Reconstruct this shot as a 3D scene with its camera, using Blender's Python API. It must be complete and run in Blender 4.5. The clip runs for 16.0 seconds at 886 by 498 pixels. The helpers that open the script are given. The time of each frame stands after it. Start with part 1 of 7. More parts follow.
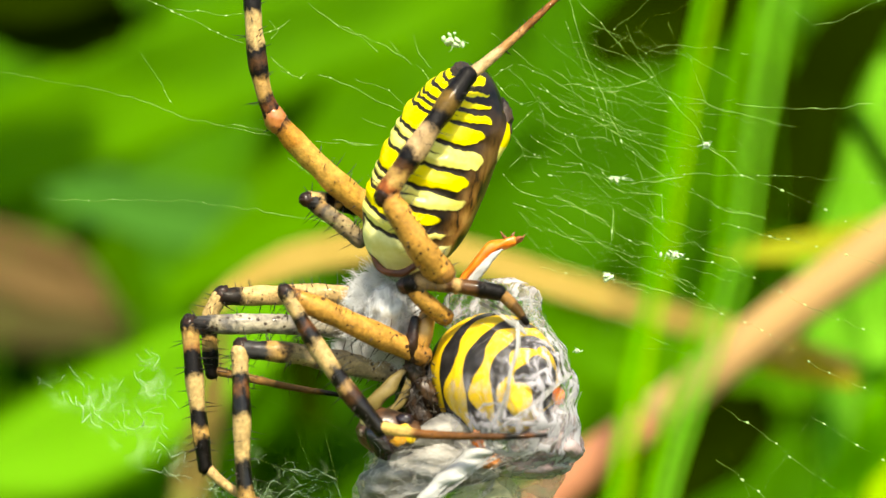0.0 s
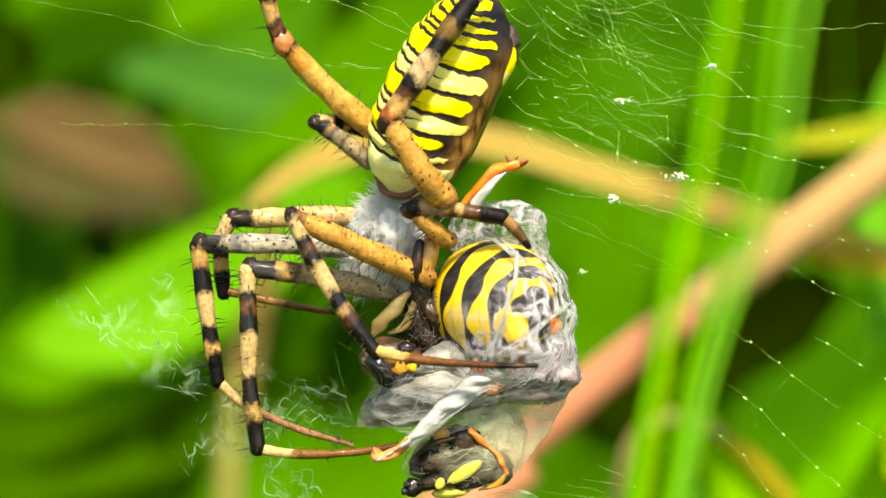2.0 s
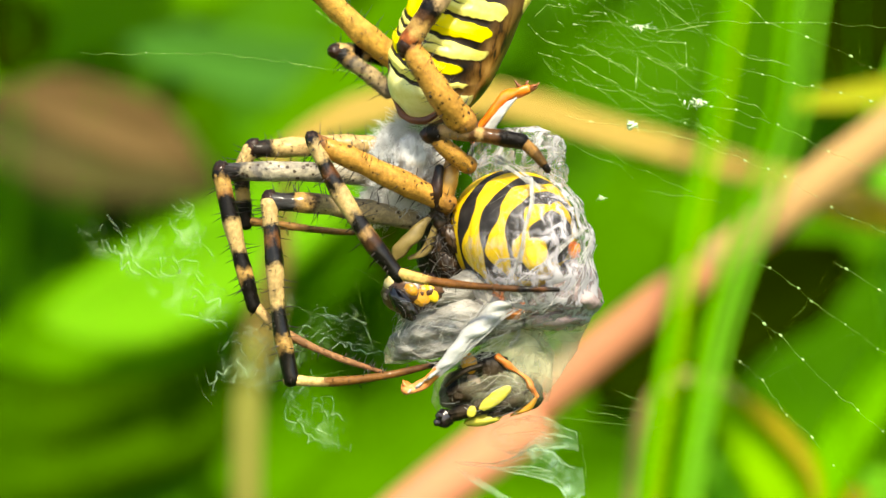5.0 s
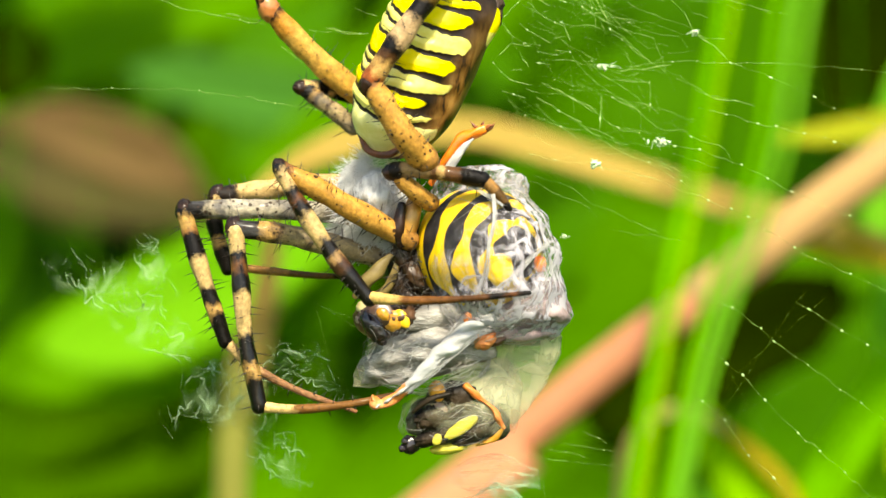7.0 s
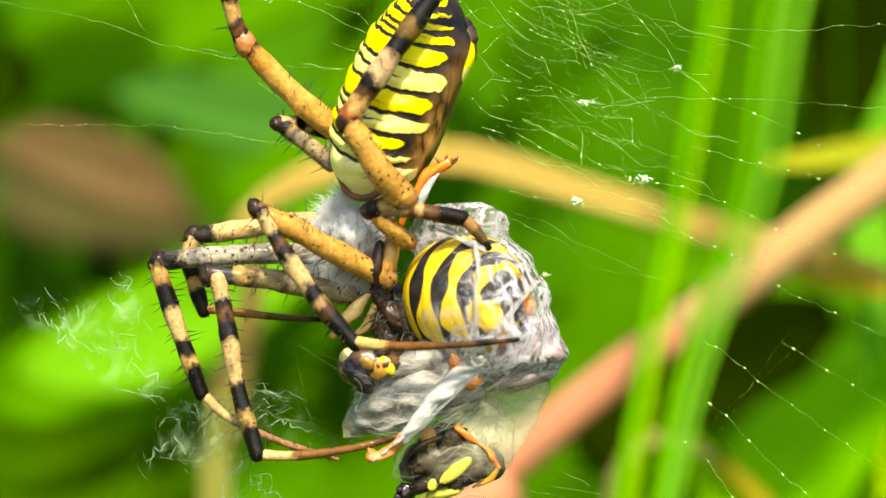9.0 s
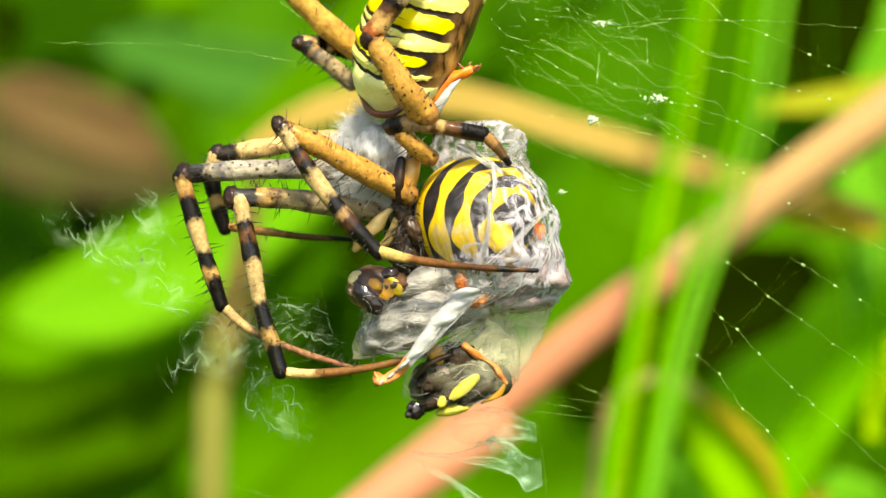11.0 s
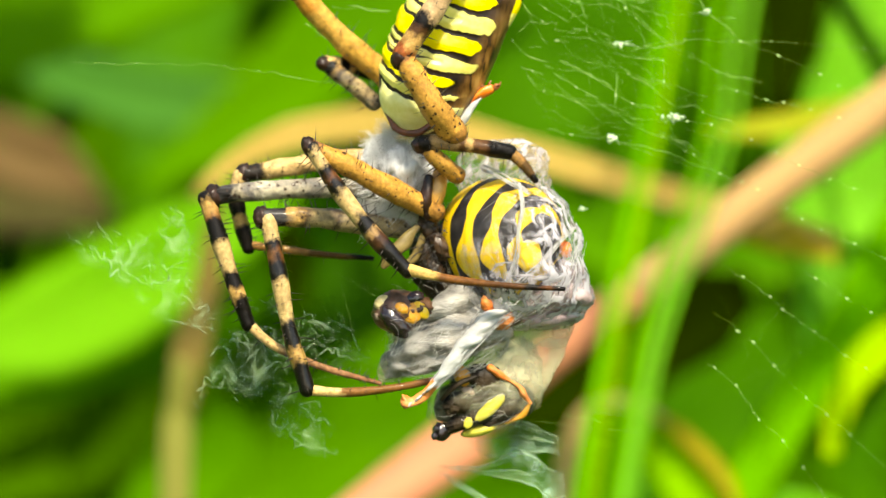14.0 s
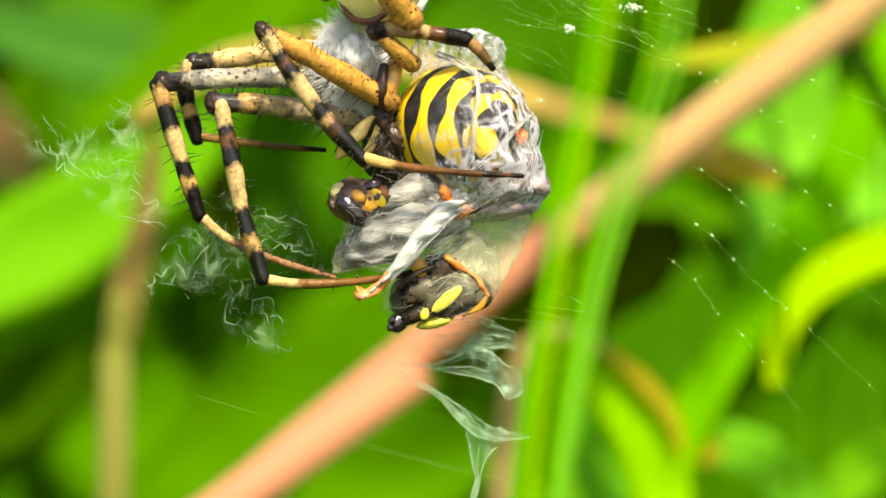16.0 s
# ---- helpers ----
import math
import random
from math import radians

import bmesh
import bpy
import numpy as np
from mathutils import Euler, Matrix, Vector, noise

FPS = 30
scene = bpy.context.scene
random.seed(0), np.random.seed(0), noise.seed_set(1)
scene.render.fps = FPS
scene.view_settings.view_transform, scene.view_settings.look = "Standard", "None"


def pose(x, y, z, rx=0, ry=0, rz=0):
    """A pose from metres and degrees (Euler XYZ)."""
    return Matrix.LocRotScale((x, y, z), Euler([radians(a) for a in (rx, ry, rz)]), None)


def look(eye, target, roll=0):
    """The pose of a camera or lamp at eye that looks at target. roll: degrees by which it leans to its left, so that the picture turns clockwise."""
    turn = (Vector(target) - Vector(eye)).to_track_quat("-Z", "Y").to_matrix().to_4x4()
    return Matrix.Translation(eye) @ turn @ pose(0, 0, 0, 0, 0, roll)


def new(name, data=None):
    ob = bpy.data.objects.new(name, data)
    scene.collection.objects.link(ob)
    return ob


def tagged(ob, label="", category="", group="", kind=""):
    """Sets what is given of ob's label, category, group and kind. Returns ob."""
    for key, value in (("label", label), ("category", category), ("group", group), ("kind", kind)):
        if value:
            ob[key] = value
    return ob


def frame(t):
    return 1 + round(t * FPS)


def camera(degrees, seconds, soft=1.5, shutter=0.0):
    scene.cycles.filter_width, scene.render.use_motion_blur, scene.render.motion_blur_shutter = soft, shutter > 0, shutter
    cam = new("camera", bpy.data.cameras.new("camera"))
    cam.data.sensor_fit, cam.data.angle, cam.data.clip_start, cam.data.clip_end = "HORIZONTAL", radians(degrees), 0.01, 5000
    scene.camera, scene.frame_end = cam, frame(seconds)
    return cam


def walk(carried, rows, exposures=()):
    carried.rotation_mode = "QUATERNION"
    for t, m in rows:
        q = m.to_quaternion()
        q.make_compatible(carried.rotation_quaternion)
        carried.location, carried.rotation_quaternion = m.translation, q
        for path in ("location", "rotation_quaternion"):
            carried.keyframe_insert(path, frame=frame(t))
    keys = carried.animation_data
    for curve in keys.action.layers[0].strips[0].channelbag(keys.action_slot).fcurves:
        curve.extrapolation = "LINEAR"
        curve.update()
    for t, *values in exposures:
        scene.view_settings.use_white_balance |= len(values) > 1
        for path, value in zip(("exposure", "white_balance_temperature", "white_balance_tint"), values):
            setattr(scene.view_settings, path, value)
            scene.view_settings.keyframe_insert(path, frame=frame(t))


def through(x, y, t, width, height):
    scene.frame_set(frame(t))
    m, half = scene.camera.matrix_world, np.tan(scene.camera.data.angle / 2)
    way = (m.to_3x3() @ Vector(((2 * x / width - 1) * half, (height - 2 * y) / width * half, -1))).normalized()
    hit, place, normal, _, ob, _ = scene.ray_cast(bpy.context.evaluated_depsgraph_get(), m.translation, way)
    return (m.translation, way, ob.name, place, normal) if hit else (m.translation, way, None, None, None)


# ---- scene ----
# A banded orb-web spider on its web with silk-wrapped prey, seen close up in a sunny meadow.
# Lengths below are in millimetres; MM turns them into metres.
import itertools

MM = 0.001

# ---------------------------------------------------------------- camera
cam = camera(28, 16.0, soft=1.45)
cam.data.dof.use_dof = True
cam.data.dof.focus_distance = 0.0740
cam.data.dof.aperture_fstop = 36.0
cam.data.dof.aperture_blades = 0


def eye(x, y, z, tilt, roll, pan):
    m = Matrix.Rotation(radians(pan), 4, "Z") @ Matrix.Rotation(radians(tilt), 4, "X") @ Matrix.Rotation(radians(roll), 4, "Y")
    return Matrix.Translation((x * MM, y * MM, z * MM)) @ m @ Matrix.Rotation(radians(90), 4, "X")


walk(cam, [
    (0, eye(-2.427, -74.330, -1.767, 3.401, 0.032, -1.543)),
    (0.5, eye(-0.825, -74.308, -1.002, 2.095, 0.028, -1.078)),
    (1, eye(-0.378, -74.584, -0.920, 1.074, 0.030, -0.751)),
    (1.5, eye(0.779, -75.500, 0.501, -0.382, 0.000, 0.590)),
    (2, eye(0.880, -75.465, 0.898, -1.160, 0.108, 1.193)),
    (2.5, eye(2.169, -75.282, 1.963, -1.223, 0.186, 1.090)),
    (3, eye(2.390, -75.640, 0.885, -2.024, 0.216, 1.226)),
    (3.5, eye(1.386, -75.778, -0.112, -1.664, 0.282, 1.521)),
    (4, eye(1.000, -75.640, -0.722, -1.764, 0.316, 1.699)),
    (4.2, eye(0.541, -76.058, -1.548, -1.700, 0.321, 1.637)),
    (6.3, eye(1.508, -75.332, -2.080, -1.086, 0.342, 1.614)),
    (6.5, eye(2.345, -75.444, -1.784, -1.262, 0.312, 1.853)),
    (7, eye(2.613, -75.835, -1.489, -0.505, -0.139, 1.942)),
    (7.5, eye(3.097, -75.625, -0.932, -0.104, -0.084, 1.818)),
    (8, eye(3.018, -74.802, -0.653, 0.162, -0.067, 1.717)),
    (8.2, eye(3.240, -74.492, -0.500, 0.179, -0.042, 1.817)),
    (10.3, eye(2.091, -75.657, -0.474, -0.729, -0.173, 0.684)),
    (10.5, eye(1.926, -75.882, -1.210, -0.825, -0.157, 0.576)),
    (11, eye(1.053, -76.452, -2.555, -1.156, -0.301, 0.698)),
    (11.5, eye(-0.185, -76.997, -3.540, -0.905, -0.546, 1.043)),
    (12, eye(-0.783, -77.176, -4.625, -0.613, -0.710, 0.512)),
    (12.5, eye(-1.491, -77.325, -4.852, 0.215, -0.542, -0.363)),
    (13, eye(-4.371, -78.043, -6.295, 1.267, -0.366, -1.569)),
    (13.5, eye(-4.400, -77.613, -4.642, 1.110, -0.328, -2.168)),
    (14, eye(-4.203, -77.720, -3.240, -0.104, 0.033, -2.410)),
    (14.5, eye(-2.430, -77.228, -3.312, -0.952, -0.014, -2.412)),
    (15, eye(-3.958, -77.135, -4.604, -0.817, 0.128, -2.585)),
    (15.5, eye(-3.707, -76.343, -4.940, -1.106, 0.237, -2.984)),
    (16, eye(-5.301, -76.235, -6.441, -1.178, 0.314, -4.707)),
], exposures=[(0.0, 1.06, 7650, 4), (6.0, 1.11, 7650, 4), (12.0, 1.10, 7650, 4), (16.0, 1.11, 7650, 4)])

# ---------------------------------------------------------------- light
SUN = Vector((0.15, -0.66, 0.80)).normalized()
world = bpy.data.worlds.new("sky")
scene.world = world
world.use_nodes = True
wn = world.node_tree.nodes
sky = wn.new("ShaderNodeTexSky")
sky.sky_type = "NISHITA"
sky.sun_disc = False
sky.sun_elevation = math.asin(SUN.z)
sky.sun_rotation = math.atan2(SUN.x, SUN.y)
world.node_tree.links.new(sky.outputs[0], wn["Background"].inputs[0])
wn["Background"].inputs[1].default_value = 0.15
sun_data = bpy.data.lights.new("sun", "SUN")
sun_data.energy = 3.8
sun_data.angle = radians(7.0)
sun_data.color = (1.0, 0.95, 0.86)
sun_lamp = new("sun", sun_data)
sun_lamp.matrix_world = look(SUN * 2.0, (0, 0, 0))


# ---------------------------------------------------------------- materials
def nodes_of(name):
    m = bpy.data.materials.new(name)
    m.use_nodes = True
    return m, m.node_tree.nodes, m.node_tree.links, m.node_tree.nodes["Principled BSDF"]


def noise_node(n, l, scale, detail=4.0, stretch=None, rough=0.6):
    co = n.new("ShaderNodeTexCoord")
    tex = n.new("ShaderNodeTexNoise")
    tex.inputs["Scale"].default_value = scale
    tex.inputs["Detail"].default_value = detail
    tex.inputs["Roughness"].default_value = rough
    if stretch:
        mp = n.new("ShaderNodeMapping")
        mp.inputs["Scale"].default_value = stretch
        l.new(co.outputs["Object"], mp.inputs[0])
        l.new(mp.outputs[0], tex.inputs["Vector"])
    else:
        l.new(co.outputs["Object"], tex.inputs["Vector"])
    return tex


def ramp_node(n, stops, mode="LINEAR"):
    r = n.new("ShaderNodeValToRGB")
    r.color_ramp.interpolation = mode
    e = r.color_ramp.elements
    while len(e) < len(stops):
        e.new(0.5)
    for k, (p, c) in enumerate(stops):
        e[k].position = p
        e[k].color = (*c, 1.0)
    return r


def add_bump(n, l, b, height, strength, dist):
    bump = n.new("ShaderNodeBump")
    bump.inputs["Strength"].default_value = strength
    bump.inputs["Distance"].default_value = dist
    l.new(height, bump.inputs["Height"])
    l.new(bump.outputs[0], b.inputs["Normal"])


def surface(name, c1, c2, scale=2500, rough=0.5, bump=0.4, dist=0.00006, spec=0.4, stretch=None, coat=0.0, c3=None):
    """Two-tone mottled surface with fine relief and a second, broader variation."""
    m, n, l, b = nodes_of(name)
    t1 = noise_node(n, l, scale, 5, stretch)
    t2 = noise_node(n, l, scale * 0.22, 3)
    r = ramp_node(n, [(0.32, c1), (0.68, c2)])
    l.new(t1.outputs[0], r.inputs[0])
    mx = n.new("ShaderNodeMix")
    mx.data_type = "RGBA"
    mx.blend_type = "MIX"
    l.new(r.outputs[0], mx.inputs[6])
    mx.inputs[7].default_value = (*(c3 or c2), 1)
    r2 = ramp_node(n, [(0.45, (0, 0, 0)), (0.75, (0.7, 0.7, 0.7))])
    l.new(t2.outputs[0], r2.inputs[0])
    l.new(r2.outputs[0], mx.inputs[0])
    l.new(mx.outputs[2], b.inputs["Base Color"])
    b.inputs["Roughness"].default_value = rough
    b.inputs["Specular IOR Level"].default_value = spec
    b.inputs["Coat Weight"].default_value = coat
    b.inputs["Coat Roughness"].default_value = 0.2
    add_bump(n, l, b, t1.outputs[0], bump, dist)
    return m


def leaf_material(name, c1, c2, scale=60, through=0.45, rough=0.7, c3=None, stretch=(1, 1, 1), gloss=0.08, vein_depth=0.18):
    """Plant tissue: mottled colour, fine veins along the blade, light passing through."""
    m, n, l, b = nodes_of(name)
    t1 = noise_node(n, l, scale, 4, stretch)
    r = ramp_node(n, [(0.3, c1), (0.55, c2), (0.8, c3 or c2)])
    l.new(t1.outputs[0], r.inputs[0])
    at = n.new("ShaderNodeAttribute")
    at.attribute_name = "across"
    wave = n.new("ShaderNodeMath")
    wave.operation = "SINE"
    mul = n.new("ShaderNodeMath")
    mul.operation = "MULTIPLY"
    mul.inputs[1].default_value = 40
    l.new(at.outputs["Fac"], mul.inputs[0])
    l.new(mul.outputs[0], wave.inputs[0])
    vein = n.new("ShaderNodeMapRange")
    vein.inputs["From Min"].default_value = -1
    vein.inputs["To Min"].default_value = 1 - vein_depth
    vein.inputs["To Max"].default_value = 1 + 0.45 * vein_depth
    l.new(wave.outputs[0], vein.inputs["Value"])
    mx = n.new("ShaderNodeMix")
    mx.data_type = "RGBA"
    mx.blend_type = "MULTIPLY"
    mx.inputs[0].default_value = 1.0
    l.new(r.outputs[0], mx.inputs[6])
    l.new(vein.outputs[0], mx.inputs[7])
    l.new(mx.outputs[2], b.inputs["Base Color"])
    b.inputs["Roughness"].default_value = rough
    b.inputs["Specular IOR Level"].default_value = gloss
    add_bump(n, l, b, wave.outputs[0], 0.25, 0.0002)
    tr = n.new("ShaderNodeBsdfTranslucent")
    l.new(mx.outputs[2], tr.inputs[0])
    mix = n.new("ShaderNodeMixShader")
    mix.inputs[0].default_value = through
    l.new(b.outputs[0], mix.inputs[1])
    l.new(tr.outputs[0], mix.inputs[2])
    l.new(mix.outputs[0], n["Material Output"].inputs["Surface"])
    return m


def banded(name, stops, rough=0.42, dots=0.0, coat=0.08, streaks=None):
    """Leg cuticle whose pigment changes along the segment (attribute 'along'), ragged at the band edges, speckled and streaked."""
    m, n, l, b = nodes_of(name)
    at = n.new("ShaderNodeAttribute")
    at.attribute_name = "along"
    ragged = noise_node(n, l, 1500, 6, None, 0.7)
    shift = n.new("ShaderNodeMath")
    shift.operation = "MULTIPLY_ADD"
    shift.inputs[1].default_value = 0.20
    l.new(ragged.outputs[0], shift.inputs[0])
    sub = n.new("ShaderNodeMath")
    sub.operation = "SUBTRACT"
    sub.inputs[1].default_value = 0.10
    l.new(at.outputs["Fac"], sub.inputs[0])
    l.new(sub.outputs[0], shift.inputs[2])
    full = []
    for k, (p, c) in enumerate(stops):
        if k:
            full.append((max(0, p - 0.022), stops[k - 1][1]))
        full.append((min(1, p + (0.022 if k else 0)), c))
    r = ramp_node(n, full)
    l.new(shift.outputs[0], r.inputs[0])
    col = r.outputs[0]
    for scale, lo, hi in ((700, 0.74, 1.08), (2100, 0.80, 1.1), (5200, 0.60, 1.15)):
        t = noise_node(n, l, scale, 5, None, 0.7)
        tone = n.new("ShaderNodeMapRange")
        tone.inputs["From Min"].default_value = 0.32
        tone.inputs["From Max"].default_value = 0.66
        tone.inputs["To Min"].default_value = lo
        tone.inputs["To Max"].default_value = hi
        l.new(t.outputs[0], tone.inputs["Value"])
        mx = n.new("ShaderNodeMix")
        mx.data_type = "RGBA"
        mx.blend_type = "MULTIPLY"
        mx.inputs[0].default_value = 1.0
        l.new(col, mx.inputs[6])
        l.new(tone.outputs[0], mx.inputs[7])
        col = mx.outputs[2]
    if streaks:
        t = noise_node(n, l, 1500, 4, streaks, 0.65)
        r3 = ramp_node(n, [(0.44, (0, 0, 0)), (0.60, (0.6, 0.6, 0.6))])
        l.new(t.outputs[0], r3.inputs[0])
        m3 = n.new("ShaderNodeMix")
        m3.data_type = "RGBA"
        l.new(r3.outputs[0], m3.inputs[0])
        l.new(col, m3.inputs[6])
        m3.inputs[7].default_value = (0.09, 0.085, 0.085, 1)
        col = m3.outputs[2]
    if dots:
        co = n.new("ShaderNodeTexCoord")
        vo = n.new("ShaderNodeTexVoronoi")
        vo.inputs["Scale"].default_value = 3200
        l.new(co.outputs["Object"], vo.inputs["Vector"])
        vary = noise_node(n, l, 1100, 3)
        size = n.new("ShaderNodeMath")
        size.operation = "MULTIPLY_ADD"
        size.inputs[1].default_value = -0.9
        l.new(vary.outputs[0], size.inputs[0])
        l.new(vo.outputs["Distance"], size.inputs[2])
        back = n.new("ShaderNodeMath")
        back.operation = "ADD"
        back.inputs[1].default_value = 0.48
        l.new(size.outputs[0], back.inputs[0])
        rd = ramp_node(n, [(0.0, (1, 1, 1)), (0.17, (1, 1, 1)), (0.25, (0, 0, 0))])
        l.new(back.outputs[0], rd.inputs[0])
        k = n.new("ShaderNodeMath")
        k.operation = "MULTIPLY"
        k.inputs[1].default_value = dots
        l.new(rd.outputs[0], k.inputs[0])
        m2 = n.new("ShaderNodeMix")
        m2.data_type = "RGBA"
        l.new(k.outputs[0], m2.inputs[0])
        l.new(col, m2.inputs[6])
        m2.inputs[7].default_value = (0.03, 0.015, 0.008, 1)
        col = m2.outputs[2]
    l.new(col, b.inputs["Base Color"])
    rr = n.new("ShaderNodeMapRange")
    rr.inputs["To Min"].default_value = rough - 0.2
    rr.inputs["To Max"].default_value = rough + 0.25
    l.new(ragged.outputs[0], rr.inputs["Value"])
    l.new(rr.outputs[0], b.inputs["Roughness"])
    b.inputs["Coat Weight"].default_value = coat
    b.inputs["Coat Roughness"].default_value = 0.07
    b.inputs["Specular IOR Level"].default_value = 0.12
    add_bump(n, l, b, ragged.outputs[0], 0.8, 0.00013)
    return m


def silk_sheet(name, tint, cover_lo, cover_hi, scale=900, spread=(0.54, 0.74)):
    """Wrapping silk: matted fibres with open gaps between them."""
    m, n, l, b = nodes_of(name)
    co = n.new("ShaderNodeTexCoord")
    warp = noise_node(n, l, 350, 3)
    add = n.new("ShaderNodeMix")
    add.data_type = "RGBA"
    add.blend_type = "LINEAR_LIGHT"
    add.inputs[0].default_value = 0.0012
    l.new(co.outputs["Object"], add.inputs[6])
    l.new(warp.outputs["Color"], add.inputs[7])
    fibres = []
    for turn, st in ((0.5, (1, 1, 0.16)), (-0.7, (0.16, 1, 1)), (1.6, (1, 1, 0.2))):
        mp = n.new("ShaderNodeMapping")
        mp.inputs["Rotation"].default_value = (0, turn, 0)
        mp.inputs["Scale"].default_value = st
        l.new(add.outputs[2], mp.inputs[0])
        t = n.new("ShaderNodeTexNoise")
        t.inputs["Scale"].default_value = scale * 2.4
        t.inputs["Detail"].default_value = 3
        l.new(mp.outputs[0], t.inputs["Vector"])
        fibres.append(t)
    mx = n.new("ShaderNodeMath")
    mx.operation = "MAXIMUM"
    l.new(fibres[0].outputs[0], mx.inputs[0])
    l.new(fibres[1].outputs[0], mx.inputs[1])
    mx2 = n.new("ShaderNodeMath")
    mx2.operation = "MAXIMUM"
    l.new(mx.outputs[0], mx2.inputs[0])
    l.new(fibres[2].outputs[0], mx2.inputs[1])
    mr = n.new("ShaderNodeMapRange")
    mr.inputs["From Min"].default_value = spread[0]
    mr.inputs["From Max"].default_value = spread[1]
    mr.inputs["To Min"].default_value = cover_lo
    mr.inputs["To Max"].default_value = cover_hi
    l.new(mx2.outputs[0], mr.inputs["Value"])
    b.inputs["Base Color"].default_value = (*tint, 1)
    b.inputs["Roughness"].default_value = 0.55
    b.inputs["Specular IOR Level"].default_value = 0.35
    add_bump(n, l, b, mx2.outputs[0], 0.7, 0.00012)
    at = n.new("ShaderNodeAttribute")
    at.attribute_name = "cover"
    cv = n.new("ShaderNodeMath")
    cv.operation = "MULTIPLY"
    cv.use_clamp = True
    l.new(mr.outputs[0], cv.inputs[0])
    l.new(at.outputs["Fac"], cv.inputs[1])
    l.new(cv.outputs[0], b.inputs["Alpha"])
    return m


def fine_silk(name, tint, cover):
    """Single threads, so thin that they let half the light past."""
    m, n, l, b = nodes_of(name)
    t = noise_node(n, l, 900, 3)
    mr = n.new("ShaderNodeMapRange")
    mr.inputs["From Min"].default_value = 0.3
    mr.inputs["From Max"].default_value = 0.7
    mr.inputs["To Min"].default_value = cover * 0.35
    mr.inputs["To Max"].default_value = cover
    l.new(t.outputs[0], mr.inputs["Value"])
    l.new(mr.outputs[0], b.inputs["Alpha"])
    b.inputs["Base Color"].default_value = (*tint, 1)
    b.inputs["Roughness"].default_value = 0.4
    return m


TAN = (0.50, 0.29, 0.085)
PALE = (0.60, 0.40, 0.16)
DARK = (0.006, 0.004, 0.003)
BROWN = (0.10, 0.042, 0.014)
ORANGE = (0.56, 0.28, 0.052)

m_femur = banded("speckled orange cuticle", [(0, (0.30, 0.14, 0.03)), (0.08, ORANGE), (0.93, (0.24, 0.10, 0.03))], dots=0.95)
m_femur_pale = banded("pale tan cuticle", [(0, (0.62, 0.40, 0.16)), (0.70, PALE), (0.86, (0.02, 0.014, 0.01))], dots=0.7)
m_femur_grey = banded("silvery grey cuticle", [(0, (0.38, 0.30, 0.19)), (0.16, (0.28, 0.24, 0.18)), (0.24, (0.54, 0.47, 0.34)), (0.42, (0.24, 0.21, 0.17)), (0.50, (0.60, 0.52, 0.37)), (0.78, (0.16, 0.14, 0.12)), (0.84, (0.36, 0.30, 0.2)), (0.9, DARK)], dots=0.9, streaks=(0.22, 1, 1.4))
m_femur_mottled = banded("mottled grey-brown cuticle", [(0, (0.34, 0.25, 0.13)), (0.28, (0.44, 0.32, 0.16)), (0.5, (0.16, 0.10, 0.05)), (0.56, (0.46, 0.33, 0.15)), (0.72, (0.10, 0.06, 0.03)), (0.77, TAN), (0.86, DARK)], dots=0.9, streaks=(0.3, 1, 1.1))
m_femur_back = banded("brown-orange hind cuticle", [(0, (0.60, 0.32, 0.055)), (0.4, (0.66, 0.36, 0.07)), (0.78, (0.58, 0.25, 0.035)), (0.93, (0.06, 0.025, 0.01))], dots=0.3)
m_tibia_a = banded("tibia bands, slender", [(0, DARK), (0.04, PALE), (0.16, DARK), (0.22, (0.13, 0.045, 0.012)), (0.27, DARK), (0.35, PALE), (0.54, DARK), (0.64, (0.38, 0.22, 0.08)), (0.69, (0.06, 0.025, 0.01)), (0.76, DARK)], coat=0.4)
m_tibia_b = banded("tibia bands, outer", [(0, DARK), (0.05, TAN), (0.12, (0.3, 0.14, 0.04)), (0.17, DARK), (0.36, PALE), (0.58, DARK), (0.73, TAN), (0.80, DARK)])
m_tibia_c = banded("tibia bands, bold", [(0, PALE), (0.13, DARK), (0.19, (0.18, 0.07, 0.018)), (0.24, DARK), (0.36, PALE), (0.59, DARK), (0.76, TAN), (0.83, DARK)], coat=0.4)
m_tibia_d = banded("tibia bands, dim", [(0, PALE), (0.3, DARK), (0.55, TAN), (0.7, DARK)])
m_tibia_up = banded("tibia bands, raised", [(0, DARK), (0.06, (0.2, 0.07, 0.02)), (0.09, DARK), (0.13, TAN), (0.25, DARK), (0.33, BROWN), (0.38, DARK), (0.45, PALE), (0.66, DARK), (0.85, PALE)])
m_tibia_front = banded("tibia bands, over the back", [(0, (0.3, 0.08, 0.02)), (0.08, TAN), (0.17, BROWN), (0.24, DARK), (0.33, (0.55, 0.36, 0.18)), (0.54, DARK), (0.66, (0.15, 0.085, 0.015)), (0.8, DARK)])
m_tarsus = banded("amber tarsus", [(0, (0.60, 0.38, 0.11)), (0.22, (0.17, 0.065, 0.015)), (0.55, (0.09, 0.035, 0.01)), (0.76, DARK), (0.88, (0.1, 0.035, 0.01)), (0.93, DARK)])
m_tarsus_long = banded("brown tarsus", [(0, (0.70, 0.46, 0.17)), (0.24, (0.20, 0.085, 0.02)), (0.75, (0.11, 0.045, 0.015)), (0.92, DARK)])
m_tarsus_hair = banded("hairy rust tarsus", [(0, (0.66, 0.42, 0.17)), (0.3, (0.33, 0.16, 0.07)), (0.8, (0.25, 0.11, 0.05))])
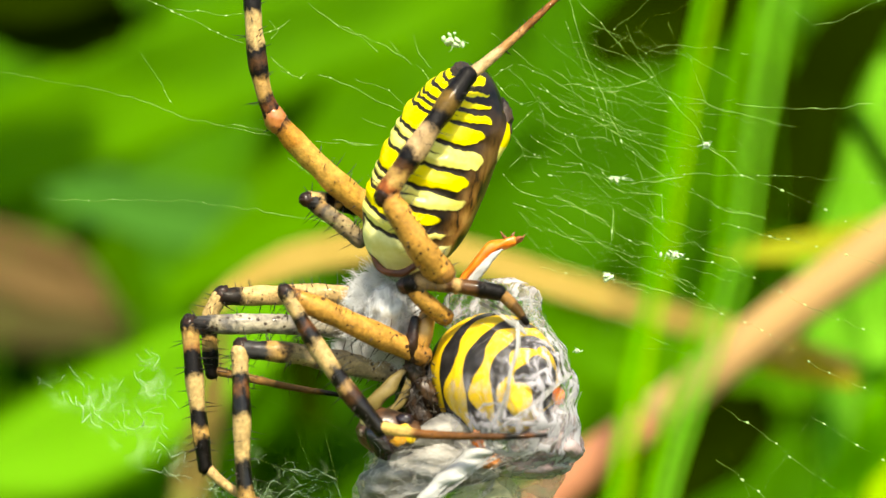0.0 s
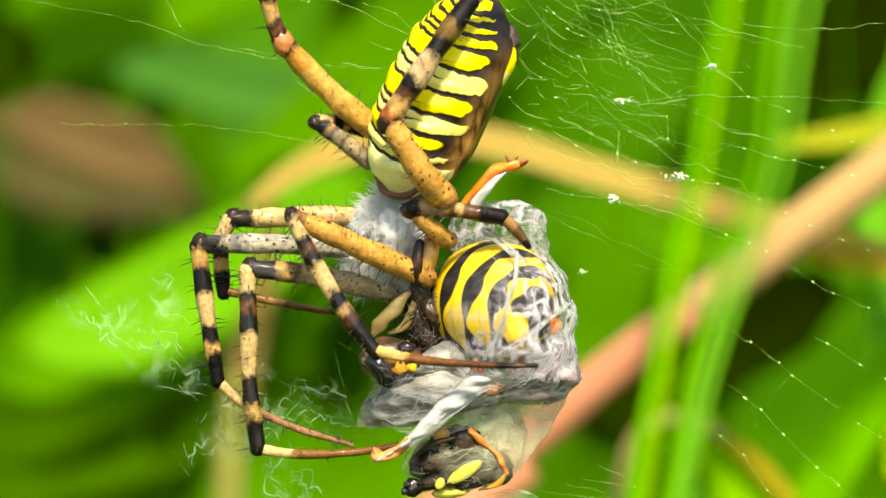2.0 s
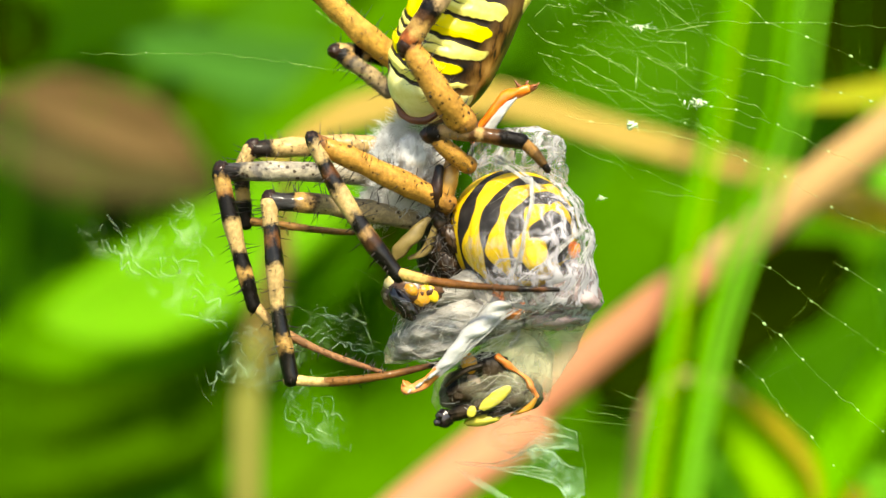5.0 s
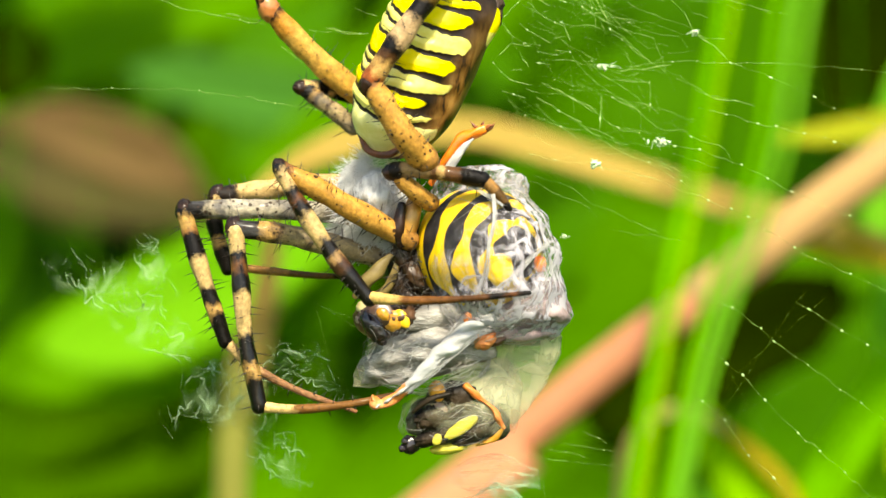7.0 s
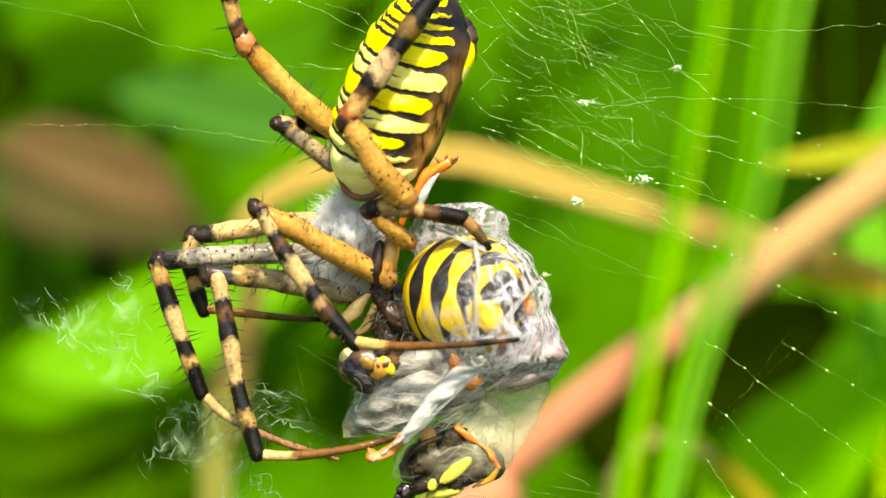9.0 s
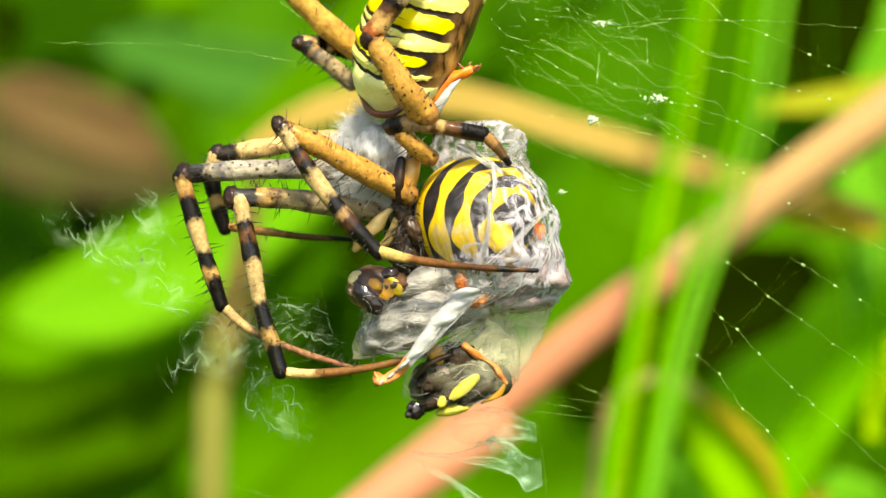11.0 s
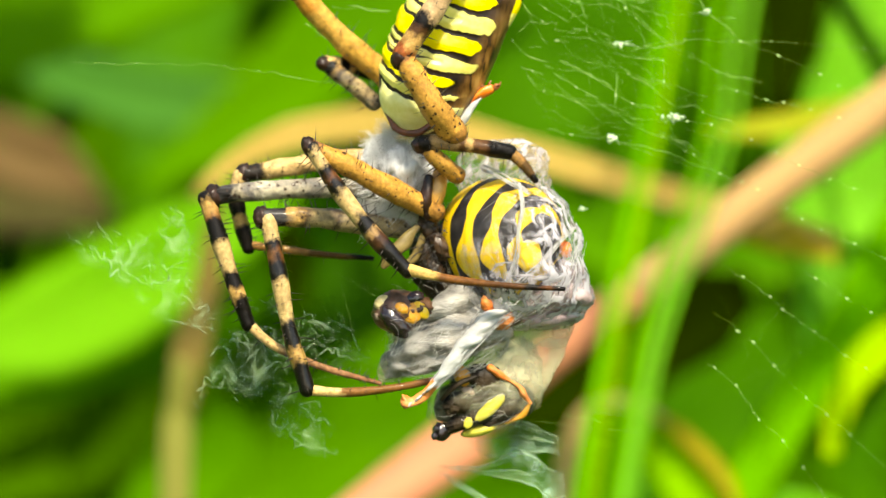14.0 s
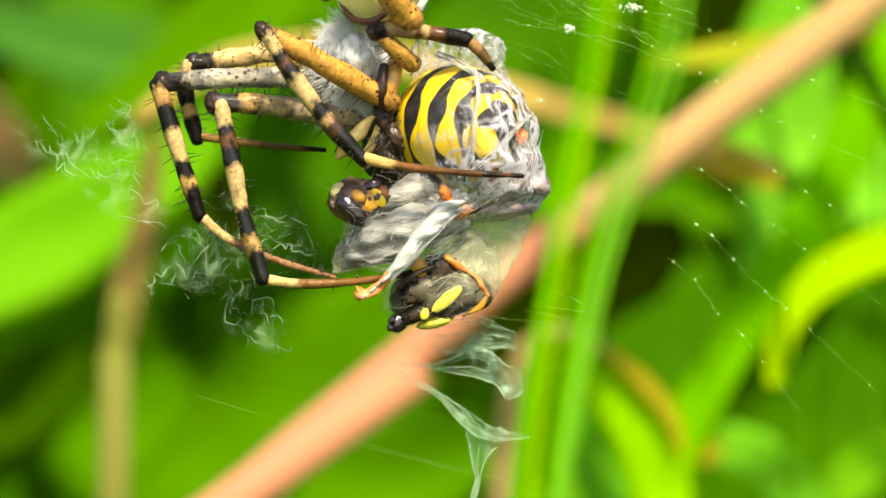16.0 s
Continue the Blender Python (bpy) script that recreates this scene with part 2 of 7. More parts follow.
m_tarsus_thin = banded("dark green-brown tarsus", [(0, (0.3, 0.15, 0.04)), (0.5, (0.12, 0.06, 0.015)), (0.85, DARK)])
m_tarsus_up = banded("tawny tarsus", [(0, (0.66, 0.42, 0.2)), (0.3, (0.5, 0.25, 0.08)), (0.6, (0.25, 0.09, 0.02))])
m_grip = banded("dark gripping leg", [(0, DARK), (0.12, (0.32, 0.19, 0.08)), (0.42, BROWN), (0.5, (0.42, 0.25, 0.09)), (0.58, BROWN), (0.75, DARK)])
m_knee = surface("glossy dark knee", (0.004, 0.003, 0.002), (0.035, 0.014, 0.007), 1600, 0.4, 1.0, 0.00014, spec=0.18, coat=0.2)
m_knee_red = surface("rust red knee", (0.30, 0.085, 0.02), (0.50, 0.19, 0.055), 3000, 0.3, 0.3, coat=0.4)
m_bristle = surface("black bristle", (0.012, 0.01, 0.008), (0.03, 0.02, 0.015), 3000, 0.4, 0.1)
m_palp = surface("straw palp", (0.075, 0.052, 0.014), (0.20, 0.145, 0.045), 1500, 0.5, 0.6, spec=0.2)
m_coxa = surface("amber coxa", (0.34, 0.15, 0.03), (0.6, 0.32, 0.07), 2200, 0.35, 0.4, coat=0.25)
m_fur = surface("silver fur", (0.20, 0.19, 0.18), (0.72, 0.71, 0.69), 1300, 0.6, 0.8, 0.00008, stretch=(3.0, 3.0, 0.35))
m_hair = surface("white hair", (0.62, 0.62, 0.61), (0.80, 0.80, 0.79), 2600, 0.5, 0.1)
m_black = surface("black wasp cuticle", (0.002, 0.002, 0.002), (0.016, 0.012, 0.008), 1500, 0.5, 1.0, 0.0002, spec=0.2, c3=(0.09, 0.055, 0.025))
m_thorax = surface("olive-grey cuticle under silk", (0.004, 0.004, 0.003), (0.04, 0.038, 0.022), 1100, 0.45, 1.0, 0.0002, spec=0.3, c3=(0.13, 0.125, 0.08))
m_cream = surface("cream wasp cuticle", (0.36, 0.28, 0.10), (0.56, 0.48, 0.24), 1600, 0.4, 0.4, coat=0.2)
m_yellow = surface("yellow wasp cuticle", (0.72, 0.42, 0.01), (0.82, 0.55, 0.03), 1600, 0.35, 0.3, coat=0.25)
m_lemon = surface("lemon marking", (0.36, 0.30, 0.02), (0.68, 0.58, 0.05), 1500, 0.45, 0.5, c3=(0.62, 0.55, 0.10))
m_orange = surface("orange leg cuticle", (0.72, 0.10, 0.003), (0.80, 0.24, 0.02), 2000, 0.35, 0.3, coat=0.3)
m_orange_raw = surface("raw orange cuticle", (0.52, 0.10, 0.012), (0.74, 0.26, 0.05), 1900, 0.4, 0.9, 0.00015, c3=(0.66, 0.36, 0.16))
m_mask = surface("dark brown wasp head", (0.012, 0.008, 0.006), (0.10, 0.045, 0.02), 1500, 0.4, 0.7, coat=0.2)
m_eye = surface("compound eye", (0.003, 0.002, 0.003), (0.02, 0.01, 0.012), 2500, 0.25, 0.2, coat=0.6)
m_amber = surface("amber plate", (0.42, 0.16, 0.01), (0.62, 0.30, 0.03), 1500, 0.35, 0.4, coat=0.2)
m_husk_pale = surface("dusky pinkish cuticle", (0.14, 0.09, 0.06), (0.34, 0.25, 0.19), 1600, 0.45, 0.6)
m_claw = surface("dark claw", (0.09, 0.03, 0.015), (0.34, 0.10, 0.02), 3000, 0.3, 0.3)
m_silk_thick = surface("matted white silk", (0.25, 0.24, 0.23), (0.50, 0.49, 0.46), 1500, 0.5, 0.9, 0.00016, stretch=(1, 1, 0.35))
m_silk_white = surface("smooth white silk", (0.30, 0.29, 0.28), (0.49, 0.49, 0.47), 1100, 0.55, 0.8, 0.00016, stretch=(0.5, 1, 1.6), spec=0.2)
# the near-black tone paints the shade of gaps and crumples into the silk
m_silk_grey = surface("grey silk with gap shade in its colour", (0.018, 0.017, 0.018), (0.39, 0.37, 0.33), 1050, 0.55, 1.0, 0.0003, stretch=(0.6, 1, 1.5), c3=(0.40, 0.37, 0.33))
m_silk_veil = silk_sheet("silk veil", (0.44, 0.41, 0.44), 0.06, 1.0, 950, spread=(0.50, 0.66))
m_silk_film = silk_sheet("thin silk film", (0.45, 0.43, 0.26), 0.40, 0.85, 700)
m_thread = fine_silk("silk thread", (0.36, 0.60, 0.12), 0.62)
m_strand = fine_silk("wrapping strand", (0.54, 0.52, 0.48), 0.85)
m_bristle_grey = fine_silk("grey thorax hair", (0.30, 0.28, 0.25), 0.8)
m_wool = fine_silk("blue-white silk wool", (0.50, 0.68, 0.40), 0.30)

m_blade = leaf_material("grass blade", (0.10, 0.38, 0.0), (0.17, 0.53, 0.0), 40, 0.45, c3=(0.24, 0.62, 0.0))
m_blade_pale = leaf_material("pale grass", (0.16, 0.50, 0.008), (0.23, 0.62, 0.03), 40, 0.5)
# lighter copy of m_blade; its tone puts sunlight into the colour
m_blade_sun = leaf_material("grass in a sunlit tone", (0.22, 0.52, 0.0), (0.32, 0.66, 0.0), 40, 0.5, vein_depth=0.25)
m_lime = leaf_material("lime leaf", (0.14, 0.42, 0.006), (0.20, 0.52, 0.012), 30, 0.5, vein_depth=0.05)
m_lime_bright = leaf_material("young lime blade", (0.42, 0.70, 0.0), (0.52, 0.78, 0.0), 30, 0.55)
m_leaf = leaf_material("green leaf", (0.052, 0.185, 0.0), (0.098, 0.295, 0.0), 25, 0.45, vein_depth=0.05)
m_leaf_deep = leaf_material("deep green leaf", (0.035, 0.145, 0.0), (0.06, 0.21, 0.0), 25, 0.4, vein_depth=0.05)
m_leaf_grey = leaf_material("grey-green leaf", (0.045, 0.16, 0.014), (0.06, 0.21, 0.02), 25, 0.35, vein_depth=0.05)
m_straw_pink = leaf_material("pinkish dry straw", (0.48, 0.185, 0.095), (0.56, 0.23, 0.12), 60, 0.15, c3=(0.57, 0.25, 0.13))
m_straw_gold = leaf_material("golden dry blade", (0.44, 0.31, 0.06), (0.54, 0.37, 0.09), 40, 0.3, c3=(0.54, 0.33, 0.11))
m_straw_green = leaf_material("yellow-green dry blade", (0.34, 0.36, 0.01), (0.42, 0.44, 0.02), 40, 0.35)
m_sheath_pale = leaf_material("tan papery sheath", (0.48, 0.28, 0.11), (0.57, 0.34, 0.14), 60, 0.2, c3=(0.54, 0.31, 0.13))
m_litter = leaf_material("dark withered leaf", (0.035, 0.03, 0.008), (0.07, 0.06, 0.015), 30, 0.15)
m_straw_ochre = leaf_material("ochre dry blade", (0.36, 0.24, 0.01), (0.42, 0.34, 0.015), 40, 0.3)
m_stem = leaf_material("straw-green stem", (0.15, 0.165, 0.025), (0.21, 0.21, 0.04), 50, 0.25)
m_sheath = leaf_material("brown sheath", (0.15, 0.11, 0.02), (0.22, 0.16, 0.04), 50, 0.2)
m_loop = leaf_material("dull orange dry blade", (0.32, 0.245, 0.08), (0.42, 0.30, 0.11), 50, 0.2)
m_dead = leaf_material("brown dead leaf", (0.10, 0.062, 0.02), (0.15, 0.092, 0.032), 40, 0.2)
m_under = leaf_material("dark undergrowth", (0.022, 0.09, 0.0), (0.05, 0.17, 0.0), 18, 0.2)
# darkened copy of the leaf green: the low meadow's shade goes into the colour
m_leaf_shade = leaf_material("meadow leaf with shade in its colour", (0.019, 0.056, 0.0), (0.035, 0.096, 0.0), 18, 0.15, rough=1.0, gloss=0.0, vein_depth=0.05)
# black-green colour that stands in for deep shade between the plants
m_shade_gap = leaf_material("leaf blackened to stand for shade", (0.003, 0.005, 0.0), (0.009, 0.018, 0.0), 18, 0.05, rough=1.0, gloss=0.0)
m_soil = surface("dark meadow soil", (0.02, 0.022, 0.01), (0.03, 0.06, 0.012), 40, 0.9, 0.5, 0.003)


# ---------------------------------------------------------------- building blocks
HOME = {}


def thing(name, origin, label, category, group="", kind=""):
    ob = new(name)
    ob.empty_display_size = 0.001
    ob.location = Vector(origin) * MM
    HOME[ob] = Vector(origin)
    return tagged(ob, label, category, group, kind)


def part(name, bm, mats, parent=None, label="", origin=None, smooth=True):
    """Link a bmesh drawn in millimetres as one mesh object under a thing or a part."""
    if origin is None:
        origin = sum((v.co for v in bm.verts), Vector()) / max(1, len(bm.verts))
    origin = Vector(origin)
    for v in bm.verts:
        v.co = (v.co - origin) * MM
    me = bpy.data.meshes.new(name)
    bm.to_mesh(me)
    bm.free()
    for mt in mats if isinstance(mats, (list, tuple)) else [mats]:
        me.materials.append(mt)
    if smooth:
        for p in me.polygons:
            p.use_smooth = True
    ob = new(name, me)
    HOME[ob] = origin
    if parent:
        ob.parent = parent
        ob.location = (origin - HOME[parent]) * MM
    else:
        ob.location = origin * MM
    if label:
        tagged(ob, label)
    return ob


def spline(pts, radii, step):
    """Points and radii along a smooth curve through pts."""
    pts = [Vector(p) for p in pts]
    n = len(pts)
    ext = [2 * pts[0] - pts[1]] + pts + [2 * pts[-1] - pts[-2]]
    out, rad, run = [], [], []
    for k in range(n - 1):
        p0, p1, p2, p3 = ext[k:k + 4]
        m = max(2, int((p2 - p1).length / step))
        for j in range(m + (k == n - 2)):
            t = j / m
            out.append(0.5 * (2 * p1 + (p2 - p0) * t + (2 * p0 - 5 * p1 + 4 * p2 - p3) * t * t + (3 * p1 - p0 - 3 * p2 + p3) * t ** 3))
            s = t * t * (3 - 2 * t)
            rad.append(radii[k] * (1 - s) + radii[k + 1] * s)
    d = 0.0
    for k, p in enumerate(out):
        d += (p - out[k - 1]).length if k else 0
        run.append(d)
    return out, rad, [r / run[-1] for r in run]


def tube(bm, pts, radii, step=0.12, seg=12, mat=0, flat=1.0, lump=0.0, caps=True, swell=0.0):
    """A round or flattened limb along a smooth curve; 'along' runs from 0 to 1."""
    lay = bm.verts.layers.float.get("along") or bm.verts.layers.float.new("along")
    c, r, u = spline(pts, radii, step)
    rings = []
    side = None
    for k, p in enumerate(c):
        d = (c[min(k + 1, len(c) - 1)] - c[max(k - 1, 0)]).normalized()
        if side is None:
            side = d.cross(Vector((0.0, 1.0, 0.05))).normalized()
        side = (side - d * side.dot(d)).normalized()
        up = d.cross(side)
        ring = []
        for j in range(seg):
            a = 2 * math.pi * j / seg
            rr = r[k] * (1 + swell * math.cos(u[k] * 15.7 + 0.6)) * (1 + (lump * noise.noise(p * 1.7 + Vector((a, 3, 1))) if lump else 0))
            v = bm.verts.new(p + side * math.cos(a) * rr + up * math.sin(a) * rr * flat)
            v[lay] = u[k] + (0.03 * noise.noise(p * 1.3 + side * math.cos(a) * 1.5 + up * math.sin(a) * 1.5) + 0.012 * math.sin(a) if swell else 0)
            ring.append(v)
        rings.append(ring)
    for a, b in zip(rings, rings[1:]):
        for j in range(seg):
            bm.faces.new((a[j], a[(j + 1) % seg], b[(j + 1) % seg], b[j])).material_index = mat
    if caps:
        for ring, e, s in ((rings[0], c[0], 0), (rings[-1], c[-1], -1)):
            d = (c[0] - c[1] if s == 0 else c[-1] - c[-2]).normalized()
            inner = ring
            for q in (0.55, 1.05):
                shell = []
                for v in ring:
                    w = bm.verts.new(e + (v.co - e) * math.cos(q) + d * r[s] * 0.8 * math.sin(q))
                    w[lay] = u[s]
                    shell.append(w)
                for j in range(seg):
                    f = (inner[(j + 1) % seg], inner[j], shell[j], shell[(j + 1) % seg])
                    bm.faces.new(f if s == 0 else f[::-1]).material_index = mat
                inner = shell
            tip = bm.verts.new(e + d * r[s] * 0.8)
            tip[lay] = u[s]
            for j in range(seg):
                f = (inner[(j + 1) % seg], inner[j], tip)
                bm.faces.new(f if s == 0 else f[::-1]).material_index = mat
    return c, r


def spikes(bm, c, r, count, length, rnd, mat=1, lean=0.5, thick=0.022):
    """Stiff hairs that stand off a limb."""
    lay = bm.verts.layers.float.get("along") or bm.verts.layers.float.new("along")
    for _ in range(count):
        k = rnd.randrange(1, len(c) - 1)
        d = (c[k + 1] - c[k - 1]).normalized()
        a = rnd.uniform(0, 2 * math.pi)
        s = d.cross(Vector((0, 1, 0.01))).normalized()
        out = s * math.cos(a) + d.cross(s) * math.sin(a)
        way = (out + d * lean * rnd.uniform(0.2, 1.3)).normalized()
        root = c[k] + out * r[k] * 0.9
        le = length * rnd.uniform(0.5, 1.15)
        e1 = way.orthogonal().normalized() * thick
        e2 = way.cross(e1)
        base = [bm.verts.new(root + e1 * math.cos(q) + e2 * math.sin(q)) for q in (0, 2.1, 4.2)]
        tip = bm.verts.new(root + way * le - d * le * 0.08)
        for j in range(3):
            bm.faces.new((base[j], base[(j + 1) % 3], tip)).material_index = mat


def blob(bm, centre, radii, axes=None, nu=28, nv=20, lump=0.0, freq=1.0, mat=0, shape=None):
    """A closed rounded body; axes is a 3x3 frame, lump roughens it, shape scales it along its first axis."""
    lay = bm.verts.layers.float.get("along") or bm.verts.layers.float.new("along")
    fr = axes or Matrix.Identity(3)
    centre = Vector(centre)
    rows = []
    for i in range(nv + 1):
        t = math.pi * i / nv
        row = []
        for j in range(nu if 0 < i < nv else 1):
            a = 2 * math.pi * j / nu
            q = Vector((-math.cos(t), math.sin(t) * math.cos(a), math.sin(t) * math.sin(a)))
            s = shape(i / nv) if shape else 1.0
            k = 1 + lump * noise.noise(q * freq * 2 + centre)
            v = bm.verts.new(centre + fr @ Vector((q.x * radii[0] * k, q.y * radii[1] * k * s, q.z * radii[2] * k * s)))
            v[lay] = i / nv
            row.append(v)
        rows.append(row)
    for i in range(nv):
        a, b = rows[i], rows[i + 1]
        for j in range(nu):
            j2 = (j + 1) % nu
            if len(a) == 1:
                f = bm.faces.new((a[0], b[j2], b[j]))
            elif len(b) == 1:
                f = bm.faces.new((a[j], a[j2], b[0]))
            else:
                f = bm.faces.new((a[j], a[j2], b[j2], b[j]))
            f.material_index = mat


def frame_of(axis, near=(0, -1, 0)):
    """A 3x3 frame whose first axis is axis and whose third leans towards near."""
    a = Vector(axis).normalized()
    n = Vector(near)
    n = (n - a * n.dot(a)).normalized()
    b = n.cross(a)
    return Matrix((a, b, n)).transposed()


def one(fn, *args, **kw):
    bm = bmesh.new()
    fn(bm, *args, **kw)
    return bm


def blade(bm, pts, widths, near=(0, -1, 0.2), fold=0.2, thick=0.25, step=4.0, cols=6, wave=0.0):
    """A leaf or grass blade: a thin solid strip along a smooth curve, folded a little at the midrib."""
    lay = bm.verts.layers.float.get("across") or bm.verts.layers.float.new("across")
    c, w, u = spline(pts, widths, step)
    near = Vector(near)
    top, low = [], []
    for k, p in enumerate(c):
        d = (c[min(k + 1, len(c) - 1)] - c[max(k - 1, 0)]).normalized()
        side = d.cross(near).normalized()
        nrm = side.cross(d).normalized()
        ta, tb = [], []
        for j in range(cols + 1):
            s = 2 * j / cols - 1
            off = nrm * (-fold * w[k] * 0.5 * (1 - abs(s)) + wave * w[k] * noise.noise(Vector((u[k] * 5, s, p.x * 0.1))))
            q = p + side * (s * w[k] * 0.5) + off
            h = nrm * thick * 0.5 * (1 - 0.7 * abs(s))
            for row, g in ((ta, h), (tb, -h)):
                v = bm.verts.new(q + g)
                v[lay] = (s + 1) / 2
                row.append(v)
        top.append(ta)
        low.append(tb)
    for k in range(len(c) - 1):
        for j in range(cols):
            bm.faces.new((top[k][j], top[k + 1][j], top[k + 1][j + 1], top[k][j + 1]))
            bm.faces.new((low[k][j], low[k][j + 1], low[k + 1][j + 1], low[k + 1][j]))
        bm.faces.new((top[k][0], low[k][0], low[k + 1][0], top[k + 1][0]))
        bm.faces.new((top[k][-1], top[k + 1][-1], low[k + 1][-1], low[k][-1]))
    for k in (0, len(c) - 1):
        for j in range(cols):
            bm.faces.new((top[k][j], top[k][j + 1], low[k][j + 1], low[k][j]))


def fuzz(bm, c, r, count, rnd, mat=1):
    """Short soft down lying along a limb."""
    spikes(bm, c, r, count, 0.24, rnd, mat, lean=1.6, thick=0.009)


# ---------------------------------------------------------------- ground and distance
def far_ground():
    bm = bmesh.new()
    n = 40
    grid = [[bm.verts.new(((i / n - 0.5) * 80000, (j / n) ** 2 * 60000 - 3000, -260 + 25 * noise.noise(Vector((i, j, 0)) * 0.7)))
             for j in range(n + 1)] for i in range(n + 1)]
    for i in range(n):
        for j in range(n):
            bm.faces.new((grid[i][j], grid[i + 1][j], grid[i + 1][j + 1], grid[i][j + 1]))
    tagged(part("ground", bm, m_soil), "dark meadow soil under the grass", "ground", kind="structure")


def far_hedge():
    """A curved bank of undergrowth behind everything, with leaves all over it."""
    rnd = random.Random(6)
    profile = ((900, 0.0), (915, 0.18), (935, 0.36), (960, 0.54), (990, 0.70), (1030, 0.84), (1085, 0.95), (1160, 1.0), (1250, 0.93), (1350, 0.72), (1450, 0.45), (1540, 0.2), (1620, 0.0))

    def place(i, n, r, h):
        a = (i / n - 0.5) * 2.9
        high = 820 * max(0.0, math.cos(a * 1.06)) ** 0.6 * (1 + 0.16 * noise.noise(Vector((i * 0.35, 1, 0))))
        q = Vector((math.sin(a) * r, math.cos(a) * r - 330, -275 + h * high))
        return q + Vector((1, 1, 0.6)) * 38 * noise.noise(q * 0.009) * min(1, h * 4)

    bm = bmesh.new()
    n = 72
    grid = [[bm.verts.new(place(i, n, r, h)) for r, h in profile] for i in range(n + 1)]
    for i in range(n):
        for j in range(len(profile) - 1):
            bm.faces.new((grid[i][j], grid[i + 1][j], grid[i + 1][j + 1], grid[i][j + 1]))
    tagged(part("backdrop", bm, m_under), "dark green undergrowth far behind the web", "undergrowth", kind="structure")
    for mt, nm in ((m_under, "dim"), (m_leaf_deep, "deep green")):
        bm = bmesh.new()
        for _ in range(520):
            j = rnd.randrange(1, len(profile) - 1)
            p = place(rnd.uniform(0, n), n, *profile[j])
            d = Vector((rnd.uniform(-0.8, 0.8), rnd.uniform(-0.5, 0.5), rnd.uniform(0.2, 1))).normalized() * rnd.uniform(25, 60)
            out = Vector((p.x * 0.02, -10 if j < 7 else 10, 8))
            blade(bm, [p - d * 0.5, p + out, p + d + out * 1.5 + Vector((0, 0, -14))], [5, rnd.uniform(12, 30), 2], step=22, cols=3, fold=0.3)
        tagged(part("bank_leaf_mass", bm, mt), nm + " leaves over the bank of undergrowth", "foliage", kind="stuff")


def meadow():
    """Short grass all over the ground round the web."""
    rnd = random.Random(9)
    for mt, count, nm in ((m_leaf_deep, 16000, "deep green"), (m_blade, 7000, "bright green"), (m_straw_gold, 1500, "dry golden")):
        verts, faces = [], []
        for _ in range(count):
            r, a = 2200 * math.sqrt(rnd.random()) * rnd.uniform(0.25, 1), rnd.uniform(0, 2 * math.pi)
            p = Vector((r * math.cos(a), 300 + r * math.sin(a), -272))
            a = rnd.uniform(0, 2 * math.pi)
            w = Vector((math.cos(a), math.sin(a), 0)) * rnd.uniform(1.5, 4)
            lean = Vector((rnd.gauss(0, 22), rnd.gauss(0, 22), rnd.uniform(45, 115)))
            k = len(verts)
            for t, f in ((0, 1.0), (0.4, 0.9), (0.75, 0.6)):
                q = p + Vector((lean.x * t * t, lean.y * t * t, lean.z * t))
                verts += [(q - w * f) * MM, (q + w * f) * MM]
            verts.append((p + Vector((lean.x * 1.1, lean.y * 1.1, lean.z * 0.95))) * MM)
            faces += [(k, k + 1, k + 3, k + 2), (k + 2, k + 3, k + 5, k + 4), (k + 4, k + 5, k + 6)]
        me = bpy.data.meshes.new("meadow_grass")
        me.from_pydata([tuple(v) for v in verts], [], faces)
        me.materials.append(mt)
        tagged(new("meadow_grass", me), nm + " short grass on the meadow floor", "grass", kind="stuff")


def far_leaves():
    """Countless dim leaves between the undergrowth and the near stems."""
    rnd = random.Random(4)
    for mt, count, y0, y1, nm in ((m_under, 60, 330, 520, "dim"), (m_leaf_deep, 150, 300, 480, "deep green"), (m_leaf, 70, 320, 470, "fresh green")):
        bm = bmesh.new()
        for _ in range(count):
            y = rnd.uniform(y0, y1)
            x = rnd.uniform(-0.42, 0.42) * (y + 75)
            z = rnd.uniform(-0.34, 0.30) * (y + 75)
            a = rnd.uniform(-0.9, 0.9)
            le = rnd.uniform(40, 90)
            d = Vector((math.sin(a), rnd.uniform(-0.3, 0.3), math.cos(a)))
            p = Vector((x, y, z))
            bend = Vector((rnd.uniform(-12, 12), 0, -6))
            blade(bm, [p - d * le, p + bend * 0.3, p + d * le + bend], [6, rnd.uniform(14, 34), 3], step=14, cols=4, fold=0.3)
        tagged(part("far_leaf_mass", bm, mt), nm + " leaves and grass in the far meadow", "foliage", kind="stuff")


far_ground()
far_hedge()
meadow()
far_leaves()


def plant(name, pts, widths, mt, label, category, group="", **kw):
    """A leaf or blade whose stalk runs down to the ground."""
    ob = tagged(part(name, one(blade, pts, widths, **kw), mt), label, category, group)
    low = Vector(max(pts[0], pts[-1], key=lambda q: max(abs(q[0]) / 0.25, -q[2] / 0.14) / (q[1] + 75)))
    bm = bmesh.new()
    tube(bm, [low, low + Vector((0.05 * low.x, 2, -60)), Vector((low.x * 1.2, low.y + 6, -258))], [0.16, 0.2, 0.45], step=8, seg=8)
    part("stalk", bm, m_leaf_deep, ob)
    return ob


def upright(line, widths, depth, mt, label, **kw):
    """One of the upright blades: line gives (x, z) from the tip down."""
    return plant("grass_blade", [(x, depth, z) for x, z in line], widths, mt, label, "grass blade", "upright grass blades", fold=0.5, thick=0.3, **kw)


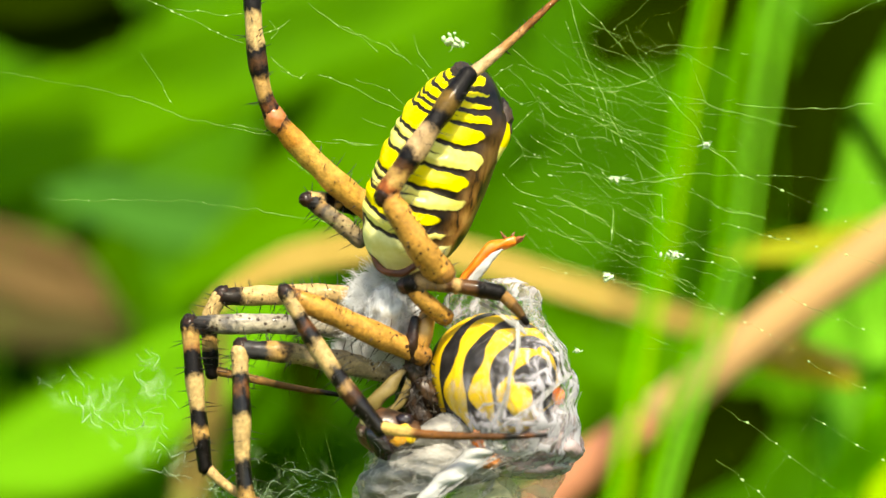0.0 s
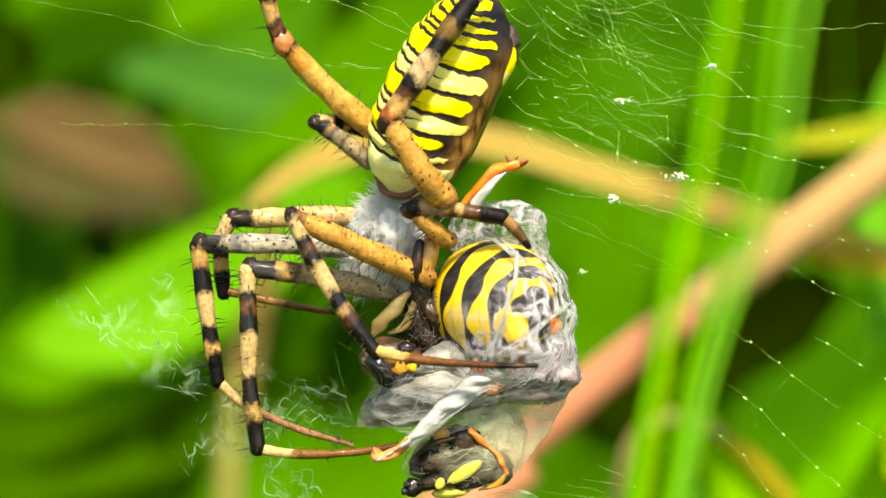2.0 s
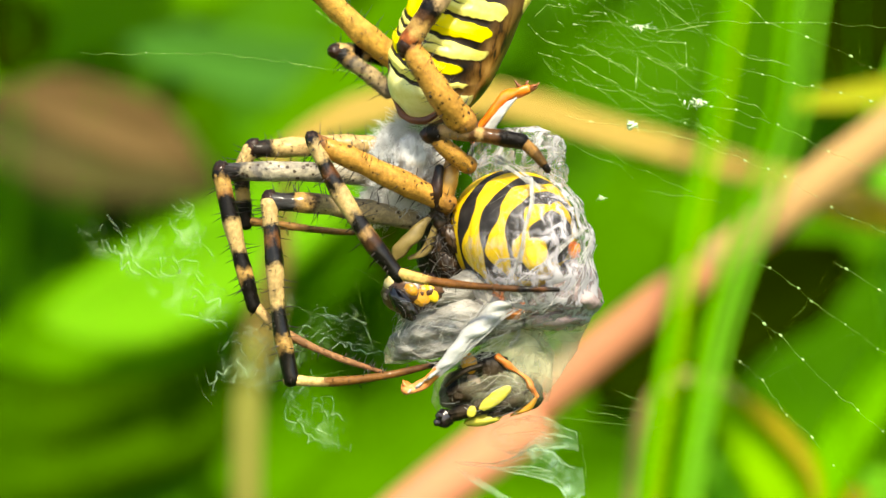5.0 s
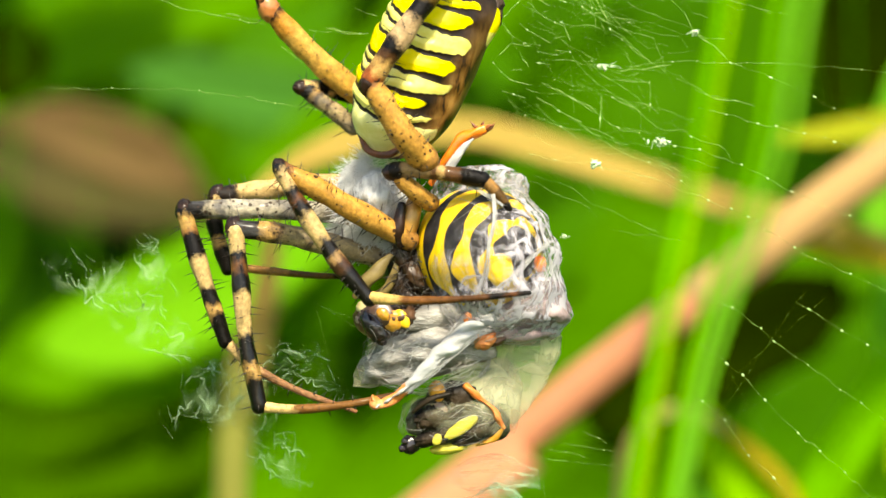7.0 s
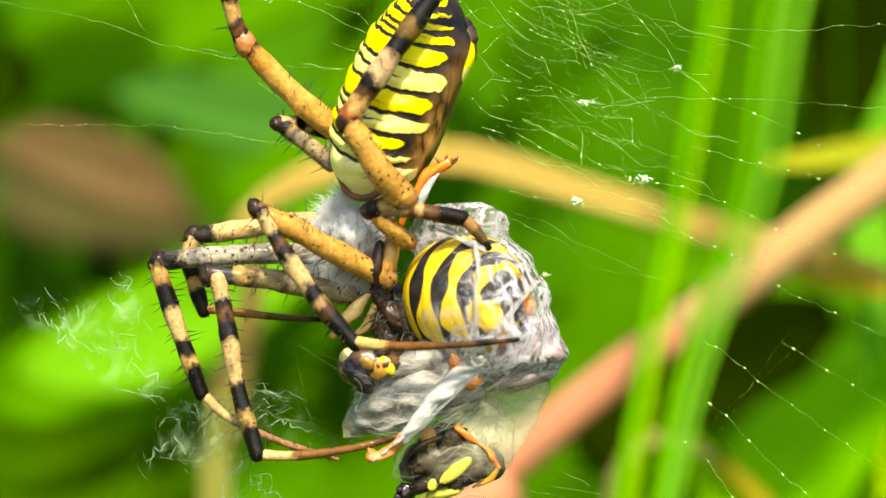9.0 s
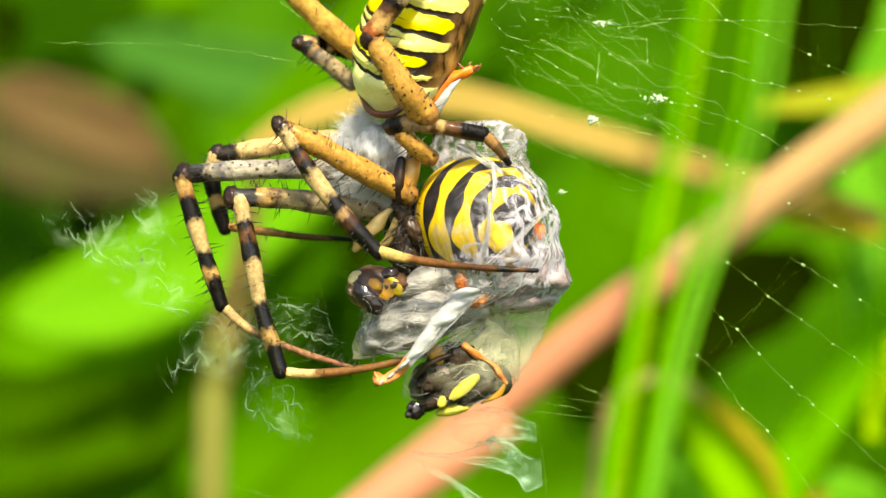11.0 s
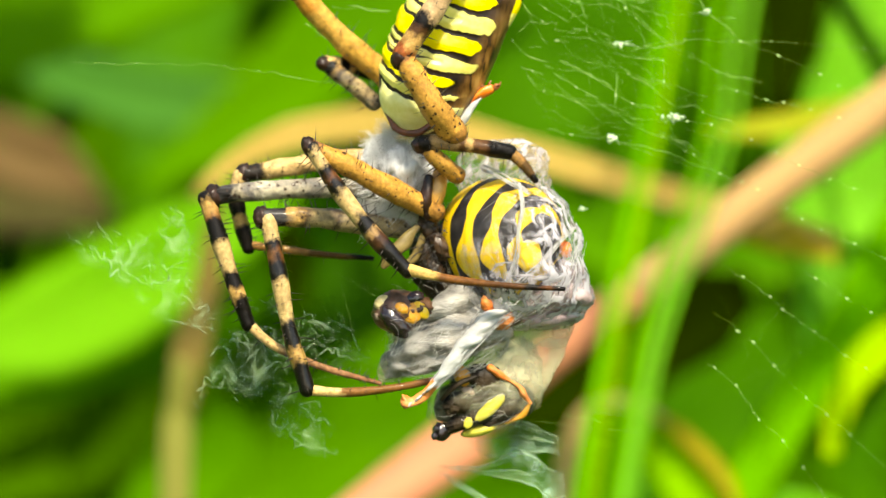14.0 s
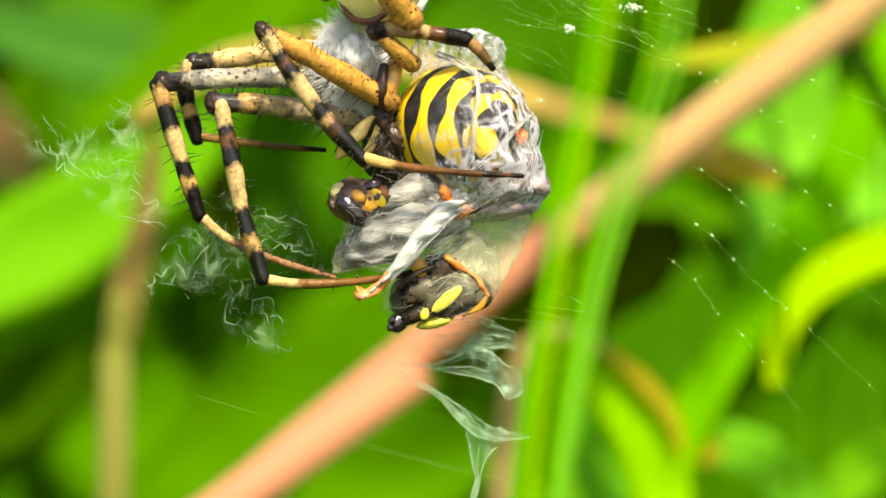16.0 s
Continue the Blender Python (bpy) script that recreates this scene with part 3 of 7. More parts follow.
upright([(27.16, 55.00), (23.36, 38.00), (20.27, 22.97), (19.16, 18.72), (18.61, 14.48), (17.76, 10.23), (17.08, 5.99), (16.27, 1.74), (15.26, -2.50), (14.49, -6.75), (13.85, -11.00), (13.09, -15.24), (12.54, -18.64), (11.48, -25.86), (8.79, -52.00)],
        [0.60, 0.76, 0.76, 0.79, 0.79, 0.82, 0.82, 0.82, 0.82, 0.82, 0.82, 0.90, 0.90, 0.90, 0.90], 58, m_blade, "narrow mid-green grass blade standing behind the web")
# bright rib beside the darker blade, lit by its lighter colour
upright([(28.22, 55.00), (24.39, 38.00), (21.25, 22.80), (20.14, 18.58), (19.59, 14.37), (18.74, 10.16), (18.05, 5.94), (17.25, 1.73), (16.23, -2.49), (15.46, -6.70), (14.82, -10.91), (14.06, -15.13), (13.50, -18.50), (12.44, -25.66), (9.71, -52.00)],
        [0.39, 0.48, 0.48, 0.51, 0.55, 0.55, 0.59, 0.59, 0.62, 0.66, 0.66, 0.66, 0.69, 0.69, 0.69], 57, m_blade_sun, "narrow grass blade in a lighter sunlit tone behind the web")
upright([(30.39, 55.00), (27.15, 38.00), (24.60, 23.48), (23.94, 19.14), (23.15, 14.80), (22.67, 10.46), (22.23, 6.12), (21.09, 1.78), (19.69, -2.56), (18.25, -6.90), (16.98, -11.24), (16.11, -15.58), (15.54, -19.06), (14.31, -26.44), (11.33, -52.00)],
        [0.50, 0.59, 0.60, 0.60, 0.60, 0.59, 0.59, 0.55, 0.52, 0.59, 0.69, 0.69, 0.69, 0.69, 0.69], 61, m_blade, "slender green grass blade among paler ones")
upright([(32.36, 55.00), (28.80, 38.00), (25.97, 23.31), (25.24, 19.00), (24.39, 14.69), (23.84, 10.39), (23.33, 6.08), (22.13, 1.77), (20.67, -2.54), (19.17, -6.85), (17.84, -11.16), (16.90, -15.47), (16.26, -18.92), (14.98, -26.24), (11.83, -52.00)],
        [0.59, 0.71, 0.76, 0.76, 0.74, 0.72, 0.71, 0.66, 0.59, 0.69, 0.69, 0.76, 0.76, 0.76, 0.76], 60, m_blade_pale, "pale green grass blade standing behind the web")
upright([(34.99, 55.00), (31.07, 38.00), (28.02, 23.66), (27.20, 19.28), (26.25, 14.91), (25.60, 10.54), (24.99, 6.17), (23.69, 1.79), (22.12, -2.58), (20.51, -6.95), (19.08, -11.33), (18.04, -15.70), (17.30, -19.20), (15.91, -26.63), (12.59, -52.00)],
        [0.42, 0.50, 0.52, 0.52, 0.50, 0.49, 0.47, 0.42, 0.42, 0.55, 0.55, 0.55, 0.55, 0.55, 0.55], 62, m_blade_pale, "thin pale grass blade beside a broader one")
plant("golden_blade", [(-18.79, 72, 0.9203), (-15.59, 72, 3.702), (-10.97, 72, 6.032), (-5.405, 72, 7.066), (1.118, 72, 6.985), (9.058, 72, 4.659), (16.08, 72, 2.563), (22.82, 73, 0.7166), (29.66, 74, -1.016), (36.6, 75, -2.823)], [0.952, 1.77, 2.66, 2.78, 2.66, 2.54, 2.5, 2.5, 2.3, 1.2], m_straw_gold,
      "dry golden grass blade arching behind the prey", "dry grass", fold=0.25, thick=0.4)
plant("withered_leaf", [(22.51, 74, 0.4998), (26.79, 74, -0.9208), (31.55, 74, -2.58), (36.31, 74, -4.24)], [2.77, 3.18, 2.93, 0.814], m_straw_ochre,
      "withered ochre leaf tip behind the grass", "dry grass", fold=0.25, thick=0.4)
plant("yellow_blade", [(25.77, 78, 6.717), (31.18, 78, 7.259), (38.55, 78, 8.557), (45.92, 78, 10.1)], [0.982, 2.13, 2.62, 2.45], m_straw_green,
      "yellowing grass blade lying across the meadow", "dry grass", fold=0.25, thick=0.4)


def straw(name, pts, radii, mt, label, category):
    """A dry stem that runs on, in its own direction, down to the ground."""
    pts = [Vector(p) for p in pts]
    if pts[0].z < pts[-1].z:
        pts, radii = pts[::-1], radii[::-1]
    d = (pts[-1] - pts[-2]).normalized()
    d = Vector((d.x, d.y + 0.03, min(d.z, -0.3)))
    bm = bmesh.new()
    tube(bm, pts + [pts[-1] + d * ((-258 - pts[-1].z) / d.z)], list(radii) + [radii[-1] * 1.1], step=2.5, seg=18, lump=0.06)
    return tagged(part(name, bm, mt), label, category)


slanting = straw("straw", [(-18.91, 68, -35.57), (-10.69, 68, -29.75), (-2.873, 68, -23.42), (4.985, 68, -17.07), (12.88, 68, -10.68), (19.89, 68, -5.643), (27.87, 68, 0.5762), (36.83, 68, 7.061), (46.33, 68, 14.29)], [1.9, 1.86, 1.82, 1.8, 1.76, 1.66, 1.58, 1.5, 1.43], m_straw_pink, "pinkish dry straw stem slanting behind the web", "dry stem")
sheath_top = [(19.0, 67.9, -6.3), (27.87, 68, 0.58), (36.83, 68, 7.06), (46.5, 68, 14.4)]
bm = bmesh.new()
tube(bm, sheath_top, [1.72, 1.85, 1.95, 2.0], step=2.5, seg=18, lump=0.05)
part("leaf_sheath", bm, m_sheath_pale, slanting, "tan papery leaf sheath round the upper stem")
bm = bmesh.new()
tube(bm, [(18.2, 68, -6.9), (18.8, 68, -6.45), (19.4, 68, -6.0)], [1.75, 2.0, 1.75], step=0.4, seg=18)
part("stem_node", bm, m_loop, slanting, "swollen stem node")
upright_stem = straw("straw", [(-20.71, 80, -14.02), (-20.98, 80, -17.52), (-21.21, 80, -25.52), (-21.5, 80, -36.51)], [1.0, 1.2, 1.3, 1.4], m_stem,
      "straw-green upright stem in the meadow", "dry stem")
part("leaf_sheath", one(blade, [(-21.25, 82.59, -21.29), (-20.8, 82.59, -16.25), (-20.11, 82.59, -12.22), (-18.92, 82.59, -8.195), (-18.18, 82.59, -3.168), (-17.53, 82.59, 2.359)], [1.1, 2.7, 3.1, 2.7, 1.9, 0.6]), m_sheath, upright_stem, "withered brown sheath at the top of the stem")

plant("broad_leaf", [(-80.43, 190, 16.78), (-62.45, 190, 27.74), (-42.57, 190, 36.27), (-24.17, 190, 43.17), (-4.756, 190, 49.28), (16.53, 190, 56.32)], [7.07, 15.3, 18.8, 17.7, 14.1, 3.53], m_leaf,
      "large bright green leaf in the meadow", "leaf", "broad leaves", wave=0.06)
plant("broad_leaf", [(-61.5, 165, -17.0), (-55.5, 165, -16.3), (-47.92, 165, -14.45), (-38.69, 165, -10.12), (-29.48, 165, -4.245), (-21.04, 165, 1.232), (-13.38, 165, 6.699)], [2, 9, 14, 15, 13, 10, 3], m_lime,
      "sunlit lime green leaf in the meadow", "leaf", "broad leaves", wave=0.05)
plant("broad_leaf", [(-74.0, 178, -22.5), (-62.0, 178, -19.8), (-50.5, 178, -16.8), (-40.5, 178, -11.9), (-31.0, 178, -5.6), (-21.5, 178, 0.4)], [3, 14, 20, 20, 17, 5], m_leaf,
      "mid-green leaf under a sunlit one", "leaf", "broad leaves", wave=0.05)
plant("broad_leaf", [(-73.92, 260, 34.63), (-59.11, 260, 28.29), (-42.19, 260, 24.08), (-23.14, 260, 23.59), (-6.156, 260, 26.3)], [4.02, 10.7, 13.4, 9.38, 2.68], m_leaf_grey,
      "shaded grey-green leaf in the meadow", "leaf", "broad leaves")
plant("broad_leaf", [(-46.99, 250, 6.82), (-28.69, 250, 19.18), (-14.34, 250, 30.61), (-1.967, 250, 46.3), (6.348, 250, 65.28), (10.54, 250, 78.01)], [4.06, 12.2, 19, 24.4, 24.4, 10.8], m_leaf,
      "green leaf rising behind the spider", "leaf", "broad leaves", wave=0.05)
plant("broad_leaf", [(7.811, 300, -15.46), (24.53, 300, 13.03), (36.64, 300, 39.46), (45.23, 300, 63.75), (51.52, 300, 93.18)], [8.49, 31.1, 39.6, 34, 11.3], m_leaf_deep,
      "wide mid-green leaf behind the web", "leaf", "broad leaves", wave=0.05)
plant("broad_leaf", [(21.42, 190, 0.1232), (29.85, 190, -2.401), (38.3, 190, -4.088), (52.71, 190, -5.783), (62.89, 190, -8.32)], [3.53, 9.42, 10.6, 8.24, 1.77], m_leaf,
      "green leaf under the golden blade", "leaf", "broad leaves")
plant("broad_leaf", [(-48.28, 300, -76.95), (-22.08, 300, -55.86), (-0.5211, 300, -39.37), (18.74, 300, -25.17), (29.66, 300, -10.84)], [13.4, 29.5, 32.1, 21.4, 4.02], m_leaf,
      "dim green leaf low in the meadow", "leaf", "broad leaves", wave=0.06)
plant("broad_leaf", [(-121, 300, -61.39), (-89.74, 300, -51.44), (-60.92, 300, -43.94), (-29.73, 300, -36.41)], [13.6, 23.2, 20.5, 5.45], m_leaf_shade,
      "low meadow leaf, its green darkened to stand for shade", "leaf", "broad leaves", wave=0.06)
plant("dead_leaf", [(-93.59, 260, 21.84), (-76.78, 260, 16.58), (-65.2, 260, 12.37), (-55.69, 260, 7.096)], [7.07, 13, 13, 2.36], m_dead,
      "curled brown dead leaf in the meadow", "dead leaf", wave=0.1)
plant("slanting_blade", [(52.82, 88, 11.81), (47.94, 88, 2.256), (42.8, 88, -7.813), (38.48, 88, -14.69), (33.9, 88, -21.55), (29.86, 88, -29.47), (26.35, 88, -37.93)], [4.6, 4.6, 4.4, 4.2, 4.2, 4.2, 4.2], m_blade,
      "wide pale grass blade slanting across", "grass blade", wave=0.04)
plant("slanting_blade", [(45.71, 95, 26.66), (43.89, 95, 16.72), (43.73, 95, 6.873), (45.22, 95, -2.362)], [2.51, 6.7, 7.54, 5.02], m_blade_pale,
      "short pale green leaf beside the grass", "grass blade", wave=0.04)
plant("curled_blade", [(51.71, 76, -8.503), (45.14, 76, -10.19), (40.87, 76, -12.13), (38.01, 76, -15.07), (36.61, 76, -18.51), (36.3, 76, -21.72)], [3.6, 3.8, 3.6, 2.8, 2.2, 1.4], m_lime_bright,
      "bright lime blade curling down", "grass blade", fold=0.25)
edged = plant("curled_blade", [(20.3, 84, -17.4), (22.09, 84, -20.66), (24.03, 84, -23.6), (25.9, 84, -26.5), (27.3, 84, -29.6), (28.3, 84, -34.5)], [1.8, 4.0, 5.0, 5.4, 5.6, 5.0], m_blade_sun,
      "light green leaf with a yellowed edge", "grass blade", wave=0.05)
part("dry_edge", one(blade, [(21.5, 83, -18.2), (24.26, 83, -20.3), (26.60, 83, -22.6), (28.6, 83, -25.2), (29.6, 83, -28.5)], [0.5, 1.3, 1.5, 1.4, 0.5]), m_straw_ochre, edged, "yellowed withered edge")
plant("looped_grass", [(12.92, 82, -34.61), (13.15, 82, -30.42), (13.48, 82, -26.24), (13.9, 82, -22.06), (14.9, 82, -18.8), (17.2, 82, -17.1), (20.4, 82, -17.6), (22.6, 82, -19.2)], [2.2, 2.1, 2.0, 1.8, 1.4, 1.2, 1.0, 0.5], m_loop,
      "withered dull orange blade bent into a loop", "dry grass", fold=0.3)
plant("low_leaf", [(21.0, 92, -25.9), (23.6, 92, -29.2), (25.6, 92, -32.4), (26.6, 92, -37.2)], [3.3, 7.5, 8.5, 8.0], m_blade_pale,
      "pale green leaf near the ground", "leaf")
tipped = plant("low_leaf", [(31.66, 94, -31.17), (35.28, 94, -29.56), (39.75, 94, -30.46), (43.68, 94, -34.96), (45.93, 94, -41.67)], [2.2, 4.6, 5.0, 4.6, 4.0], m_blade_pale,
      "pale green leaf with a browned tip near the ground", "leaf")
part("dry_tip", one(blade, [(32.28, 93, -30.21), (33.94, 93, -29.79), (35.88, 93, -29.6)], [1.6, 2.8, 0.8]), m_straw_ochre, tipped, "browned leaf tip")
plant("low_leaf", [(44.81, 96, -38.11), (48.8, 96, -33.69), (53.37, 96, -30.95), (59.11, 96, -29.9)], [3.0, 5.0, 5.0, 4.0], m_lime,
      "bright green leaf near the ground", "leaf")

plant("pale_leaf", [(48.15, 95, 23.15), (43.86, 95, 15.46), (40.93, 95, 7.774), (39.65, 95, -0.9903), (40.82, 95, -8.639)], [5, 6.5, 7, 6, 2], m_blade_pale,
      "pale green leaf beside the grass blades", "leaf", wave=0.04)
plant("pale_leaf", [(45.37, 97, 12.13), (43.25, 97, 4.526), (41.93, 97, -3.107), (41.14, 97, -9.67), (39.81, 97, -16.25)], [2, 5.5, 6, 6, 2], m_blade_pale,
      "light green leaf behind the slanting blade", "leaf", wave=0.04)
plant("backing_leaf", [(37.82, 270, -39.84), (51.76, 270, 0.03275), (56.95, 270, 33.17), (58.89, 270, 60.76)], [10, 22, 24, 12], m_leaf_deep,
      "deep green leaf behind the upright grass", "leaf", "backing leaves")
plant("backing_leaf", [(10.02, 260, -49.82), (21.59, 260, -26.1), (26.76, 260, -6.749), (30.9, 260, 8.298)], [8, 16, 18, 8], m_leaf,
      "green leaf behind the straw", "leaf", "backing leaves")
plant("backing_leaf", [(42.38, 230, -55.21), (52.96, 230, -39.47), (61.62, 230, -28.64), (73.23, 230, -19.74)], [10, 22, 22, 14], m_leaf_deep,
      "deep green leaf low behind the grass", "leaf", "backing leaves")
# leaves added where the meadow only has dark gaps; their colour paints the shade
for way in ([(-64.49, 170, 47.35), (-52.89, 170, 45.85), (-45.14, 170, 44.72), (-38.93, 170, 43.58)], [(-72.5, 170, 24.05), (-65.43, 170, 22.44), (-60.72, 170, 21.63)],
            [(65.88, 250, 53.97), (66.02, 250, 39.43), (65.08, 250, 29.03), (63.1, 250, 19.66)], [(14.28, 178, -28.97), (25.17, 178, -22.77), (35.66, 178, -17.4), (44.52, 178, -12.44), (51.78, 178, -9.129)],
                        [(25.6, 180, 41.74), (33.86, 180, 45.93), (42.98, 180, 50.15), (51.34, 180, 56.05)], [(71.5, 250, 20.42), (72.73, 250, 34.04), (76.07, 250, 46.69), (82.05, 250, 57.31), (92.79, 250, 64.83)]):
    plant("shade_gap_leaf", way, [6] + [14] * (len(way) - 2) + [5], m_shade_gap, "nearly black leaf added to stand for deep shade", "leaf", "shaded leaves")

# more added near-black leaves in place of shaded gaps
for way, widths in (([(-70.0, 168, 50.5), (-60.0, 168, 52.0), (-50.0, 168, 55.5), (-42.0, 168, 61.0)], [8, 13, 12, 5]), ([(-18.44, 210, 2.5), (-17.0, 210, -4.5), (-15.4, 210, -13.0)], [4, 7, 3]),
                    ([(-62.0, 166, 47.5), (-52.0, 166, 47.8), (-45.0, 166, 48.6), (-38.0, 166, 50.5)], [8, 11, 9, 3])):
    plant("shade_gap_leaf", way, widths, m_shade_gap, "nearly black leaf added to stand for deep shade", "leaf", "shaded leaves")

plant("low_leaf", [(24.13, 130, -45.9), (29.5, 130, -39.32), (36.23, 130, -35.43), (44.33, 130, -32.87)], [8, 13, 13, 5], m_lime,
      "fresh green leaf low behind the grass", "leaf", wave=0.05)
plant("low_leaf", [(55.21, 140, -48.38), (59.5, 140, -37.18), (63.07, 140, -28.77), (68.08, 140, -20.38)], [8, 14, 14, 8], m_leaf_deep,
      "mid-green leaf low in the meadow", "leaf", wave=0.05)
plant("low_leaf", [(49.1, 150, 11.24), (58.72, 150, 3.221), (66.92, 150, -1.923), (77.41, 150, -4.906)], [4, 12, 14, 10], m_blade_pale,
      "pale green leaf in the meadow", "leaf", wave=0.05)

plant("brown_leaf", [(-109.1, 290, 16.31), (-87.95, 290, 12.99), (-71.5, 290, 8.463), (-57.4, 290, 2.746)], [12, 26, 24, 6], m_litter,
      "dark brown withered leaf in the meadow", "dead leaf", wave=0.1)

straw("dark_twig", [(41.28, 80, 14.94), (43.33, 80, 10.42), (45.4, 80, 6.392), (49.02, 80, 0.3264)], [0.9, 0.9, 0.95, 1.0], m_under, "thin dark green twig among the grass", "twig")

plant("low_leaf", [(-6.21, 250, -65.79), (6.293, 250, -57.65), (18.84, 250, -52.6), (31.45, 250, -48.67)], [12, 22, 22, 10], m_leaf,
      "mid-green leaf low behind the straw", "leaf", wave=0.05)
plant("low_leaf", [(-39.1, 180, -45.28), (-31.78, 180, -38.65), (-26.92, 180, -32.04), (-22.06, 180, -26.26)], [8, 14, 14, 4], m_leaf,
      "mid-green leaf low in the meadow", "leaf", wave=0.05)
# this leaf's dark green also carries painted shade
plant("low_leaf", [(-82.07, 200, -32.08), (-68.79, 200, -32.38), (-57.3, 200, -30.5), (-48.48, 200, -28.2)], [6, 15, 14, 4], m_leaf_shade,
      "low meadow leaf, its green darkened to stand for shade", "leaf", wave=0.05)


# ---------------------------------------------------------------- web
def threads(lines, name, label, mt, radius, seed, beads=0.0, sag=0.12, jitter=0.03):
    """Silk lines with small sticky droplets, one object a bundle of lines."""
    rnd = random.Random(seed)
    bm = bmesh.new()
    for a, b in lines:
        a, b = Vector(a), Vector(b)
        le = (b - a).length
        n = max(2, int(le / 2.2))
        pts = []
        for k in range(n + 1):
            t = k / n
            p = a.lerp(b, t) + Vector((0, 0, -sag * min(1, le / 9) ** 2 * 4 * t * (1 - t)))
            if 0 < k < n:
                p += Vector((rnd.uniform(-1, 1), rnd.uniform(-0.5, 0.5), rnd.uniform(-1, 1))) * jitter
            pts.append(p)
        rr = radius * rnd.uniform(0.7, 1.25)
        tube(bm, pts, [rr * rnd.uniform(0.7, 1.3) for _ in pts], step=0.9, seg=5, caps=False)
        if beads:
            for _ in range(int(le * beads)):
                t = rnd.random()
                k = min(n - 1, int(t * n))
                q = pts[k].lerp(pts[k + 1], t * n - k)
                blob(bm, q, [rr * rnd.uniform(1.6, 3.2), rr * 1.9, rr * rnd.uniform(1.4, 2.4)], nu=6, nv=4)
    return tagged(part(name, bm, mt), label, "spider web", kind="stuff")


def tangle(centre, size, count, length, name, label, mt, radius, seed, way=(1, 0, 0), spread=0.7):
    """Woolly silk: wandering crimped fibres heaped in one place."""
    rnd = random.Random(seed)
    bm = bmesh.new()
    centre = Vector(centre)
    for _ in range(count):
        p = centre + Vector((rnd.gauss(0, size[0]), rnd.gauss(0, size[1]), rnd.gauss(0, size[2])))
        d = (Vector(way) + Vector((rnd.gauss(0, 1), rnd.gauss(0, 0.4), rnd.gauss(0, 1))) * spread).normalized()
        le = length * rnd.uniform(0.3, 1.7)
        n = max(4, int(le / 0.28))
        pts = [p]
        for _ in range(n):
            d = (d + Vector((rnd.gauss(0, 1), rnd.gauss(0, 0.4), rnd.gauss(0, 1))) * 0.28 + Vector(way) * 0.08).normalized()
            pts.append(pts[-1] + d * le / n)
        rr = radius * rnd.uniform(0.4, 1.5)
        tube(bm, pts, [rr * rnd.uniform(0.4, 1.5) for _ in pts], step=0.5, seg=4, caps=False)
    return tagged(part(name, bm, mt), label, "spider silk", kind="stuff")


LEFT_LINES = [
    ((1.675, 0.6, 11.91), (4.446, 0.6, 9.734)),
    ((4.446, 0.6, 9.734), (8.183, 0.6, 7.567)),
    ((4.823, 0.6, 12.42), (6.969, 0.6, 7.078)),
    ((-20.92, 0.3, 10.46), (-13.6, 0.3, 9.111)),
    ((-13.6, 0.3, 9.111), (-11.1, 0.3, 8.117)),
    ((-11.1, 0.3, 8.117), (-7.659, 0.3, 7.461)),
    ((-5.756, 0.3, 7.229), (-3.374, 0.3, 7.047)),
    ((-10.48, 0.3, 4.631), (-4.318, 0.3, 3.646)),
]
UPPER_LEFT_LINES = [
    ((-17.08, 0.3, 4.755), (-10.72, 0.3, 4.631)),
    ((-13.14, 0.3, 10.91), (-11.7, 0.3, 8.641)),
]
LOW_LINES = [
    ((-8.809, 0.6, -3.243), (-3.485, 0.6, -5.3)), ((-8.325, 0.6, -6.026), (-3.969, 0.6, -7.962)), ((-6.389, 0.6, -3.848), (-2.517, 0.6, -6.268)), ((-5.421, 0.6, -4.816), (-4.453, 0.6, -8.688)),
    ((-7.357, 0.6, -2.88), (-5.421, 0.6, -7.72)), ((-9.594, 0.6, -14.25), (3.83, 0.6, -18.13)), ((2.875, 0.6, -10.96), (7.829, 0.6, -11.5)), ((-3.538, 0.6, -16.29), (6.31, 0.6, -18.66)),
    ((5.102, 0.6, -10.49), (7.582, 0.6, -10.88)), ((-9.736, 0.6, -9.582), (-3.543, 0.6, -8.529)), ((-10.99, 0.6, -8.354), (-5.049, 0.6, -6.56)),
]
threads(LOW_LINES, "web_line", "thin web lines below the spider", m_thread, 0.0035, 6, beads=0.6)


def broken(a, b, rnd, pieces):
    """A line torn into a few pieces with gaps."""
    a, b = Vector(a), Vector(b)
    cuts = sorted(rnd.random() for _ in range(pieces * 2))
    return [(a.lerp(b, p), a.lerp(b, q)) for p, q in zip(cuts[::2], cuts[1::2])]


m_tuft = surface("white silk tuft", (0.40, 0.56, 0.28), (0.58, 0.72, 0.42), 2000, 0.4, 0.4)
m_knot = surface("white silk knot", (0.38, 0.58, 0.16), (0.54, 0.72, 0.30), 2000, 0.35, 0.2)


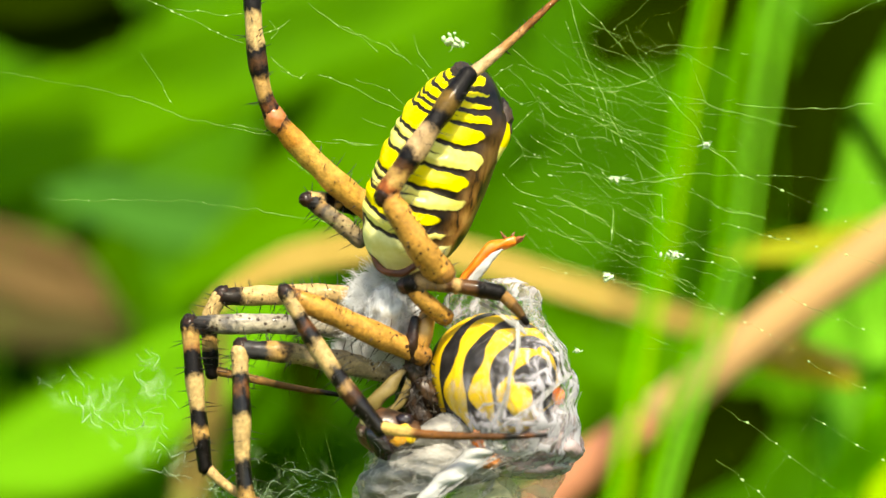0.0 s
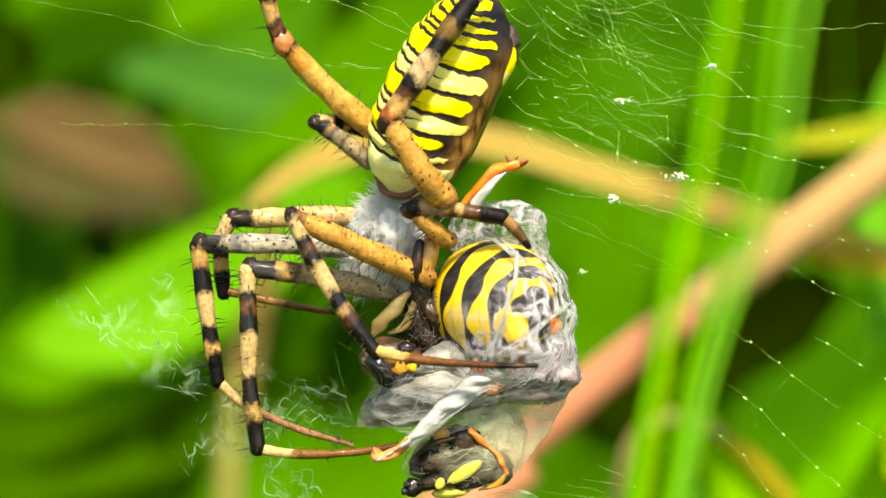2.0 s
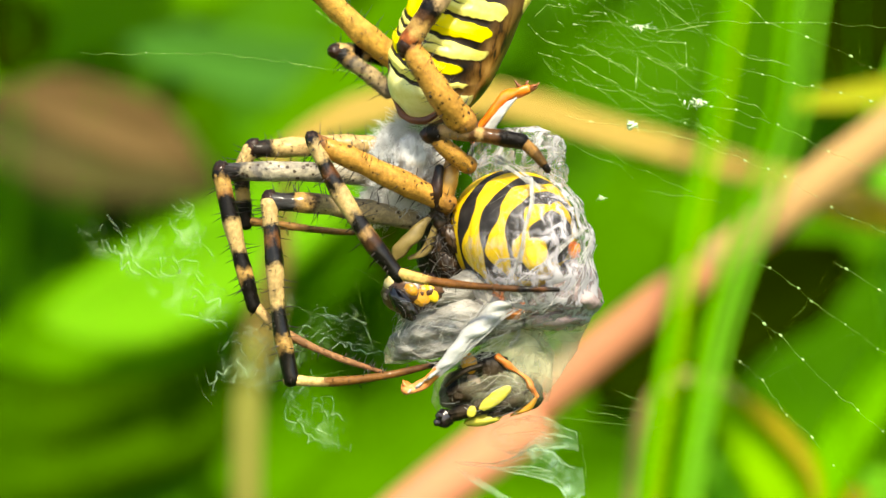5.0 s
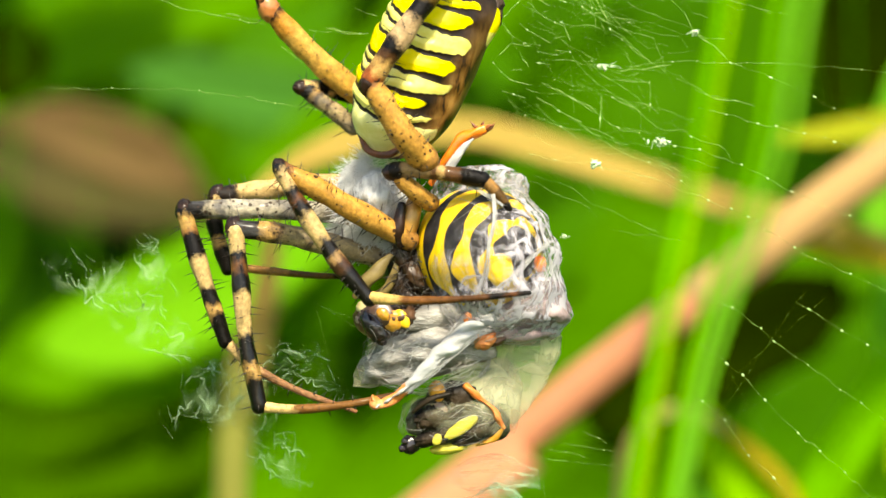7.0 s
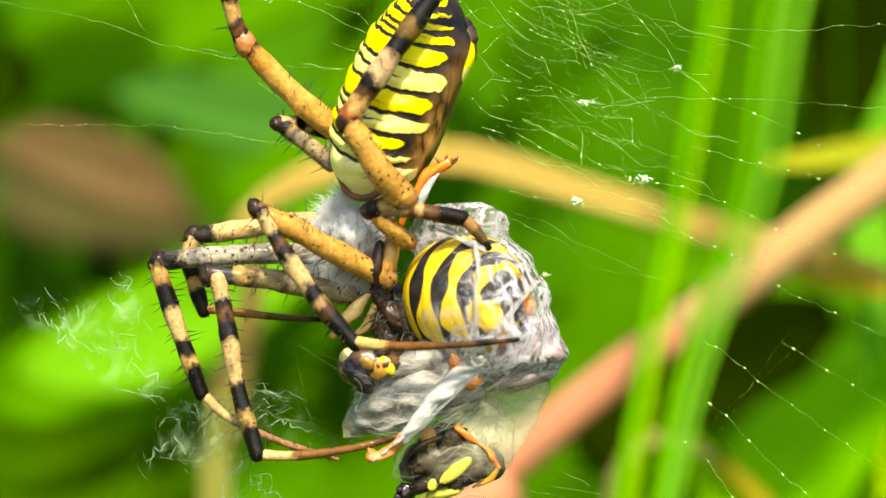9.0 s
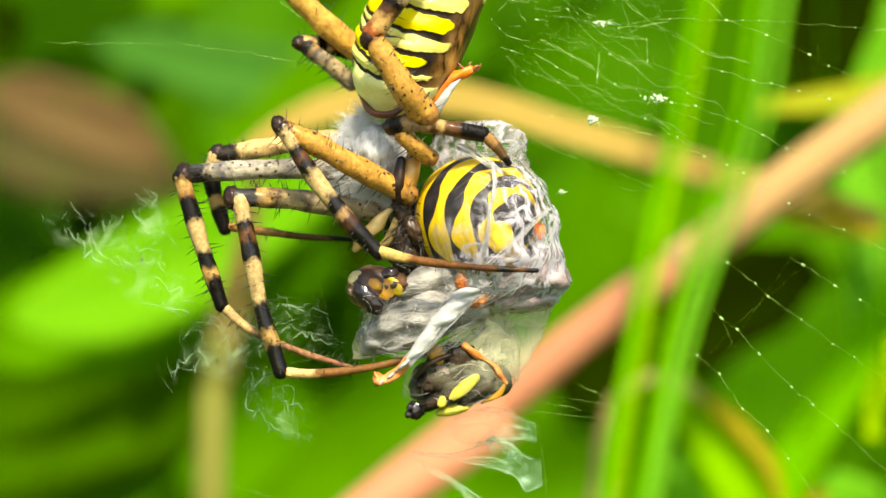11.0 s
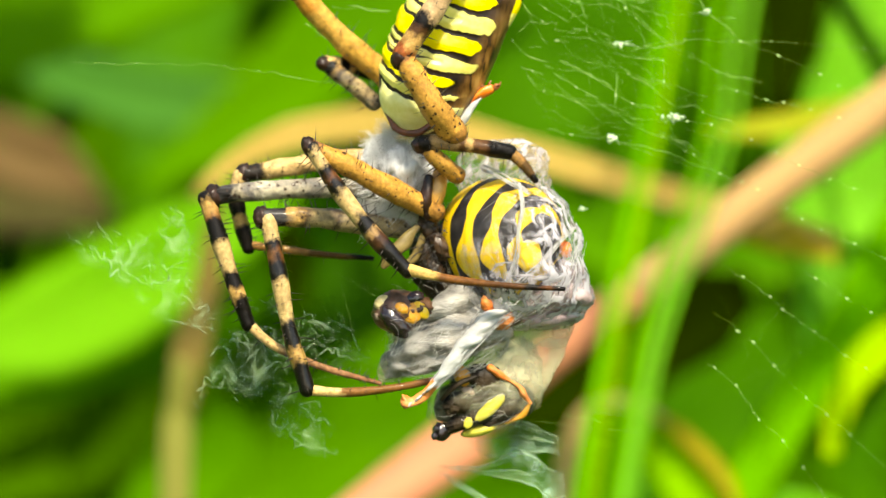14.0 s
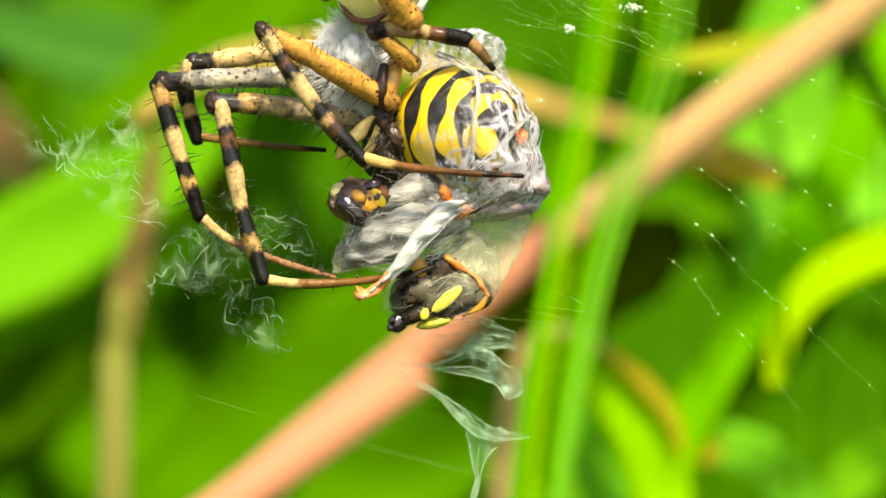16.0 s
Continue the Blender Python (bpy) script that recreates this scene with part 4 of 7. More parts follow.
def strung(lines, label, radius, seed, knots):
    """Long lines that kink a little at every crossing, where a bright bead of silk sits."""
    rnd = random.Random(seed)
    bm = bmesh.new()
    for pts in lines:
        pts = [Vector(p) for p in pts]
        for a, b in zip(pts, pts[1:]):
            way = frame_of((b - a).normalized())
            n = max(2, int((b - a).length / 0.35))
            row = [a.lerp(b, k / n) + Vector((rnd.uniform(-0.03, 0.03), 0, rnd.gauss(0, 0.035)) if 0 < k < n else (0, 0, 0)) for k in range(n + 1)]
            tube(bm, row, [radius * rnd.choice((0.5, 0.8, 1.1, 1.8)) for _ in row], step=0.15, seg=5, caps=False)
            for q in row[:-1]:
                if rnd.random() < knots * 0.35:
                    k = rnd.uniform(0.6, 1.2)
                    blob(bm, q, [radius * 7 * k * rnd.uniform(0.4, 1.5), radius * 2.4 * k, radius * 2.4 * k], way, nu=8, nv=6, mat=1)
    tagged(part("web_line", bm, [m_thread, m_knot]), label, "spider web", kind="stuff")


def crooked(start, angle, length, rnd, kink, gap=0.1):
    """A web line that bends at each crossing, here and there torn."""
    p, runs, run = Vector(start), [], []
    while length > 0:
        run.append(p.copy())
        step = rnd.uniform(0.5, 1.3)
        a = radians(angle + rnd.gauss(0, kink))
        p = p + Vector((math.cos(a) * step, 0, math.sin(a) * step))
        length -= step
        if rnd.random() < gap:
            runs.append(run + [p.copy()])
            run = []
            p = p + Vector((math.cos(a), 0, math.sin(a))) * rnd.uniform(0.2, 0.8)
    runs.append(run + [p.copy()])
    return runs


def web_mesh():
    """The torn, crowded part of the web beside the spider's back."""
    rnd = random.Random(11)
    bold, thin, haze = [], [], []
    for k in range(24):
        z = 12.4 - 0.5 * k + rnd.uniform(-0.2, 0.2)
        x = 3.0 + 0.25 * max(0, z - 4) + rnd.uniform(-0.4, 1.5)
        (bold if k % 3 == 0 else thin).extend(crooked((x, 0.6, z), rnd.gauss(-20, 5), rnd.uniform(4.0, 8.5), rnd, 13))
    for k in range(7):
        x = 3.8 + 0.9 * k
        thin.extend(crooked((x, 0.5, 12.8 - rnd.uniform(0, 2.5)), rnd.gauss(-58, 8), rnd.uniform(2.5, 7.0), rnd, 12, 0.14))
    for k in range(60):
        haze.extend(crooked((rnd.uniform(3.0, 9.0), 0.8, rnd.uniform(1.0, 12.5)), rnd.choice((-22, -22, -60, 30)), rnd.uniform(0.8, 3.5), rnd, 18, 0.05))
    strung(bold, "bright broken web lines beside the spider's back", 0.0078, 12, 0.4)
    strung(thin, "crowded kinked web lines beside the spider's back", 0.0040, 14, 0.22)
    strung(haze, "finest web lines beside the spider's back", 0.0026, 15, 0.12)
web_mesh()


def tuft(centre, size, seed, label):
    """A clot of silk with a ragged outline and a few loose ends."""
    rnd = random.Random(seed)
    bm = bmesh.new()
    centre = Vector(centre)
    for _ in range(16):
        p = centre + Vector((rnd.gauss(0, 0.5 * size[0]), rnd.gauss(0, 0.06), rnd.gauss(0, 0.5 * size[1])))
        k = rnd.uniform(0.25, 0.6) * min(size)
        blob(bm, p, [k * rnd.uniform(0.8, 2.2), k, k * 0.8], frame_of((rnd.gauss(0, 1), 0.1, rnd.gauss(0, 1))), nu=10, nv=7, lump=0.5, freq=3)
    for _ in range(14):
        p = centre + Vector((rnd.gauss(0, 0.5 * size[0]), 0, rnd.gauss(0, 0.5 * size[1])))
        d = Vector((rnd.gauss(0, 1) * size[0], 0, rnd.gauss(0, 1) * size[1]))
        tube(bm, [p, p + d * 0.5 + Vector((0, 0, rnd.gauss(0, 0.04))), p + d], [0.012, 0.009, 0.004], step=0.1, seg=4, caps=False)
    tagged(part("silk_tuft", bm, m_tuft), label, "spider silk", kind="stuff")


tuft((9.298, 0.3, 2.431), (0.34, 0.12), 21, "small white silk tuft caught in the web")
tuft((-0.01467, 0.6, 11.53), (0.4, 0.2), 22, "small white silk tuft above the spider")
tuft((6.53, 0.3, 1.47), (0.16, 0.15), 23, "tiny white silk tuft caught in the web")
tuft((6.871, 0.3, 5.643), (0.3, 0.1), 24, "tiny white silk tuft caught in the web")
tuft((5.244, 0.3, -1.626), (0.09, 0.08), 25, "white silk speck beside the prey")
tangle((4.784, 0.4, 8.978), (1.2, 0.2, 0.9), 18, 0.9, "silk_tuft", "loose curled web silk beside the spider", m_thread, 0.006, 26, way=(1, 0, -0.4), spread=0.8)
BOLD = [
    [(4.93, 0.4, 13.84), (5.507, 0.4, 13.09), (6.589, 0.4, 11.97), (7.574, 0.4, 10.86), (8.463, 0.4, 9.991), (9.493, 0.4, 8.783), (10.31, 0.4, 7.962), (10.78, 0.4, 7.044), (11.55, 0.4, 6.563), (12.03, 0.4, 6.081)],
    [(4.952, 0.4, 13.35), (5.426, 0.4, 11.68), (5.831, 0.4, 10.56), (6.378, 0.4, 9.325), (6.566, 0.4, 8.502), (6.995, 0.4, 7.73), (7.255, 0.4, 6.909)],
]
UPPER = [
    [(6.393, 0.5, 9.559), (7.434, 0.5, 9.613), (8.478, 0.5, 10.01), (9.454, 0.5, 10.55)], [(5.843, 0.5, 10.65), (6.735, 0.5, 10.1), (7.434, 0.5, 9.613)],
    [(6.894, 0.5, 12.07), (7.797, 0.5, 12.76), (8.434, 0.5, 13.4), (9.442, 0.5, 14.63)], [(6.73, 0.5, 9.342), (8.661, 0.5, 8.648), (9.507, 0.5, 8.457)],
    [(3.35, 0.5, 9.713), (4.794, 0.5, 8.92), (6.167, 0.5, 8.296), (7.275, 0.5, 7.817), (8.313, 0.5, 7.603)], [(7.275, 0.5, 7.744), (8.091, 0.5, 6.997), (8.787, 0.5, 6.443)],
    [(12.85, 0.5, 14.17), (14.84, 0.5, 12.73), (15.39, 0.5, 12.25), (16.67, 0.5, 12.52), (17.93, 0.5, 13.22), (19.96, 0.5, 14.22)],
    [(12.06, 0.5, 8.907), (13.4, 0.5, 8.743), (14.37, 0.5, 8.699), (16.61, 0.5, 8.686), (17.3, 0.5, 8.908), (20.36, 0.5, 8.875)],
]
strung(BOLD, "thick twisted web lines beside the spider's back", 0.011, 84, 0.6)
strung(UPPER, "kinked web lines high in the web", 0.0068, 85, 0.5)
for run in (LEFT_LINES, UPPER_LEFT_LINES):
    strung(run, "fine pale web lines strung with sticky droplets", 0.0062, 5, 0.35)
tuft((10.77, 0.3, 7.104), (0.14, 0.1), 27, "tiny white silk tuft caught in the web")
# long spiral turns and rays that cross the open side of the web
SPIRAL_HIGH = [
    [(7.779, 0.5, 5.658), (9.828, 0.5, 5.874), (11.95, 0.5, 5.818), (14.42, 0.5, 5.814), (17.46, 0.5, 5.568), (23.01, 0.5, 5.023)],
    [(11.6, 0.5, 6.457), (12.3, 0.5, 5.821), (14.01, 0.5, 5.193), (15.87, 0.5, 4.369), (16.71, 0.5, 3.882), (23.05, 0.5, 1.246)],
    [(10.91, 0.5, 3.906), (12.12, 0.5, 3.62), (13.46, 0.5, 3.236), (14.25, 0.5, 3.119), (15.44, 0.5, 2.809), (16.72, 0.5, 2.449), (23.05, 0.5, 0.6288)],
    [(7.886, 0.5, 2.322), (9.937, 0.5, 2.266), (11, 0.5, 2.127), (12.78, 0.5, 1.475), (13.9, 0.5, 0.8923), (14.92, 0.5, 0.3331), (16.33, 0.5, -0.2966), (17.4, 0.5, -0.7069), (23.09, 0.5, -2.951)],
]
SPIRAL_UPPER = [
    [(8.361, 0.5, 1.733), (10.22, 0.5, 0.7851), (11.37, 0.5, -0.04508), (12.36, 0.5, -0.4068), (13.08, 0.5, -0.7463), (15.06, 0.5, -2.063), (15.93, 0.5, -2.549), (17.42, 0.5, -3.177), (23.12, 0.5, -5.791)],
    [(15.11, 0.5, -4.385), (15.68, 0.5, -4.701), (17.07, 0.5, -5.602), (18.16, 0.5, -6.21), (23.15, 0.5, -9.249)],
    [(10.51, 0.5, -3.44), (12.42, 0.5, -4.633), (13.64, 0.5, -5.512), (14.19, 0.5, -6.075), (15.63, 0.5, -7.074), (17, 0.5, -8.124), (17.92, 0.5, -8.683), (21.7, 0.5, -11.61)],
]
SPIRAL_LOWER = [
    [(11.08, 0.5, -6.204), (12.18, 0.5, -7.034), (12.87, 0.5, -7.521), (13.82, 0.5, -8.575), (15.24, 0.5, -9.995), (16.16, 0.5, -10.75), (17.23, 0.5, -11.66), (20.24, 0.5, -14.47)],
    [(10.76, 0.5, -8.457), (11.15, 0.5, -8.651), (12.12, 0.5, -9.457), (13.13, 0.5, -10.96), (14.2, 0.5, -11.91), (15.12, 0.5, -13.11), (16.8, 0.5, -15.37)],
    [(4.252, 0.5, 4.985), (5.246, 0.5, 4.425), (6.661, 0.5, 3.794)],
    [(5.404, 0.5, 3.437), (6.595, 0.5, 2.953), (7.886, 0.5, 2.322)],
    [(4.39, 0.5, 5.976), (5.652, 0.5, 5.912), (6.368, 0.5, 5.918), (6.941, 0.5, 5.429), (7.785, 0.5, 5.09), (8.923, 0.5, 4.951)],
]
SPIRAL_INNER = [
    [(7.572, 0.5, 4.149), (8.216, 0.5, 3.956), (8.931, 0.5, 4.037)],
    [(6.803, 0.5, 4.439), (6.835, 0.5, 3.697), (6.791, 0.5, 3.079)],
    [(5.803, 0.5, -9.867), (7.095, 0.5, -10.5)],
    [(4.55, 0.5, -10.72), (6.112, 0.5, -11.1)],
]
RAYS = [
    [(11.3, 0.7, -5.165), (13.07, 0.7, -8.817), (14.22, 0.7, -10.52), (15.33, 0.7, -12.31)], [(16.49, 0.7, -4.125), (12.76, 0.7, -7.382), (10.38, 0.7, -10.26)],
    [(10.23, 0.7, -10.43), (12.77, 0.7, -9.092), (14.92, 0.7, -8.08), (16.27, 0.7, -7.348)], [(14.28, 0.7, 6.507), (14.35, 0.7, 4.279), (14.25, 0.7, 2.048)],
    [(16.27, 0.7, 5.038), (16.37, 0.7, 2.81), (16.26, 0.7, -0.9063)], [(18.16, 0.7, 1.588), (16.23, 0.7, -2.888), (11.83, 0.7, -9.374)],
]


def hung(lines, depth=0.5):
    return [[(x, depth, z) for x, z in run] for run in lines]


# torn rows of the sticky spiral close to the spider's back and above its hind leg
TORN_TOP = [
    [(1.84, 9.81), (2.32, 9.21), (2.92, 8.85), (3.41, 8.97)],
    [(1.60, 9.93), (2.08, 10.30), (2.56, 10.54)],
    [(2.32, 10.42), (2.92, 9.93), (3.29, 9.45), (3.77, 8.85), (4.13, 8.92)],
    [(2.80, 10.54), (3.77, 10.13), (4.62, 9.64), (5.46, 9.69), (6.43, 9.40), (7.15, 9.45)],
    [(4.25, 10.30), (4.98, 9.81), (5.22, 9.21), (5.10, 8.60)],
    [(4.62, 8.73), (5.22, 8.44), (5.95, 8.24), (6.67, 7.76), (7.64, 7.52), (8.24, 7.52)],
    [(6.67, 7.76), (7.40, 7.40), (8.36, 7.08), (9.09, 6.84)],
    [(7.03, 7.40), (7.76, 6.91), (8.24, 6.43), (8.60, 6.07)],
]
TORN_MIDDLE = [
    [(5.95, 6.31), (6.67, 5.95)],
    [(6.19, 5.82), (6.67, 5.46), (7.15, 5.15), (7.88, 5.05), (8.85, 4.98), (8.89, 4.33), (8.85, 3.77)],
    [(4.01, 6.31), (4.62, 6.19), (5.22, 6.26)],
    [(3.29, 6.31), (3.41, 5.95), (3.65, 5.70)],
    [(4.13, 5.82), (4.62, 5.75)],
    [(2.92, 5.51), (3.41, 5.53)],
    [(4.25, 4.98), (5.22, 4.50), (6.19, 3.89), (6.74, 3.60)],
    [(2.80, 4.25), (3.29, 3.65), (3.77, 3.41)],
    [(4.01, 4.37), (4.98, 3.77), (5.95, 3.29)],
    [(6.07, 3.05), (6.79, 2.68), (7.64, 2.32)],
]
TORN_SHORT = [
    [(8.00, 3.89), (8.73, 3.94)],
    [(7.64, 4.33), (8.12, 4.01)],
    [(5.70, 9.57), (6.55, 9.45), (7.28, 9.50)],
    [(7.64, 5.46), (8.60, 5.53), (9.81, 5.75)],
    [(2.56, 7.76), (2.92, 8.12), (3.41, 8.60)],
    [(2.56, 4.62), (3.53, 4.33)],
    [(3.77, 9.69), (4.25, 9.21), (4.86, 8.77)],
    [(5.46, 10.05), (6.67, 9.45)],
    [(3.29, 7.52), (4.01, 7.03), (4.62, 6.67)],
    [(2.44, 6.19), (2.92, 6.67), (3.77, 6.55)],
    [(6.24, 8.60), (6.50, 7.81), (6.55, 7.40)],
    [(1.84, 8.36), (2.20, 8.00), (2.92, 7.03), (3.17, 6.43)],
    [(3.53, 8.24), (4.37, 7.76), (5.22, 7.40), (5.46, 6.79)],
]
TORN_LEFT = [
    [(-5.08, 12.29), (-4.12, 11.82), (-2.69, 11.22), (-1.73, 10.50)],
    [(-7.27, 10.24), (-6.43, 9.93), (-6.19, 10.17)],
    [(-4.12, 9.89), (-2.69, 9.42), (-1.97, 8.70)],
    [(-2.69, 11.58), (-2.21, 10.86)],
    [(-9.35, 7.96), (-8.21, 7.72), (-7.45, 7.48)],
    [(-5.07, 7.30), (-3.16, 7.11)],
    [(-6.97, 6.53), (-6.01, 5.81)],
    [(-1.49, 10.50), (-1.01, 9.90), (-0.89, 9.30)],
    [(-8.11, 11.80), (-7.39, 12.04), (-6.92, 12.41)],
    [(-1.66, 11.83), (-1.42, 10.99), (-0.94, 10.39)],
    [(-3.81, 8.21), (-2.85, 7.86)],
    [(2.65, 7.27), (3.48, 6.68), (4.20, 6.56)],
    [(2.16, 5.83), (2.88, 5.12), (3.84, 4.88)],
]
TORN_HIGH = [
    [(-12.91, 13.25), (-12.24, 12.96), (-11.16, 12.46), (-10.32, 12.00), (-8.88, 11.43)],
    [(-11.88, 12.84), (-10.80, 12.80), (-9.61, 12.58), (-8.84, 12.68)],
    [(-7.81, 12.42), (-7.41, 11.87), (-7.69, 11.62)],
    [(-7.73, 10.85), (-7.21, 10.37), (-6.73, 9.96)],
    [(-5.65, 10.06), (-4.34, 9.61), (-3.26, 8.99), (-1.94, 8.46)],
    [(-6.14, 13.16), (-4.82, 12.12), (-3.86, 11.71), (-3.19, 11.06)],
]
for k, run in enumerate((TORN_TOP, TORN_MIDDLE, TORN_SHORT, TORN_LEFT, TORN_HIGH)):
    strung(hung(run), "torn rows of sticky web lines", 0.0092, 131 + k, 0.55)
strung(hung([[(6.79, 4.33), (6.77, 3.77), (6.72, 3.05)]]), "short thick strip of web silk", 0.016, 140, 0.7)


for k, run in enumerate((SPIRAL_HIGH, SPIRAL_UPPER, SPIRAL_LOWER, SPIRAL_INNER)):
    strung(run, "long sagging web lines with bright knots", 0.0055, 81 + 10 * k, 0.6)
strung(RAYS, "faint web lines crossing the spiral", 0.0011, 82, 0.0)


def beaded(lines, label, radius, seed):
    """Bright oblong beads of glue where rays cross the sticky spiral."""
    rnd = random.Random(seed)
    bm = bmesh.new()
    for pts in lines:
        pts = [Vector(p) for p in pts]
        for a, q, b in zip(pts, pts[1:], pts[2:]):
            k = radius * rnd.uniform(0.7, 1.25)
            blob(bm, q, [k * rnd.uniform(1.5, 2.4), k, k], frame_of((b - a).normalized()), nu=8, nv=6, lump=0.3, freq=4)
    tagged(part("web_bead", bm, m_knot), label, "spider web", kind="stuff")


beaded(SPIRAL_UPPER + SPIRAL_LOWER[:2] + SPIRAL_HIGH[1:], "pale beads of glue along the sticky spiral", 0.035, 90)


# woolly zigzag of silk on the two sides of the hub
WOOL_TOP = [
    ([(-17.04, 0.3, -2.366), (-16.24, 0.3, -3.446), (-15.15, 0.3, -3.633), (-14.2, 0.3, -4.218), (-12.47, 0.3, -4.35)], [0.2, 0.35, 0.5, 0.5, 0.3], 26),
    ([(-15.7, 0.3, -2.452), (-15.32, 0.3, -3.437), (-14.99, 0.3, -4.176)], [0.2, 0.3, 0.3], 9),
    ([(-14.57, 0.3, -2.071), (-14.66, 0.3, -2.937), (-14.25, 0.3, -3.922)], [0.2, 0.3, 0.3], 8),
    ([(-13.73, 0.3, -1.939), (-13.23, 0.3, -2.8), (-11.74, 0.3, -3.206)], [0.3, 0.5, 0.3], 20),
    ([(-14.08, 0.3, -4.414), (-13.15, 0.3, -5.345), (-12.09, 0.3, -5.137)], [0.3, 0.6, 0.3], 20),
    ([(-13.34, 0.3, -3.666), (-12.47, 0.3, -4.152), (-12.09, 0.3, -4.89)], [0.3, 0.6, 0.4], 14),
]
WOOL_SIDE = [
    ([(-12.75, 0.3, -1.189), (-12.64, 0.3, -1.929), (-12.68, 0.3, -2.424)], [0.2, 0.2, 0.2], 5),
    ([(-13.19, 0.3, -6.136), (-11.96, 0.3, -6.001), (-10.72, 0.3, -6.606)], [0.3, 0.4, 0.3], 14),
    ([(-10.58, 0.3, -7.594), (-9.466, 0.3, -8.077), (-8.226, 0.3, -8.559)], [0.4, 0.8, 0.5], 40),
    ([(-10.44, 0.3, -9.322), (-9.462, 0.3, -8.571), (-7.982, 0.3, -8.186)], [0.3, 0.7, 0.5], 40),
    ([(-10.71, 0.3, -7.471), (-10.33, 0.3, -8.58), (-9.947, 0.3, -9.564)], [0.3, 0.5, 0.3], 16),
    ([(-11.8, 0.3, -10.08), (-11.63, 0.3, -9.087), (-10.7, 0.3, -8.583)], [0.2, 0.3, 0.4], 12),
    ([(-9.471, 0.3, -7.583), (-9.163, 0.3, -8.815), (-8.711, 0.3, -9.552)], [0.3, 0.6, 0.3], 20),
]
WOOL_HUB = [
    ([(-7.968, 0.3, -9.668), (-7.34, 0.3, -10.77), (-6.467, 0.3, -11.63), (-5.866, 0.3, -12.41)], [0.4, 0.6, 0.5, 0.2], 30),
    ([(-7.843, 0.3, -9.791), (-7.661, 0.3, -10.78), (-7.209, 0.3, -11.51)], [0.3, 0.4, 0.2], 12),
    ([(-7.009, 0.3, -6.521), (-6.019, 0.3, -6.66), (-4.83, 0.3, -6.945)], [0.3, 0.35, 0.2], 14),
    ([(-6.875, 0.3, -7.558), (-5.761, 0.3, -7.794), (-4.4, 0.3, -8.027)], [0.3, 0.45, 0.2], 18),
    ([(-9.241, 0.3, -5.727), (-8.498, 0.3, -5.844), (-8.006, 0.3, -5.592)], [0.2, 0.3, 0.2], 8),
    ([(-9.233, 0.3, -6.592), (-7.991, 0.3, -7.198), (-6.509, 0.3, -7.06)], [0.3, 0.5, 0.3], 14),
]


def lace(pts, widths, count, seed):
    """Crimped cords of woolly silk that cross one another like torn lace, with soft short ends."""
    rnd = random.Random(seed)
    bm = bmesh.new()
    path, wide = spline(pts, widths, 0.22)[:2]
    n = len(path)
    for _ in range(max(2, count // 7)):
        lo = rnd.randrange(0, max(1, n // 2))
        hi = min(n, lo + rnd.randrange(n // 4 + 3, n // 2 + 6))
        s, line, rr = rnd.uniform(-0.9, 0.9), [], rnd.choice((0.007, 0.012, 0.018, 0.028))
        for k in range(lo, hi):
            d = (path[min(n - 1, k + 1)] - path[max(0, k - 1)]).normalized()
            s = max(-1.1, min(1.1, s + rnd.gauss(0, 0.3)))
            line.append(path[k] + Vector((-d.z, 0, d.x)) * s * wide[k] + Vector((rnd.gauss(0, 0.05), rnd.gauss(0, 0.1), rnd.gauss(0, 0.05))))
        if len(line) > 2:
            tube(bm, line, [rr * rnd.uniform(0.3, 1.5) for _ in line], step=0.1, seg=5, caps=False)
    for _ in range(int(count * 0.6)):
        k = rnd.randrange(n)
        d = (path[min(n - 1, k + 1)] - path[max(0, k - 1)]).normalized()
        p = path[k] + Vector((-d.z, 0, d.x)) * rnd.gauss(0, 0.6) * wide[k] + Vector((0, rnd.gauss(0, 0.1), 0))
        a = math.atan2(d.z, d.x) + rnd.choice((-1, 1)) * rnd.uniform(0.3, 1.3)
        le, rr = rnd.uniform(0.1, 0.5), rnd.choice((0.006, 0.010, 0.015, 0.022))
        e = Vector((math.cos(a), 0, math.sin(a))) * le
        tube(bm, [p - e, p + Vector((rnd.gauss(0, 0.06), 0, rnd.gauss(0, 0.06))), p + e], [rr * 0.3, rr, rr * 0.4], step=0.12, seg=5, caps=False)
    tagged(part("silk_wool", bm, m_wool), "woolly pale green-white web decoration like torn lace", "spider silk", "web decoration", kind="stuff")


m_fleece = silk_sheet("thin mint fleece", (0.42, 0.60, 0.30), 0.0, 0.34, 420, spread=(0.53, 0.72))


